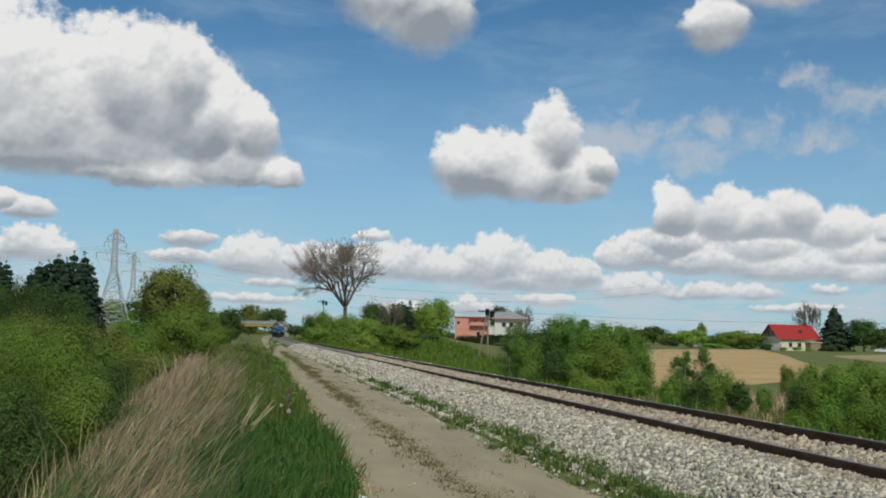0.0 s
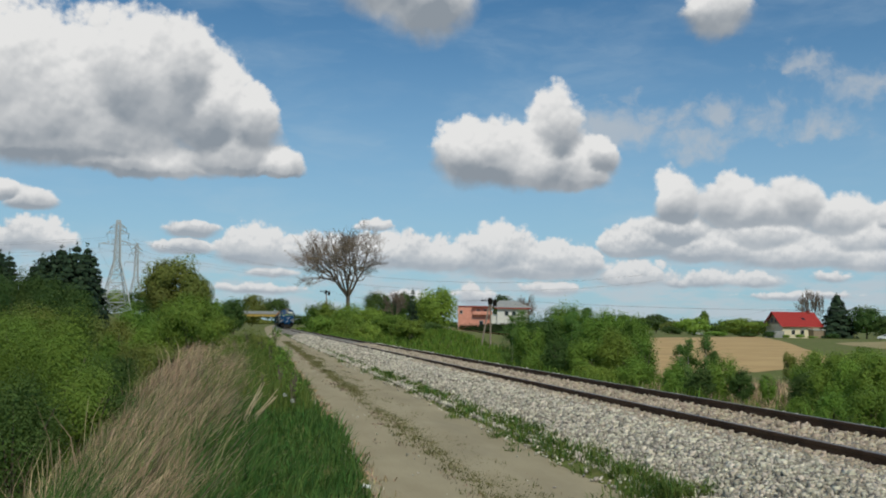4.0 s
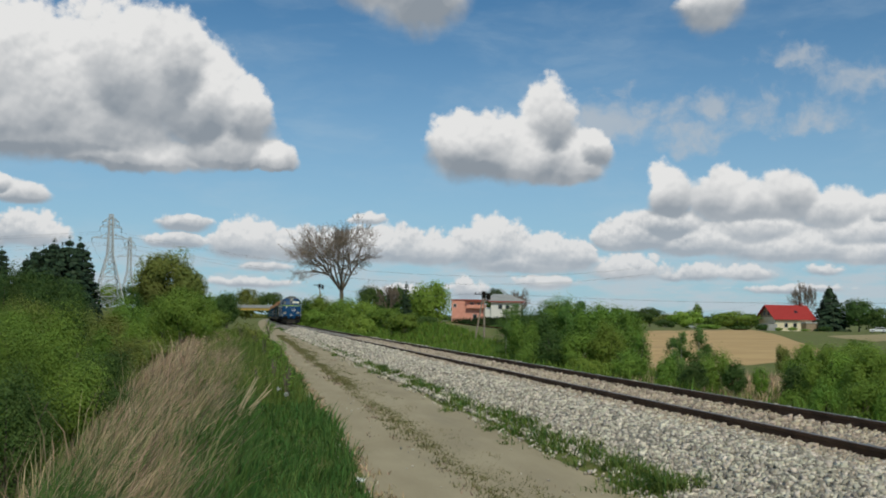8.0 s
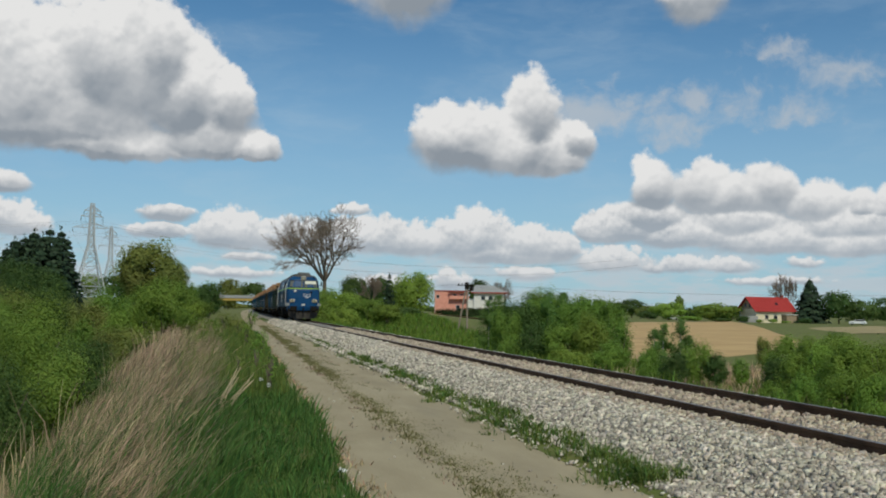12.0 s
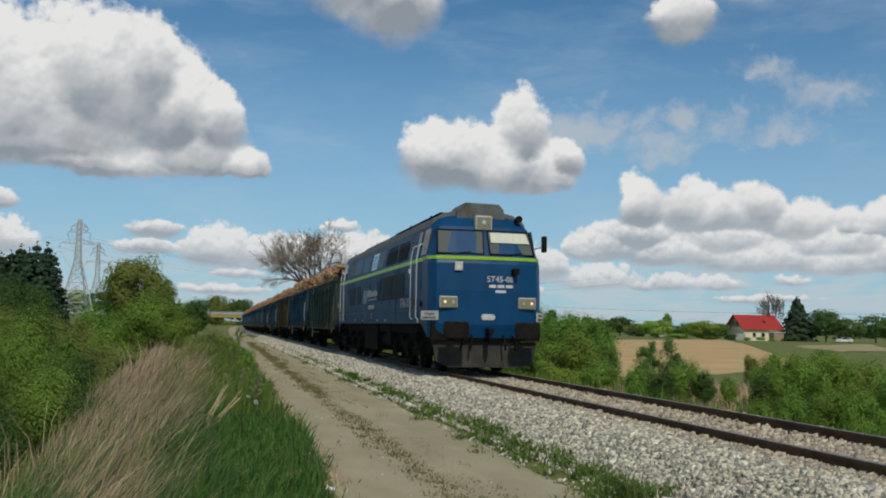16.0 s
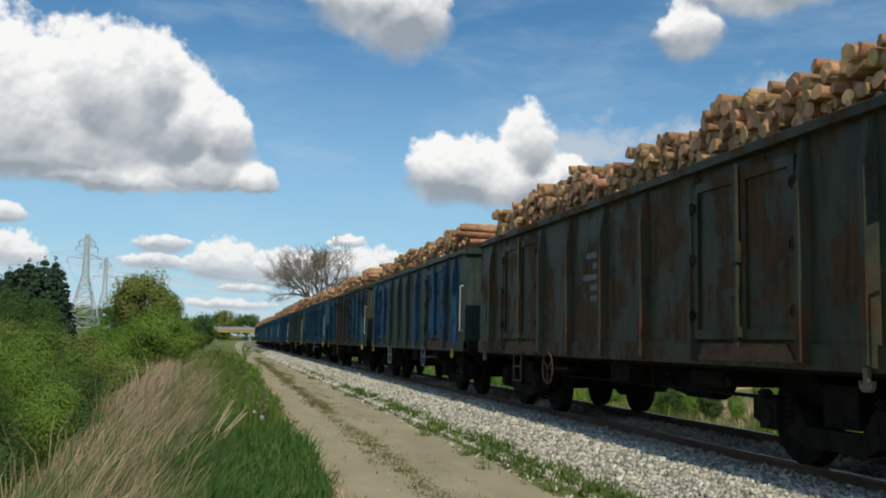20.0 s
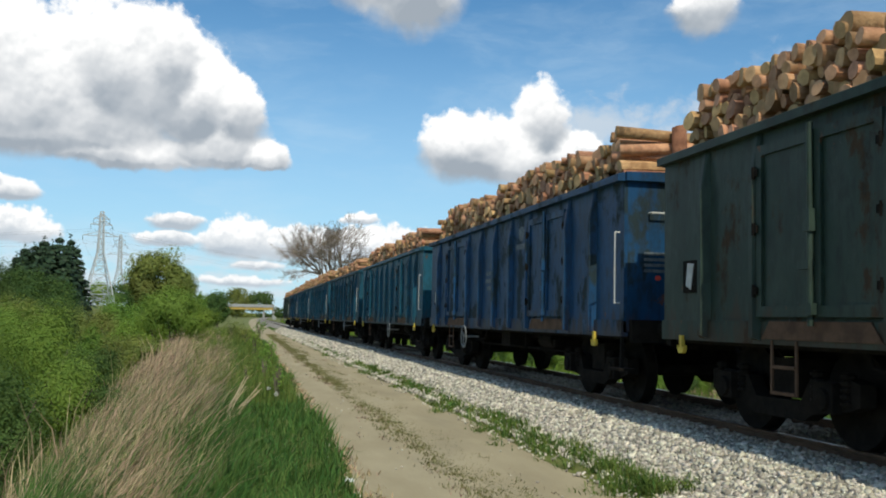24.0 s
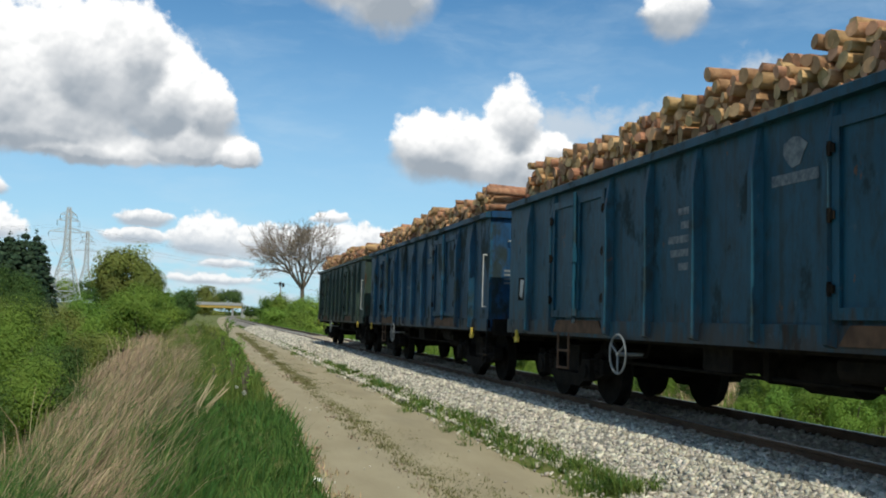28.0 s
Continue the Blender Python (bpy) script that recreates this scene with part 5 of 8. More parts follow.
    warn = part("warning_plate", Geo().box(-0.83, -0.64, Y(0.48), Y(0.445), 2.48, 2.69), WHITEPAINT, lo, "white plate with a pale triangle")
    part("triangle", Geo().prism([(-0.80, 2.51), (-0.67, 2.51), (-0.735, 2.65)], "y", Y(0.446), Y(0.438)), CURTAIN, warn)
    part("emblem", Geo().prism([(-0.16 + 0.02, 1.30), (0.16 - 0.02, 1.30), (0.18, 1.37), (0.14, 1.44), (-0.14, 1.44), (-0.18, 1.37)], "y", Y(0.45), Y(0.40)), WHITEPAINT, lo, "small white oval emblem")
    part("camera_box", Geo().box(0.585, 0.735, Y(0.48), Y(0.28), 2.40, 2.55), BLACKIRON, lo, bevel=0.01)
    for e, y in ((-1, 4.0), (1, 14.67)):
        bg = part("bogie", Geo().prism([(-2.55, 0.95), (2.55, 0.95), (2.6, 0.62), (2.2, 0.40), (1.5, 0.62), (0.9, 0.36), (-0.9, 0.36), (-1.5, 0.62), (-2.2, 0.40), (-2.6, 0.62)], "x", -1.14, -1.0)
                  .prism([(-2.55, 0.95), (2.55, 0.95), (2.6, 0.62), (2.2, 0.40), (1.5, 0.62), (0.9, 0.36), (-0.9, 0.36), (-1.5, 0.62), (-2.2, 0.40), (-2.6, 0.62)], "x", 1.0, 1.14).box(-1.0, 1.0, -2.4, 2.4, 0.6, 0.85), BLACKIRON, lo, "grimy three-axle bogie")
        bg.location = (0, Y(y), 0)
        for k in (-1.85, 0.0, 1.85):
            ob = wheelset(bg, k, 0.55)
            WHEELS.setdefault(("loco", k), []).append(ob)
            for s in (-1, 1):
                part("axle_box", shifted(flip(Geo().box(-1.26, -1.0, -0.19, 0.19, 0.36, 0.74).tube((-1.29, 0, 0.55), (-1.26, 0, 0.55), 0.13, 0.14, 12), s), 0, k), BLACKIRON, bg)
                for o in (-0.36, 0.36):
                    part("spring", shifted(flip(Geo().tube((-1.10, o, 0.50), (-1.10, o, 0.92), 0.085, 0.085, 10), s), 0, k), BLACKIRON, bg)
                part("brake_cylinder", shifted(flip(Geo().tube((-1.18, 0.62, 0.78), (-1.18, 1.0, 0.78), 0.11, 0.11, 10), s), 0, k), BLACKIRON, bg)
    return lo


LOCO = locomotive()
COLOURS = [("green", "dark green open wagon, rusty and grimy", None), ("blue", "worn blue open wagon with faded panels", None), ("brown", "olive brown open wagon, heavily rusted", None),
           ("green", "dark green open wagon with blue doors and posts", "green"), ("brown", "grey olive open wagon streaked with rust", "green"), ("slate", "dull slate blue open wagon", None),
           ("green", "dark green open wagon with brown rust spots", None), ("royal", "deep blue open wagon with faded lettering", None), ("teal", "teal blue open wagon in fair paint", None),
           ("slate", "slate blue open wagon with scuffed posts", "teal"), ("slate", "slate blue open wagon with a faded mark", "teal"), ("slate", "dark slate blue open wagon", None),
           ("blue", "blue open wagon with a repainted end", "royal"), ("green", "grey green open wagon with a blue patch", "green")]
WAGONS, LOADS = [], []
for j, (c, label, end) in enumerate(COLOURS):
    WAGONS.append(open_wagon(c, label, end, (2.6, 2.3, 2.05, -2.57, 1.8, -1.2, -1.5, 2.3, -1.1, -1.79, -1.69, 1.8, 2.2, 1.2)[j], (1.2, 1.28, 1.30, 1.33, 1.13, 1.2, 1.13, 1.13, 1.2, 1.2, 1.13, 1.13, 1.13, 1.13)[j], {3: "royal", 4: "blue"}.get(j), j in (0, 2)))
    LOADS.append(log_load(j + 3, (3.74, 3.84, 3.73, 3.71, 3.72, 3.72, 3.84, 3.84, 3.74, 3.64, 3.72, 3.74, 3.66, 3.62)[j], red=1 if j in (10, 1) else 0, thick=(1, 1, 1, 1, 2, 2, 3, 3, 2, 2, 2, 1, 1, 1)[j], wild=0.035 if j in (6, 7, 8, 11) else 0.05))
    # faded white lettering on the sides, as bars
    rg = np.random.default_rng(j)
    for k in range(3 + j % 3):
        part("faded_line", Geo().box(-1.406, -1.401, 0.12, 0.12 + rg.uniform(0.25, 0.75), 1.72 + 0.15 * k, 1.80 + 0.15 * k), FADED, WAGONS[-1], "faded white painted line of writing")
    if j == 0:
        ye = BODY0 - MID
        for k in range(5):
            at0 = (-1.20, -1.34, -1.28, -1.33, -1.24)[k]
            part("end_mark", Geo().box(at0, at0 + (0.12, 0.46, 0.28, 0.36, 0.26)[k], ye - 0.006, ye - 0.001, 2.04 - 0.052 * k, 2.070 - 0.052 * k), FADEDWHITE, WAGONS[-1])
        part("end_mark", Geo().box(-1.13, -1.05, ye - 0.02, ye - 0.001, 1.70, 1.79), FADEDWHITE, WAGONS[-1])
        plate = part("warning_plate", Geo().box(-1.12, -0.93, ye - 0.008, ye - 0.001, 2.69, 2.86), TANYELLOW, WAGONS[-1], "dull yellow plate with a dark sign")
        part("sign", Geo().pipe([(-1.09, ye - 0.010, 2.83), (-1.06, ye - 0.010, 2.73), (-1.02, ye - 0.010, 2.80), (-0.96, ye - 0.010, 2.73), (-1.06, ye - 0.010, 2.73)], 0.007, 4), BLACKIRON, plate)
    if j not in (0, 2, 3, 4, 13):
        part("faded_line", Geo().box(-1.406, -1.401, -2.05, -1.35, 2.40, 2.50), FADED, WAGONS[-1])
        for k in range(4):
            part("end_mark", Geo().box(-1.12, -1.12 + (0.42, 0.44, 0.40, 0.34)[k], BODY0 - MID - 0.006, BODY0 - MID - 0.001, 2.02 - 0.075 * k, 2.06 - 0.075 * k), FADED, WAGONS[-1])
        part("red_mark", Geo().prism([(-0.92 + 0.045 * math.cos(a), 1.72 + 0.035 * math.sin(a)) for a in np.linspace(0, 5.5, 8)], "y", BODY0 - MID - 0.006, BODY0 - MID - 0.001), REDMARK, WAGONS[-1], "small red painted mark")
        part("faded_mark", Geo().prism([(-1.7 + 0.17 * math.cos(a) * (1 + 0.25 * math.sin(3 * a)), 2.68 + 0.14 * math.sin(a)) for a in np.linspace(0, 5.6, 9)][::-1], "x", -1.407, -1.401), FADED, WAGONS[-1], "faded white company mark")

# ---- grass, bushes and trees ----
def blades(name, x, y, long, width, lean, material, label, wind=0.25, seed=1, root=None, stiff=0.35, even=0.0, tuft=0.0):
    """Blades of grass from roots (x, y): bent tapering strips of two pieces each, more or less evenly laid over by the wind, in taller and lower tufts. One object that nobody could count."""
    rg = np.random.default_rng(seed)
    n = len(x)
    long = long * rg.uniform(0.55, 1.25, n)
    lump = np.sin(x * 7.3 + 2.1 * np.sin(y * 3.1)) * np.sin(y * 5.9 + 1.7 * np.sin(x * 4.3)) + 0.6 * np.sin(x * 2.7 - y * 1.9) * np.sin(y * 2.2 + x)
    long = long * np.clip(1 + tuft * lump, 0.3, 2.2)
    a = rg.uniform(0, 2 * np.pi, n)
    tilt = lean * np.abs(rg.standard_normal(n)) + 0.05
    gust = 0.55 + 0.9 * np.sin(x * 4.1 + 1.3 * np.sin(y * 1.7)) * np.sin(y * 2.3 + x) + 0.35 * rg.standard_normal(n)
    gust = gust * (1 - even) + even * (0.95 + 0.16 * np.sin(x * 1.3 + y * 0.6) + 0.16 * rg.standard_normal(n))
    dx, dy = np.cos(a) * tilt + wind * gust, np.sin(a) * tilt + 0.5 * wind * np.sin(x * 2.9 - y * 1.9)
    dx, dy = np.clip(dx, -1.1, 1.1), np.clip(dy, -1.1, 1.1)
    z = (lie(x, y) if root is None else root) - 0.02
    w = width * rg.uniform(0.6, 1.3, n)
    b = rg.uniform(0, 2 * np.pi, n)
    ax, ay = np.cos(b) * w / 2, np.sin(b) * w / 2
    P0 = np.stack([x, y, z], -1)
    S = np.stack([ax, ay, 0 * ax], -1)
    bend1 = np.stack([dx * stiff * long, dy * stiff * long, 0.58 * long], -1)
    bend2 = np.stack([dx * 1.05 * long, dy * 1.05 * long, long * (1 - 0.30 * tilt.clip(0, 1.5))], -1)
    V = np.stack([P0 - S, P0 + S, P0 + bend1 + S * 0.75, P0 + bend1 - S * 0.75, P0 + bend2], 1).reshape(-1, 3)
    i = np.arange(n)[:, None] * 5
    tri = np.concatenate([i + [0, 1, 2], i + [0, 2, 3], i + [3, 2, 4]], 0)
    return bulk(name, V, tri, material, None, label, "grass", "stuff")


def leafy(name, a, b, sheer=0.45, vary=0.45, each=0.0):
    return surface(name, a, b, 3.0, 0.7, bump=0.0, vary=vary, island=True, sheer=sheer, spec=0.25, each=each)


GRASS = leafy("green_grass", (0.066, 0.152, 0.030), (0.116, 0.212, 0.052), vary=0.5)
GRASSLIGHT = leafy("bank_grass", (0.115, 0.205, 0.028), (0.175, 0.265, 0.042))
DRYGRASS = leafy("dry_grass", (0.36, 0.26, 0.155), (0.53, 0.40, 0.255), 0.2, 0.65)
LEAFDARK = leafy("dark_leaves", (0.0625, 0.1225, 0.03), (0.1025, 0.175, 0.0475), 0.42, 0.14, 0.2)
LEAFMID = leafy("green_leaves", (0.144, 0.2538, 0.03904), (0.2172, 0.3355, 0.06344), 0.42, 0.14, 0.2)
LEAFLIGHT = leafy("young_leaves", (0.1891, 0.2928, 0.04392), (0.2684, 0.3843, 0.07076), 0.42, 0.14, 0.2)
LEAFOLIVE = leafy("olive_leaves", (0.1782, 0.2185, 0.05175), (0.2472, 0.2875, 0.07475), 0.42, 0.14, 0.2)
LEAFSAP = leafy("sapling_leaves", (0.0975, 0.195, 0.0416), (0.156, 0.2665, 0.065), 0.42, 0.14, 0.15)
NEEDLE = leafy("needles", (0.018, 0.042, 0.020), (0.034, 0.062, 0.03), 0.1, 0.5)
BARK = surface("bark", (0.10, 0.08, 0.06), (0.17, 0.14, 0.11), 5.0, 0.9, bump=0.5)
PALEBARK = surface("pale_birch_bark", (0.34, 0.31, 0.27), (0.45, 0.42, 0.37), 4.0, 0.85, bump=0.2, stain=(0.10, 0.09, 0.08), stain_scale=3.0)
LIMB = surface("dark_limbs", (0.09, 0.073, 0.053), (0.155, 0.128, 0.095), 3.0, 0.9, bump=0.3)
TWIG = surface("bare_twigs", (0.16, 0.125, 0.095), (0.24, 0.19, 0.15), 5.0, 0.9, bump=0.2)


def leaf_quads(P, N, size, rg, tri=False):
    """Small pointed leaves (rhombs folded flat) at P that face about N."""
    n = len(P)
    N = N + 0.22 * rg.standard_normal((n, 3))
    N /= np.linalg.norm(N, axis=1)[:, None] + 1e-9
    T = np.cross(N, rg.standard_normal((n, 3)))
    T /= np.linalg.norm(T, axis=1)[:, None] + 1e-9
    B = np.cross(N, T)
    s = (size * rg.uniform(0.6, 1.35, n))[:, None]
    if tri:
        V = np.stack([P - T * s, P + T * s * 0.6 + B * s * 0.75, P + T * s * 0.6 - B * s * 0.75], 1).reshape(-1, 3)
        return V, np.arange(3 * n).reshape(-1, 3)
    V = np.stack([P - T * s, P + B * s * 0.55, P + T * s, P - B * s * 0.55], 1).reshape(-1, 3)
    return V, np.arange(4 * n).reshape(-1, 4)


def clumps(c, w, d, h, n, rg):
    """Middles and sizes of the clumps that make an uneven crown in an ellipsoid."""
    out = []
    for _ in range(n):
        v = rg.standard_normal(3)
        v /= np.linalg.norm(v)
        r = rg.uniform(0.5, 1.0) ** 0.6
        out.append((c + v * r * np.array([w, d, h]) * 0.74, rg.uniform(0.22, 0.42)))
    return out


def crown(c, w, d, h, n, size, seed, droop=0.0, ragged=0.25, tri=False):
    rg = np.random.default_rng(seed)
    k = int(22 + 10 * rg.random())
    cl = clumps(np.array(c, float), w, d, h, k, rg)
    P, N = [], []
    per = n // k
    for m, s in cl:
        v = rg.standard_normal((per, 3))
        v /= np.linalg.norm(v, axis=1)[:, None]
        r = s * (1 + ragged * rg.standard_normal(per)) * np.where(rg.random(per) < 0.3, rg.uniform(0.3, 1, per), 1)
        p = m + v * r[:, None] * np.array([w, d, h])
        p[:, 2] -= droop * np.abs(rg.standard_normal(per)) * h * 0.5
        P.append(p)
        N.append(0.8 * v + 0.6 * (p - c) / np.array([w, d, h]) + [0, 0, 0.35])
    P, N = np.concatenate(P), np.concatenate(N)
    return leaf_quads(P, N, size, rg, tri)


def stems(base, top, w, n, r, seed):
    rg = np.random.default_rng(seed)
    g = Geo()
    for _ in range(n):
        a = rg.uniform(0, 6.28)
        e = Vector((base[0] + math.cos(a) * w * rg.uniform(0.2, 0.7), base[1] + math.sin(a) * w * rg.uniform(0.2, 0.7), base[2] + (top - base[2]) * rg.uniform(0.55, 0.9)))
        b = Vector(base) + Vector((rg.normal(0, 0.1 * w), rg.normal(0, 0.1 * w), 0))
        m = b.lerp(e, 0.5) + Vector((0, 0, 0.15 * (top - base[2])))
        g.tube(b, m, r, r * 0.7, 5, False).tube(m, e, r * 0.7, r * 0.25, 5, False)
    return g


def fitted(V, w, d, h):
    """Draws a crown in or out to its true half widths and height."""
    V[:, 0] *= w / np.percentile(np.abs(V[:, 0]), 98.5)
    V[:, 1] *= d / np.percentile(np.abs(V[:, 1]), 98.5)
    V[:, 2] *= h / np.percentile(V[:, 2], 99.3)
    V[:, 2] = np.maximum(V[:, 2], 0.02)
    return V


COUNT = [0]


def bush(x, y, half, top, material, label="dense green bush in young leaf", fine=1.0, name="bush", low=0.0, dens=1.0):
    """A bush that stands on the ground at (x, y), with its half width and the height of its top over the road."""
    COUNT[0] += 1
    seed = COUNT[0]
    z = float(lie(x, y))
    h = max(0.6, top - z)
    t = thing(name, label, "bush", "bushes", pose(x, y, z))
    far = math.hypot(x, y)
    size = max(0.024, 0.00085 * far) * fine
    n = int(min(26000 if far > 30 else 46000, dens * (4.4 if far > 30 else 3.4) * (half * h + half * half) / (size * size)))
    part("stem", stems((0, 0, -0.1), h, half, 7, 0.02 + 0.012 * h / 3, seed), BARK, t)
    V, F = crown((0, 0, h * (0.54 + low)), half, half * 0.85, h * 0.50, n, size, seed, tri=far > 30)
    V = fitted(V, half, half * 0.85, h)
    bulk("foliage", V, F, material, t)
    return t


def sapling(x, y, half, top, material, label="slender birch sapling in young leaf"):
    """A slim pointed young tree: pale stem, short upswept twigs clothed in small leaves."""
    COUNT[0] += 1
    rg = np.random.default_rng(COUNT[0])
    z = float(lie(x, y))
    h = top - z
    t = thing("sapling", label, "tree", "saplings", pose(x, y, z))
    part("trunk", Geo().tube((0, 0, -0.1), (rg.normal(0, 0.05), 0, h * 0.9), 0.035 + 0.006 * h, 0.012, 7), PALEBARK, t)
    far = math.hypot(x, y)
    size = max(0.024, 0.00085 * far)
    P, N = [], []
    for _ in range(int(26 + 6 * h)):
        f = rg.uniform(0.06, 1.0) ** 0.85
        a = rg.uniform(0, 6.283)
        long = half * (0.20 + 0.95 * math.sin(min(1, (1.03 - f) * 1.5) * 1.57)) * rg.uniform(0.6, 1.15)
        m = int(26 + 60 * long / max(half, 0.1))
        r = long * np.sqrt(rg.random(m))
        w = rg.normal(0, 0.16 * half, (m, 3))
        P.append(np.stack([np.cos(a) * r, np.sin(a) * r, h * f * 0.97 + 0.45 * r - 0.25 * long], -1) + w)
        N.append(np.stack([np.cos(a) + 0 * r, np.sin(a) + 0 * r, 0.7 + 0 * r], -1))
    V, F = leaf_quads(np.concatenate(P), np.concatenate(N), size, rg, True)
    V[:, 2] = np.clip(V[:, 2], 0.02, h)
    bulk("foliage", V, F, material, t)
    return t


def leaf_tree(x, y, half, top, material, label, trunk=0.25, droop=0.0, name="tree", mid=0.54, tall=0.47):
    """A broad-leaved tree: tapered trunk, limbs, and a crown with gaps."""
    COUNT[0] += 1
    seed = COUNT[0]
    rg = np.random.default_rng(seed)
    z = float(lie(x, y))
    h = top - z
    t = thing(name, label, "tree", "trees", pose(x, y, z))
    g = Geo()
    g.tube((0, 0, -0.2), (0, 0, h * 0.45), trunk, trunk * 0.6, 8)
    part("trunk", g, BARK, t)
    for _ in range(6):
        a = rg.uniform(0, 6.28)
        s = Vector((0, 0, h * rg.uniform(0.2, 0.45)))
        e = Vector((math.cos(a) * half * 0.6, math.sin(a) * half * 0.6, h * rg.uniform(0.55, 0.85)))
        part("limb", Geo().tube(s, s.lerp(e, 0.5) + Vector((0, 0, 0.05 * h)), trunk * 0.45, trunk * 0.3, 6, False).tube(s.lerp(e, 0.5) + Vector((0, 0, 0.05 * h)), e, trunk * 0.3, trunk * 0.08, 6, False), BARK, t)
    far = math.hypot(x, y)
    size = 0.0010 * far
    n = int(min(15000, 9.0 * (half * h * 0.8) / (size * size)))
    V, F = crown((0, 0, h * mid), half, half, h * tall, n, size, seed, droop, 0.10, True)
    V = fitted(V, half, half, h)
    bulk("crown", V, F, material, t)
    return t


def conifer(x, y, half, top, label="tall dark green spruce tree"):
    COUNT[0] += 1
    rg = np.random.default_rng(COUNT[0])
    z = float(lie(x, y))
    h = top - z
    t = thing("conifer", label, "tree", "conifers", pose(x, y, z))
    part("trunk", Geo().tube((0, 0, -0.2), (0, 0, h * 0.95), 0.02 * h, 0.02, 7), BARK, t)
    # whorls of drooping boughs, each a spray of needles
    P, N, S = [], [], []
    rings = 22
    for i in range(rings):
        f = (i + rg.uniform(-0.3, 0.3)) / rings
        boughs = 9 if f < 0.7 else 6
        for k in range(boughs):
            a = 6.283 * (k + rg.uniform(-0.4, 0.4)) / boughs + i
            long = 1.12 * half * ((1 - max(0, f)) ** 0.7 * rg.uniform(0.65, 1.2) + 0.03)
            m = 36
            r = long * np.sqrt(rg.uniform(0.02, 1, m))
            side = rg.normal(0, 0.13, m) * (r + 0.2)
            x, y = np.cos(a) * r - np.sin(a) * side, np.sin(a) * r + np.cos(a) * side
            zz = h * (0.04 + 0.94 * f) - 0.30 * r + 0.10 * r * r / max(long, 0.1) - np.abs(rg.normal(0, 0.05, m)) * half
            P.append(np.stack([x, y, zz], -1))
            N.append(np.stack([np.cos(a) + 0 * r, np.sin(a) + 0 * r, 0.9 + 0 * r], -1))
            S.append(np.full(m, half * 0.135 * (1.1 - 0.5 * f)))
    top = np.stack([rg.normal(0, 0.03 * half, 30), rg.normal(0, 0.03 * half, 30), h * rg.uniform(0.9, 1.0, 30)], -1)
    P.append(top)
    N.append(rg.standard_normal((30, 3)))
    S.append(np.full(30, half * 0.045))
    V, F = leaf_quads(np.concatenate(P), np.concatenate(N), np.concatenate(S), rg)
    bulk("needle_crown", V, F, NEEDLE, t)
    return t


def bare_tree(x, y, half, top, label, seed, trunk=0.4, depth=6, low=0.2):
    """A leafless tree: limbs fan out from a fork at that share of its height, and fork again and again into fine twigs."""
    rg = np.random.default_rng(seed)
    z = float(lie(x, y))
    h = top - z
    t = thing("bare_tree", label, "tree", "trees", pose(x, y, z))
    fork = Vector((0.005 * h, 0, h * low))
    thin = 0.00013 * math.hypot(x, y)
    segs = []

    def grow(p, d, long, r, level, limb):
        """One branch of three pieces, and those that leave it."""
        for k in range(3):
            d = (d + Vector(rg.normal(0, 0.10, 3)) + Vector((0, 0, 0.05))).normalized()
            e = p + d * long / 3
            segs.append((p, e, r * (1 - 0.16 * k), r * (1 - 0.16 * (k + 1)), limb))
            if level > 0 and k > 0:
                for _ in range(2 if level > 1 else 3):
                    side = Vector(rg.normal(0, 1, 3))
                    side = (side - d * side.dot(d)).normalized()
                    grow(e, (d + side * rg.uniform(0.45, 0.95)).normalized(), long * rg.uniform(0.55, 0.78), r * 0.52, level - 1, limb)
            p = e
    first = 8
    for i in range(first):
        a = 6.283 * i / first + rg.uniform(-0.3, 0.3)
        out = 0.12 if i == 0 else rg.uniform(0.7, 1.5)
        grow(fork, Vector((math.cos(a) * out * half / (0.5 * h), math.sin(a) * out * half / (0.5 * h), 1.0)).normalized(), h * 0.40, trunk * 0.5, 4 if depth > 5 else 3, i)
    P = np.array([q[1] for q in segs])
    kx, ky, kz = half / np.percentile(np.abs(P[:, 0]), 98), half * 0.9 / np.percentile(np.abs(P[:, 1]), 98), (h - fork.z) / (np.percentile(P[:, 2], 99.5) - fork.z)
    def fit(q):
        return Vector((q.x * kx, q.y * ky, fork.z + (q.z - fork.z) * kz))
    part("trunk", Geo().tube((0, 0, -0.4), (0.01 * h, 0, h * 0.09), trunk * 1.1, trunk * 0.85, 10).tube((0.01 * h, 0, h * 0.09), fit(fork) + Vector((0, 0, 0.02 * h)), trunk * 0.85, trunk * 0.70, 10), LIMB, t)
    for b in range(first):
        g, fine = Geo(), []
        for p0, p1, r0, r1, limb in segs:
            if limb == b:
                n = len(g.f)
                g.tube(fit(p0), fit(p1), max(thin, r0), max(thin, r1), 5 if r0 > 3 * thin else 3, False)
                fine += [1 if r0 < 2.2 * thin or depth < 6 else 0] * (len(g.f) - n)
        me = g.mesh("limb", LIMB, TWIG)
        me.polygons.foreach_set("material_index", fine)
        part("limb", me, None, t)
    return t


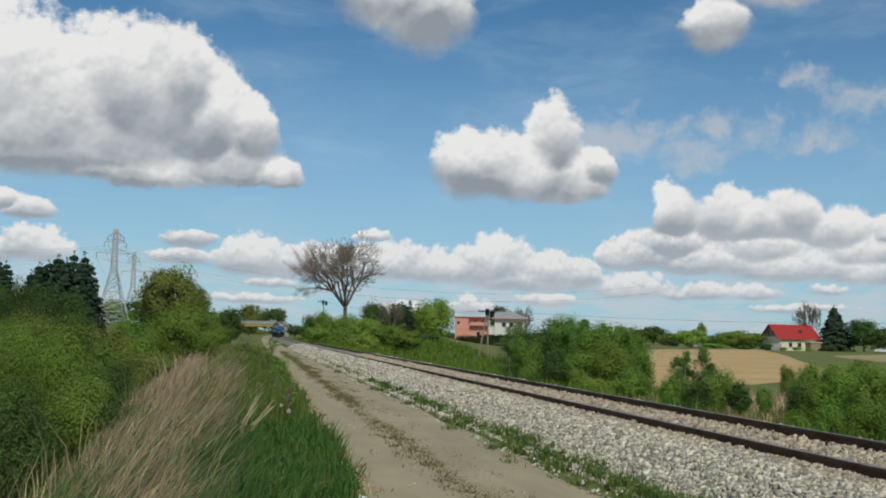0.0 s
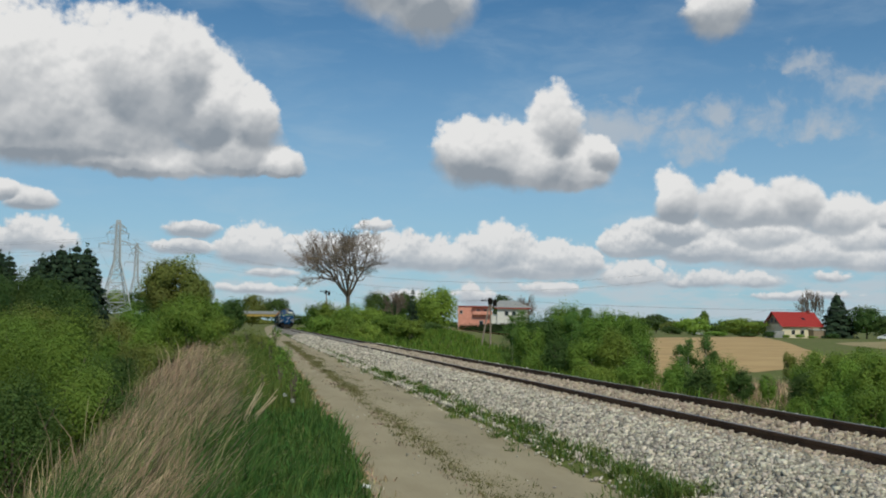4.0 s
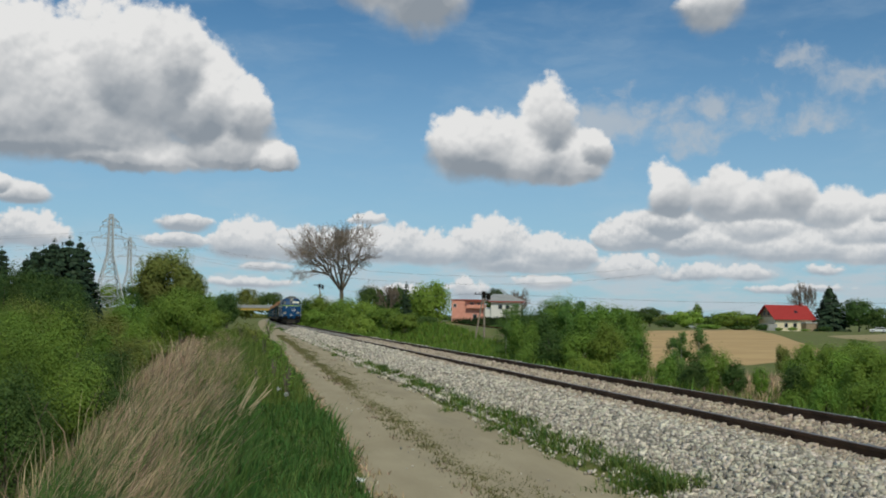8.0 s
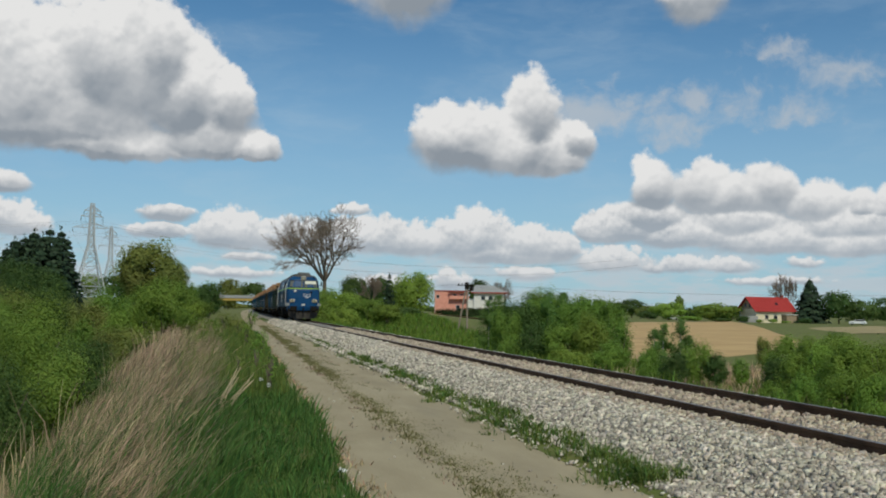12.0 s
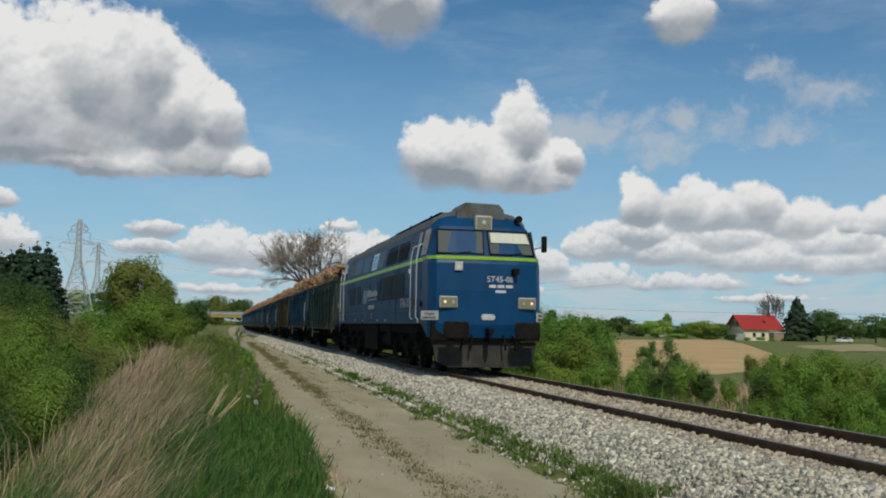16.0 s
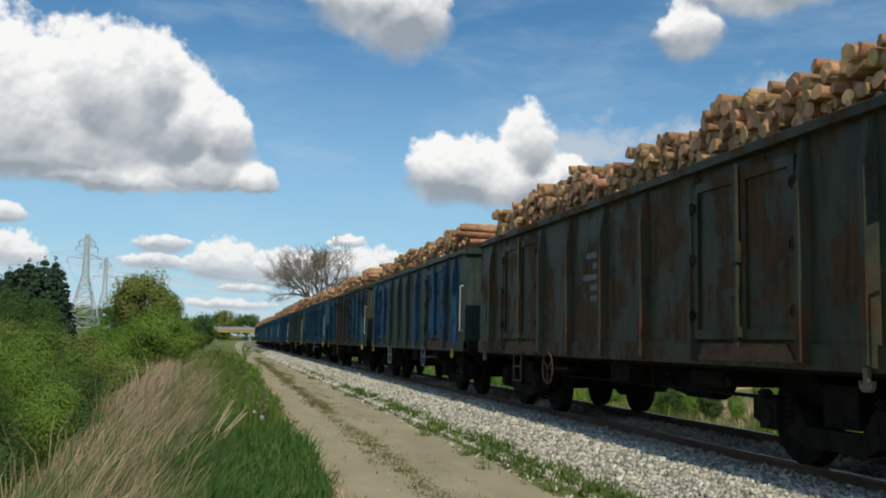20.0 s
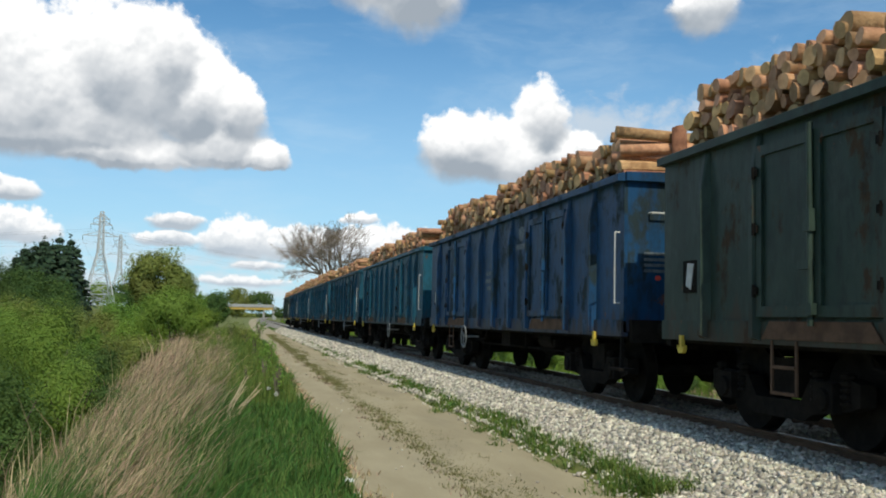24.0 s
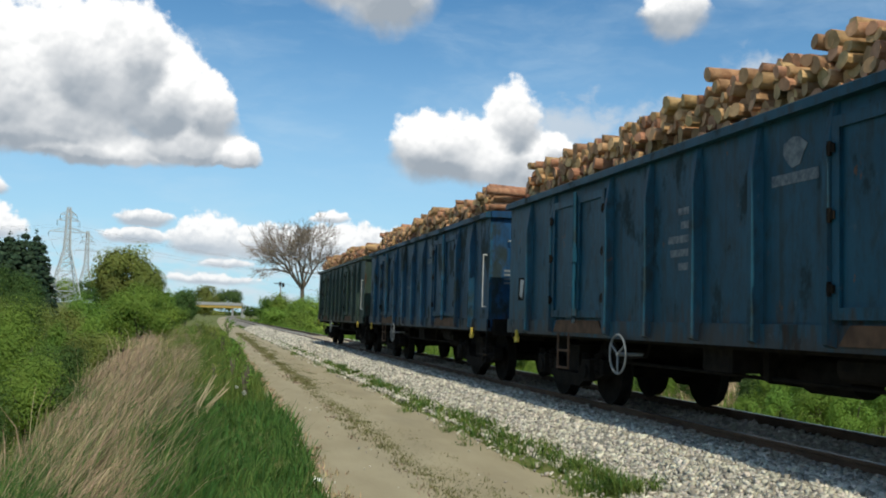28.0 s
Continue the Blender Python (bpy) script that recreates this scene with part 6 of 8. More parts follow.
# the plants where they stand: place, half width, height of the top over the road
# low land beside the road
bush(-3.9, 21.0, 1.37, 1.71, LEAFLIGHT, "large dense bush at the foot of the grass bank", fine=0.8)
bush(-3.8, 22.5, 0.60, 1.79, LEAFLIGHT, fine=0.8)
bush(-4.3, 20.0, 0.72, 1.41, LEAFMID, fine=0.8)
bush(-5.0, 19.0, 1.22, 1.54, LEAFMID, fine=0.8)
bush(-2.9, 22.0, 0.74, 0.86, LEAFDARK, fine=0.8)
bush(-3.5, 16.0, 0.84, 0.73, LEAFDARK, fine=0.8)
bush(-2.6, 17.0, 0.59, 0.82, LEAFMID, fine=0.8)
bush(-2.7, 25.0, 0.55, 0.32, LEAFOLIVE)
bush(-2.1, 17.0, 0.42, 0.36, LEAFDARK, fine=0.8)
bush(-2.7, 46.0, 1.45, 2.81, LEAFMID, "rounded light green bush on the edge of the bank")
bush(-3.9, 50.0, 0.76, 1.89, LEAFLIGHT)
bush(-1.9, 50.0, 0.70, 2.14, LEAFLIGHT)
bush(-10.4, 95.0, 2.32, 3.05, LEAFMID)
bush(-8.9, 72.0, 1.89, 1.57, LEAFOLIVE)
bush(-6.5, 66.0, 1.38, 1.30, LEAFMID)
bush(-3.8, 42.0, 0.83, 0.66, LEAFOLIVE)
bush(-5.1, 46.0, 0.96, 0.52, LEAFOLIVE)
bush(-8.2, 60.0, 1.26, 0.84, LEAFMID)
bush(-2.8, 36.0, 0.55, 0.52, LEAFOLIVE)
bush(-22.6, 100.0, 2.21, 5.77, LEAFDARK)
bush(-24.2, 95.0, 3.32, 5.91, LEAFDARK)
bush(-22.4, 112.0, 2.74, 4.68, LEAFDARK)
bush(-23.0, 128.0, 2.68, 6.64, LEAFDARK)
bush(-20.3, 124.0, 2.02, 5.03, LEAFDARK)
bush(-16.8, 80.0, 2.56, 2.60, LEAFOLIVE)
bush(-14.8, 85.0, 2.08, 2.81, LEAFDARK)
bush(-15.6, 68.0, 1.98, 1.95, LEAFMID)
bush(-15.6, 60.0, 2.10, 2.37, LEAFMID)
bush(-13.7, 90.0, 1.36, 2.02, LEAFOLIVE)
bush(-15.0, 165.0, 3.46, 7.13, LEAFDARK)
bush(-5.3, 140.0, 2.12, 4.70, LEAFMID)
bush(-2.0, 120.0, 1.54, 4.30, LEAFDARK)
bush(-2.4, 90.0, 1.26, 2.19, LEAFMID)
bush(-8.6, 175.0, 2.24, 6.92, LEAFDARK)
bush(-12.2, 40.0, 2.80, 2.30, LEAFMID)
bush(-7.2, 25.0, 1.46, 0.97, LEAFDARK)
bush(-40.9, 150.0, 6.11, 10.77, LEAFDARK)
bush(-32.1, 145.0, 4.22, 7.66, LEAFDARK)
bush(-27.4, 142.0, 3.31, 7.47, LEAFDARK)
# shoots and weeds on the verge
bush(0.7, 22.0, 0.19, 0.88, LEAFMID, "leafy green weeds on the road verge", fine=1.0, name='weeds', dens=0.22)
bush(0.8, 18.0, 0.14, 0.79, LEAFMID, "leafy green weeds on the road verge", fine=1.0, name='weeds', dens=0.22)
bush(1.1, 30.0, 0.23, 0.93, LEAFMID, "leafy green weeds on the road verge", fine=1.0, name='weeds', dens=0.22)
bush(0.8, 38.0, 0.35, 1.01, LEAFMID, "leafy green weeds on the road verge", fine=1.0, name='weeds', dens=0.22)
bush(0.5, 48.0, 0.48, 1.17, LEAFOLIVE, "leafy green weeds on the road verge", fine=1.0, name='weeds', dens=0.22)
bush(-0.1, 56.0, 0.59, 1.28, LEAFOLIVE, "leafy green weeds on the road verge", fine=1.0, name='weeds', dens=0.22)
bush(1.9, 75.0, 0.52, 1.37, LEAFMID, "leafy green weeds on the road verge", fine=1.0, name='weeds', dens=0.22)
bush(0.3, 21.0, 0.17, 0.59, LEAFOLIVE, "leafy green weeds on the road verge", fine=1.0, name='weeds', dens=0.22)
bush(-0.6, 46.0, 0.43, 1.00, LEAFMID, "leafy green weeds on the road verge", fine=1.0, name='weeds', dens=0.22)
# the bank beyond the track
bush(12.4, 190.0, 2.66, 5.06, LEAFMID)
bush(14.1, 175.0, 2.85, 5.44, LEAFLIGHT)
bush(16.7, 165.0, 3.07, 4.89, LEAFMID)
bush(18.8, 155.0, 3.07, 4.29, LEAFLIGHT)
bush(19.9, 140.0, 2.77, 3.10, LEAFMID)
bush(20.9, 128.0, 2.24, 2.26, LEAFLIGHT)
bush(10.8, 150.0, 2.10, 2.79, LEAFLIGHT)
bush(13.4, 140.0, 2.28, 2.43, LEAFLIGHT)
bush(14.8, 125.0, 2.04, 1.80, LEAFLIGHT)
bush(27.1, 150.0, 2.45, 1.96, LEAFDARK)
bush(28.8, 195.0, 2.50, 6.56, LEAFDARK)
bush(26.0, 200.0, 3.03, 8.38, LEAFDARK)
bush(23.7, 78.0, 1.91, 2.62, LEAFDARK)
bush(27.8, 82.0, 2.39, 3.56, LEAFMID)
bush(28.3, 75.0, 2.10, 2.89, LEAFMID)
bush(28.6, 70.0, 1.47, 2.50, LEAFMID)
bush(21.6, 74.0, 1.29, 1.89, LEAFMID)
bush(24.5, 63.0, 1.39, 1.54, LEAFLIGHT)
bush(25.3, 60.0, 0.91, 1.01, LEAFMID)
bush(21.7, 66.0, 1.46, 0.69, LEAFDARK)
bush(22.9, 64.0, 1.49, 0.74, LEAFMID)
bush(22.8, 56.0, 1.14, -0.16, LEAFMID)
bush(19.7, 54.0, 1.26, -0.60, LEAFLIGHT)
bush(20.9, 68.0, 1.43, -0.17, LEAFMID)
sapling(23.7, 50.0, 0.62, 1.10, LEAFSAP)
sapling(24.7, 50.0, 0.66, 1.34, LEAFSAP)
sapling(24.1, 52.0, 0.60, 0.70, LEAFSAP)
sapling(25.7, 51.0, 0.60, 0.40, LEAFSAP)
sapling(21.3, 78.0, 1.0, 2.5, LEAFSAP)
sapling(22.6, 80.0, 1.1, 3.0, LEAFSAP)
sapling(24.9, 79.0, 1.1, 3.3, LEAFSAP)
sapling(26.6, 78.5, 1.1, 3.4, LEAFSAP)
sapling(28.2, 79.0, 1.0, 3.3, LEAFSAP)
sapling(29.6, 77.0, 0.9, 2.7, LEAFSAP)
bush(26.7, 40.0, 1.30, 0.66, LEAFLIGHT)
bush(29.2, 42.0, 1.35, 0.78, LEAFMID)
bush(28.0, 45.0, 1.25, 0.55, LEAFLIGHT)
bush(23.6, 46.0, 0.86, 0.24, LEAFMID)
bush(24.2, 45.0, 0.63, -0.34, LEAFDARK)
bush(21.9, 48.0, 0.67, -0.13, LEAFMID)
bush(21.5, 44.0, 0.77, -0.31, LEAFDARK)
bush(24.5, 40.0, 0.70, -0.24, LEAFDARK)
bush(24.1, 38.0, 0.75, -0.03, LEAFMID)
bush(24.7, 37.0, 0.95, 0.45, LEAFLIGHT)
bush(24.7, 35.0, 0.94, 0.75, LEAFMID)
bush(25.5, 34.0, 1.09, 0.60, LEAFLIGHT)
bush(36.9, 62.0, 0.54, 0.04, LEAFOLIVE)
bush(20.1, 31.0, 0.65, -0.52, LEAFMID)
bush(20.2, 29.0, 0.74, -0.19, LEAFLIGHT)
bush(20.8, 28.0, 0.82, -0.31, LEAFMID)
bush(25.0, 44.0, 0.41, -0.57, LEAFMID)
bush(20.0, 33.0, 0.50, -0.86, LEAFMID)
bush(23.8, 30.0, 1.05, 0.33, LEAFMID)
bush(142.6, 250.0, 1.89, 1.26, LEAFDARK)
bush(160.7, 247.0, 2.30, 0.86, LEAFDARK)
bush(151.4, 249.0, 1.30, 0.58, LEAFMID)
bush(146.6, 248.0, 1.16, 0.38, LEAFLIGHT)
bush(153.5, 246.0, 1.43, 0.16, LEAFMID)
bush(142.5, 262.0, 3.05, 0.67, LEAFDARK)
bush(151.9, 300.0, 4.19, 0.98, LEAFMID)
bush(150.5, 330.0, 4.23, 2.36, LEAFDARK)
bush(33.1, 215.0, 2.50, 1.42, LEAFDARK)
bush(59.2, 225.0, 2.10, 0.37, LEAFDARK)
bush(63.4, 225.0, 1.83, 0.82, LEAFMID)
bush(42.8, 225.0, 1.83, 1.11, LEAFDARK)
# wood behind the pylon
for px, py, half, top in ((-54, 345, 6.0, 12.5), (-46, 350, 5.0, 12.0), (-39, 352, 5.2, 11.6), (-32, 350, 4.6, 12.2), (-25, 340, 4.0, 11.0), (-63, 340, 6.5, 13.5)):
    bush(px, py, half, top, LEAFDARK if px % 2 else LEAFMID)
# trees
leaf_tree(-9.7, 130.0, 4.09, 9.81, LEAFOLIVE, "rounded broad-leaved tree in olive young leaf", trunk=0.35, mid=0.7, tall=0.3)
leaf_tree(-11.2, 128.0, 1.79, 8.92, LEAFOLIVE, "broad-leaved tree in olive young leaf", trunk=0.25, mid=0.7, tall=0.3)
leaf_tree(-7.0, 128.0, 1.94, 8.01, LEAFOLIVE, "broad-leaved tree in olive young leaf", trunk=0.25, mid=0.7, tall=0.3)
conifer(-33.2, 160.0, 3.17, 10.70)
conifer(-32.0, 160.0, 3.73, 12.05)
conifer(-31.6, 165.0, 3.65, 12.69)
conifer(-30.2, 165.0, 4.23, 13.73)
conifer(-28.0, 160.0, 3.73, 12.78)
conifer(-27.0, 160.0, 4.10, 13.79)
conifer(-25.1, 158.0, 3.86, 13.51)
conifer(-23.7, 156.0, 2.73, 11.83)
conifer(-30.2, 150.0, 3.84, 9.99)
conifer(-28.1, 150.0, 3.84, 11.04)
conifer(-26.5, 150.0, 4.19, 11.08)
conifer(-24.4, 150.0, 4.02, 11.30)
conifer(-40.6, 170.0, 3.96, 13.08)
conifer(-38.0, 165.0, 3.07, 12.33)
conifer(-43.0, 170.0, 4.75, 13.48)
leaf_tree(1.1, 700.0, 8.97, 20.78, LEAFOLIVE, "distant broad tree behind the bridge")
leaf_tree(18.1, 720.0, 10.06, 19.17, LEAFDARK, "distant broad tree behind the bridge")
leaf_tree(27.9, 600.0, 6.29, 7.17, LEAFDARK, "distant broad-leaved tree in leaf")
leaf_tree(-5.9, 320.0, 3.73, 9.16, LEAFDARK, "dark green broad-leaved tree")
leaf_tree(35.6, 185.0, 4.09, 8.65, LEAFLIGHT, "drooping willow in light green leaf", droop=0.7, trunk=0.3)
leaf_tree(33.0, 215.0, 3.00, 8.61, LEAFDARK, "dark green broad-leaved tree")
conifer(33.9, 205.0, 1.55, 9.54)
conifer(31.0, 210.0, 1.47, 8.79)
conifer(29.4, 212.0, 1.48, 8.20)
conifer(34.9, 200.0, 1.28, 7.73)
leaf_tree(39.1, 220.0, 3.33, 7.31, LEAFDARK, "dark green broad-leaved tree")
leaf_tree(78.9, 300.0, 3.84, 11.29, LEAFDARK, "dark broad tree behind the white house")
bare_tree(17.5, 180.0, 9.01, 19.37, "big leafless tree with a wide forked crown", seed=5, trunk=0.5, low=0.35)
bare_tree(83.5, 290.0, 4.39, 11.10, "grey leafless tree behind the houses", seed=8, trunk=0.25, depth=5)
bare_tree(187.5, 300.0, 5.59, 15.24, "grey leafless tree behind the red roof", seed=9, trunk=0.25, depth=5)
bare_tree(28.1, 190.0, 2.43, 8.11, "brown leafless shrub tree", seed=11, trunk=0.15, depth=5)
conifer(167.2, 255.0, 5.05, 12.69)
leaf_tree(173.2, 250.0, 4.95, 8.75, LEAFDARK, "dark green rounded tree")
leaf_tree(177.2, 245.0, 4.57, 6.17, LEAFDARK, "dark green rounded tree")
leaf_tree(189.8, 250.0, 5.82, 7.38, LEAFDARK, "dark green rounded tree")
leaf_tree(142.3, 265.0, 6.79, 4.82, LEAFMID, "rounded green tree beside the field")
leaf_tree(148.6, 310.0, 6.14, 5.50, LEAFLIGHT, "light green tree beside the field")
leaf_tree(158.0, 320.0, 1.86, 8.09, LEAFMID, "slim upright green tree")
leaf_tree(175.7, 340.0, 5.94, 4.77, LEAFDARK, "dark green broad-leaved tree")
leaf_tree(174.4, 400.0, 5.59, 7.62, LEAFDARK, "dark green broad-leaved tree")
leaf_tree(176.2, 420.0, 4.40, 6.52, LEAFDARK, "dark green broad-leaved tree")
leaf_tree(173.4, 430.0, 5.51, 7.86, LEAFMID, "green broad-leaved field tree")
leaf_tree(200.8, 360.0, 5.03, 5.16, LEAFDARK, "dark green broad-leaved tree")
leaf_tree(172.0, 380.0, 4.43, 4.82, LEAFOLIVE, "olive green broad-leaved tree")
leaf_tree(-230.3, 700.0, 13.86, 4.20, LEAFDARK, "tree of the far wood")
leaf_tree(-215.2, 702.0, 13.90, 2.94, LEAFDARK, "tree of the far wood")
leaf_tree(-199.9, 704.0, 13.94, 4.31, LEAFOLIVE, "tree of the far wood")
leaf_tree(-184.4, 706.0, 13.98, 5.69, LEAFDARK, "tree of the far wood")
leaf_tree(-168.4, 708.0, 14.02, 4.42, LEAFDARK, "tree of the far wood")
leaf_tree(-152.4, 710.0, 14.06, 5.82, LEAFOLIVE, "tree of the far wood")
leaf_tree(-136.0, 712.0, 14.10, 4.14, LEAFDARK, "tree of the far wood")
leaf_tree(-119.4, 714.0, 14.14, 5.18, LEAFDARK, "tree of the far wood")
leaf_tree(-102.4, 716.0, 14.18, 3.86, LEAFOLIVE, "tree of the far wood")
leaf_tree(-85.3, 718.0, 14.22, 4.91, LEAFDARK, "tree of the far wood")
leaf_tree(-67.9, 720.0, 14.25, 6.38, LEAFDARK, "tree of the far wood")
leaf_tree(-50.1, 722.0, 14.29, 4.63, LEAFOLIVE, "tree of the far wood")
leaf_tree(-32.1, 724.0, 14.33, 5.71, LEAFDARK, "tree of the far wood")
leaf_tree(-22.9, 1206.0, 21.07, 7.52, LEAFDARK, "tree of the far wood")
leaf_tree(8.0, 1208.0, 21.10, 5.91, LEAFOLIVE, "tree of the far wood")
leaf_tree(39.3, 1210.0, 21.14, 4.96, LEAFDARK, "tree of the far wood")
leaf_tree(71.0, 1212.0, 21.17, 6.79, LEAFDARK, "tree of the far wood")
leaf_tree(62.4, 734.0, 14.53, 6.28, LEAFOLIVE, "tree of the far wood")
leaf_tree(82.2, 736.0, 14.57, 4.86, LEAFDARK, "tree of the far wood")
leaf_tree(102.4, 738.0, 14.61, 6.00, LEAFDARK, "tree of the far wood")
leaf_tree(122.8, 740.0, 14.65, 4.56, LEAFOLIVE, "tree of the far wood")
leaf_tree(143.6, 742.0, 14.69, 5.72, LEAFDARK, "tree of the far wood")
leaf_tree(164.8, 744.0, 14.73, 4.25, LEAFDARK, "tree of the far wood")
leaf_tree(186.2, 746.0, 14.77, 5.42, LEAFOLIVE, "tree of the far wood")
leaf_tree(208.0, 748.0, 14.81, 6.61, LEAFDARK, "tree of the far wood")
leaf_tree(230.2, 750.0, 14.85, 5.11, LEAFDARK, "tree of the far wood")
leaf_tree(252.7, 752.0, 14.89, 6.32, LEAFOLIVE, "tree of the far wood")
leaf_tree(275.6, 754.0, 14.93, 4.79, LEAFDARK, "tree of the far wood")
leaf_tree(298.9, 756.0, 14.97, 6.02, LEAFDARK, "tree of the far wood")
leaf_tree(322.5, 758.0, 15.01, 4.00, LEAFOLIVE, "tree of the far wood")
leaf_tree(346.5, 760.0, 15.05, 5.71, LEAFDARK, "tree of the far wood")
leaf_tree(370.9, 762.0, 15.09, 6.98, LEAFDARK, "tree of the far wood")
leaf_tree(395.7, 764.0, 15.13, 5.39, LEAFOLIVE, "tree of the far wood")
leaf_tree(420.9, 766.0, 15.17, 6.67, LEAFDARK, "tree of the far wood")
leaf_tree(446.5, 768.0, 15.21, 4.56, LEAFDARK, "tree of the far wood")
leaf_tree(472.6, 770.0, 15.24, 6.35, LEAFOLIVE, "tree of the far wood")
leaf_tree(499.0, 772.0, 15.28, 4.21, LEAFDARK, "tree of the far wood")
leaf_tree(525.9, 774.0, 15.32, 6.03, LEAFDARK, "tree of the far wood")
leaf_tree(553.2, 776.0, 15.36, 7.37, LEAFOLIVE, "tree of the far wood")
leaf_tree(581.0, 778.0, 15.40, 5.69, LEAFDARK, "tree of the far wood")
leaf_tree(609.2, 780.0, 15.44, 7.56, LEAFDARK, "tree of the far wood")
leaf_tree(637.9, 782.0, 15.48, 5.85, LEAFOLIVE, "tree of the far wood")
leaf_tree(667.1, 784.0, 15.52, 7.76, LEAFDARK, "tree of the far wood")
leaf_tree(696.7, 786.0, 15.56, 6.02, LEAFDARK, "tree of the far wood")
leaf_tree(726.9, 788.0, 15.60, 7.97, LEAFOLIVE, "tree of the far wood")
leaf_tree(594.5, 620.0, 12.28, 8.15, LEAFDARK, "tree of the far wood")


# ---- buildings, bridge, pylons, wires ----
PLASTERPINK = surface("salmon_plaster", (0.62, 0.27, 0.20), (0.70, 0.33, 0.25), 1.5, 0.85, bump=0.1)
PLASTERWHITE = surface("cream_plaster", (0.70, 0.61, 0.42), (0.77, 0.69, 0.50), 1.5, 0.85, bump=0.1)
PLASTERGREY = surface("white_plaster", (0.62, 0.62, 0.58), (0.7, 0.7, 0.66), 1.5, 0.85, bump=0.1)
TILERED = surface("red_roof", (0.34, 0.032, 0.03), (0.42, 0.05, 0.042), 2.5, 0.6, bump=0.2)
TIMBER = surface("grey_timber", (0.27, 0.205, 0.135), (0.36, 0.28, 0.19), 4.0, 0.85, bump=0.2)
SHEETGREY = surface("grey_sheet_roof", (0.32, 0.34, 0.36), (0.40, 0.42, 0.44), 3.0, 0.6, bump=0.1)
BRICKRED = surface("dark_red_trim", (0.24, 0.05, 0.04), (0.30, 0.07, 0.05), 4.0, 0.8)
CONCRETE = surface("concrete", (0.26, 0.26, 0.25), (0.34, 0.34, 0.33), 1.0, 0.85, bump=0.1)
BRIDGEYELLOW = surface("ochre_girder", (0.50, 0.33, 0.07), (0.56, 0.38, 0.10), 1.0, 0.7, bump=0.1)
GALV = surface("galvanised_steel", (0.40, 0.42, 0.44), (0.50, 0.52, 0.54), 2.0, 0.6, 0.1, bump=0.05)
POLEWOOD = surface("weathered_pole", (0.22, 0.18, 0.14), (0.30, 0.25, 0.20), 4.0, 0.9, bump=0.3)
WIRE = surface("wire", (0.06, 0.06, 0.065), (0.08, 0.08, 0.085), 2.0, 0.6)
CARWHITE = surface("white_car_paint", (0.72, 0.73, 0.74), (0.76, 0.77, 0.78), 1.0, 0.3, bump=0.0)
HEDGE = leafy("hedge_leaves", (0.025, 0.05, 0.014), (0.045, 0.075, 0.02))


def patch(name, corners, material, label, lift=0.04, n=36):
    """A sheet on the ground between four corners, with ragged sides."""
    a, b, c, d = (np.array(p, float) for p in corners)
    U, V = np.meshgrid(np.linspace(0, 1, n), np.linspace(0, 1, n))
    wob = 0.02 * np.sin(V * 19) * U * (1 - U) * 4
    U = U + wob
    P = (a * ((1 - U) * (1 - V))[..., None] + b * (U * (1 - V))[..., None] + c * (U * V)[..., None] + d * ((1 - U) * V)[..., None])
    Z = lie(P[..., 0], P[..., 1]) + lift
    i = np.arange(n * n).reshape(n, n)
    f = np.stack([i[:-1, :-1], i[:-1, 1:], i[1:, 1:], i[1:, :-1]], -1).reshape(-1, 4)
    return bulk(name, np.concatenate([P, Z[..., None]], -1).reshape(-1, 3), f, material, None, label, "field", "structure", smooth=True)


def window(parent, x, y, z, w, h, face=-1, name="window"):
    fr = part(name, Geo().box(x - w / 2, x + w / 2, y + face * 0.06, y, z, z + h), WHITEPAINT, parent)
    part("pane", Geo().box(x - w / 2 + 0.08, x + w / 2 - 0.08, y + face * 0.075, y + face * 0.055, z + 0.08, z + h - 0.08), GLASS, fr)
    part("sill", Geo().box(x - w / 2 - 0.05, x + w / 2 + 0.05, y + face * 0.14, y, z - 0.06, z), CONCRETE, fr)
    return fr


def pink_house(x, y, turn):
    z = float(lie(x, y))
    h = thing("house", "salmon pink flat-roofed two-storey house with a dark red parapet", "house", "houses", pose(x, y, z, 0, 0, turn))
    part("wall", Geo().box(-4.3, 4.3, 0, 9, -0.3, 7.0), PLASTERPINK, h)
    part("roof", Geo().box(-4.5, 4.5, -0.2, 9.2, 7.0, 7.25), BRICKRED, h, "dark red flat roof edge")
    part("balcony", Geo().box(-0.4, 4.6, -1.2, 0.0, 5.0, 5.9), PLASTERPINK, h, "salmon pink balcony front")
    part("balcony_roof", Geo().box(-0.6, 4.8, -1.4, 0.0, 6.95, 7.15), BRICKRED, h)
    for wx, wz, ww, wh in ((-3.4, 5.2, 0.8, 0.9), (1.8, 2.0, 1.1, 1.5), (1.0, 5.0, 1.0, 1.4), (2.8, 5.0, 1.0, 1.4)):
        window(h, wx, 0, wz, ww, wh)
    part("downpipe", Geo().tube((-4.2, -0.08, 0), (-4.2, -0.08, 7.0), 0.06, 0.06, 8), WHITEPAINT, h)
    return h


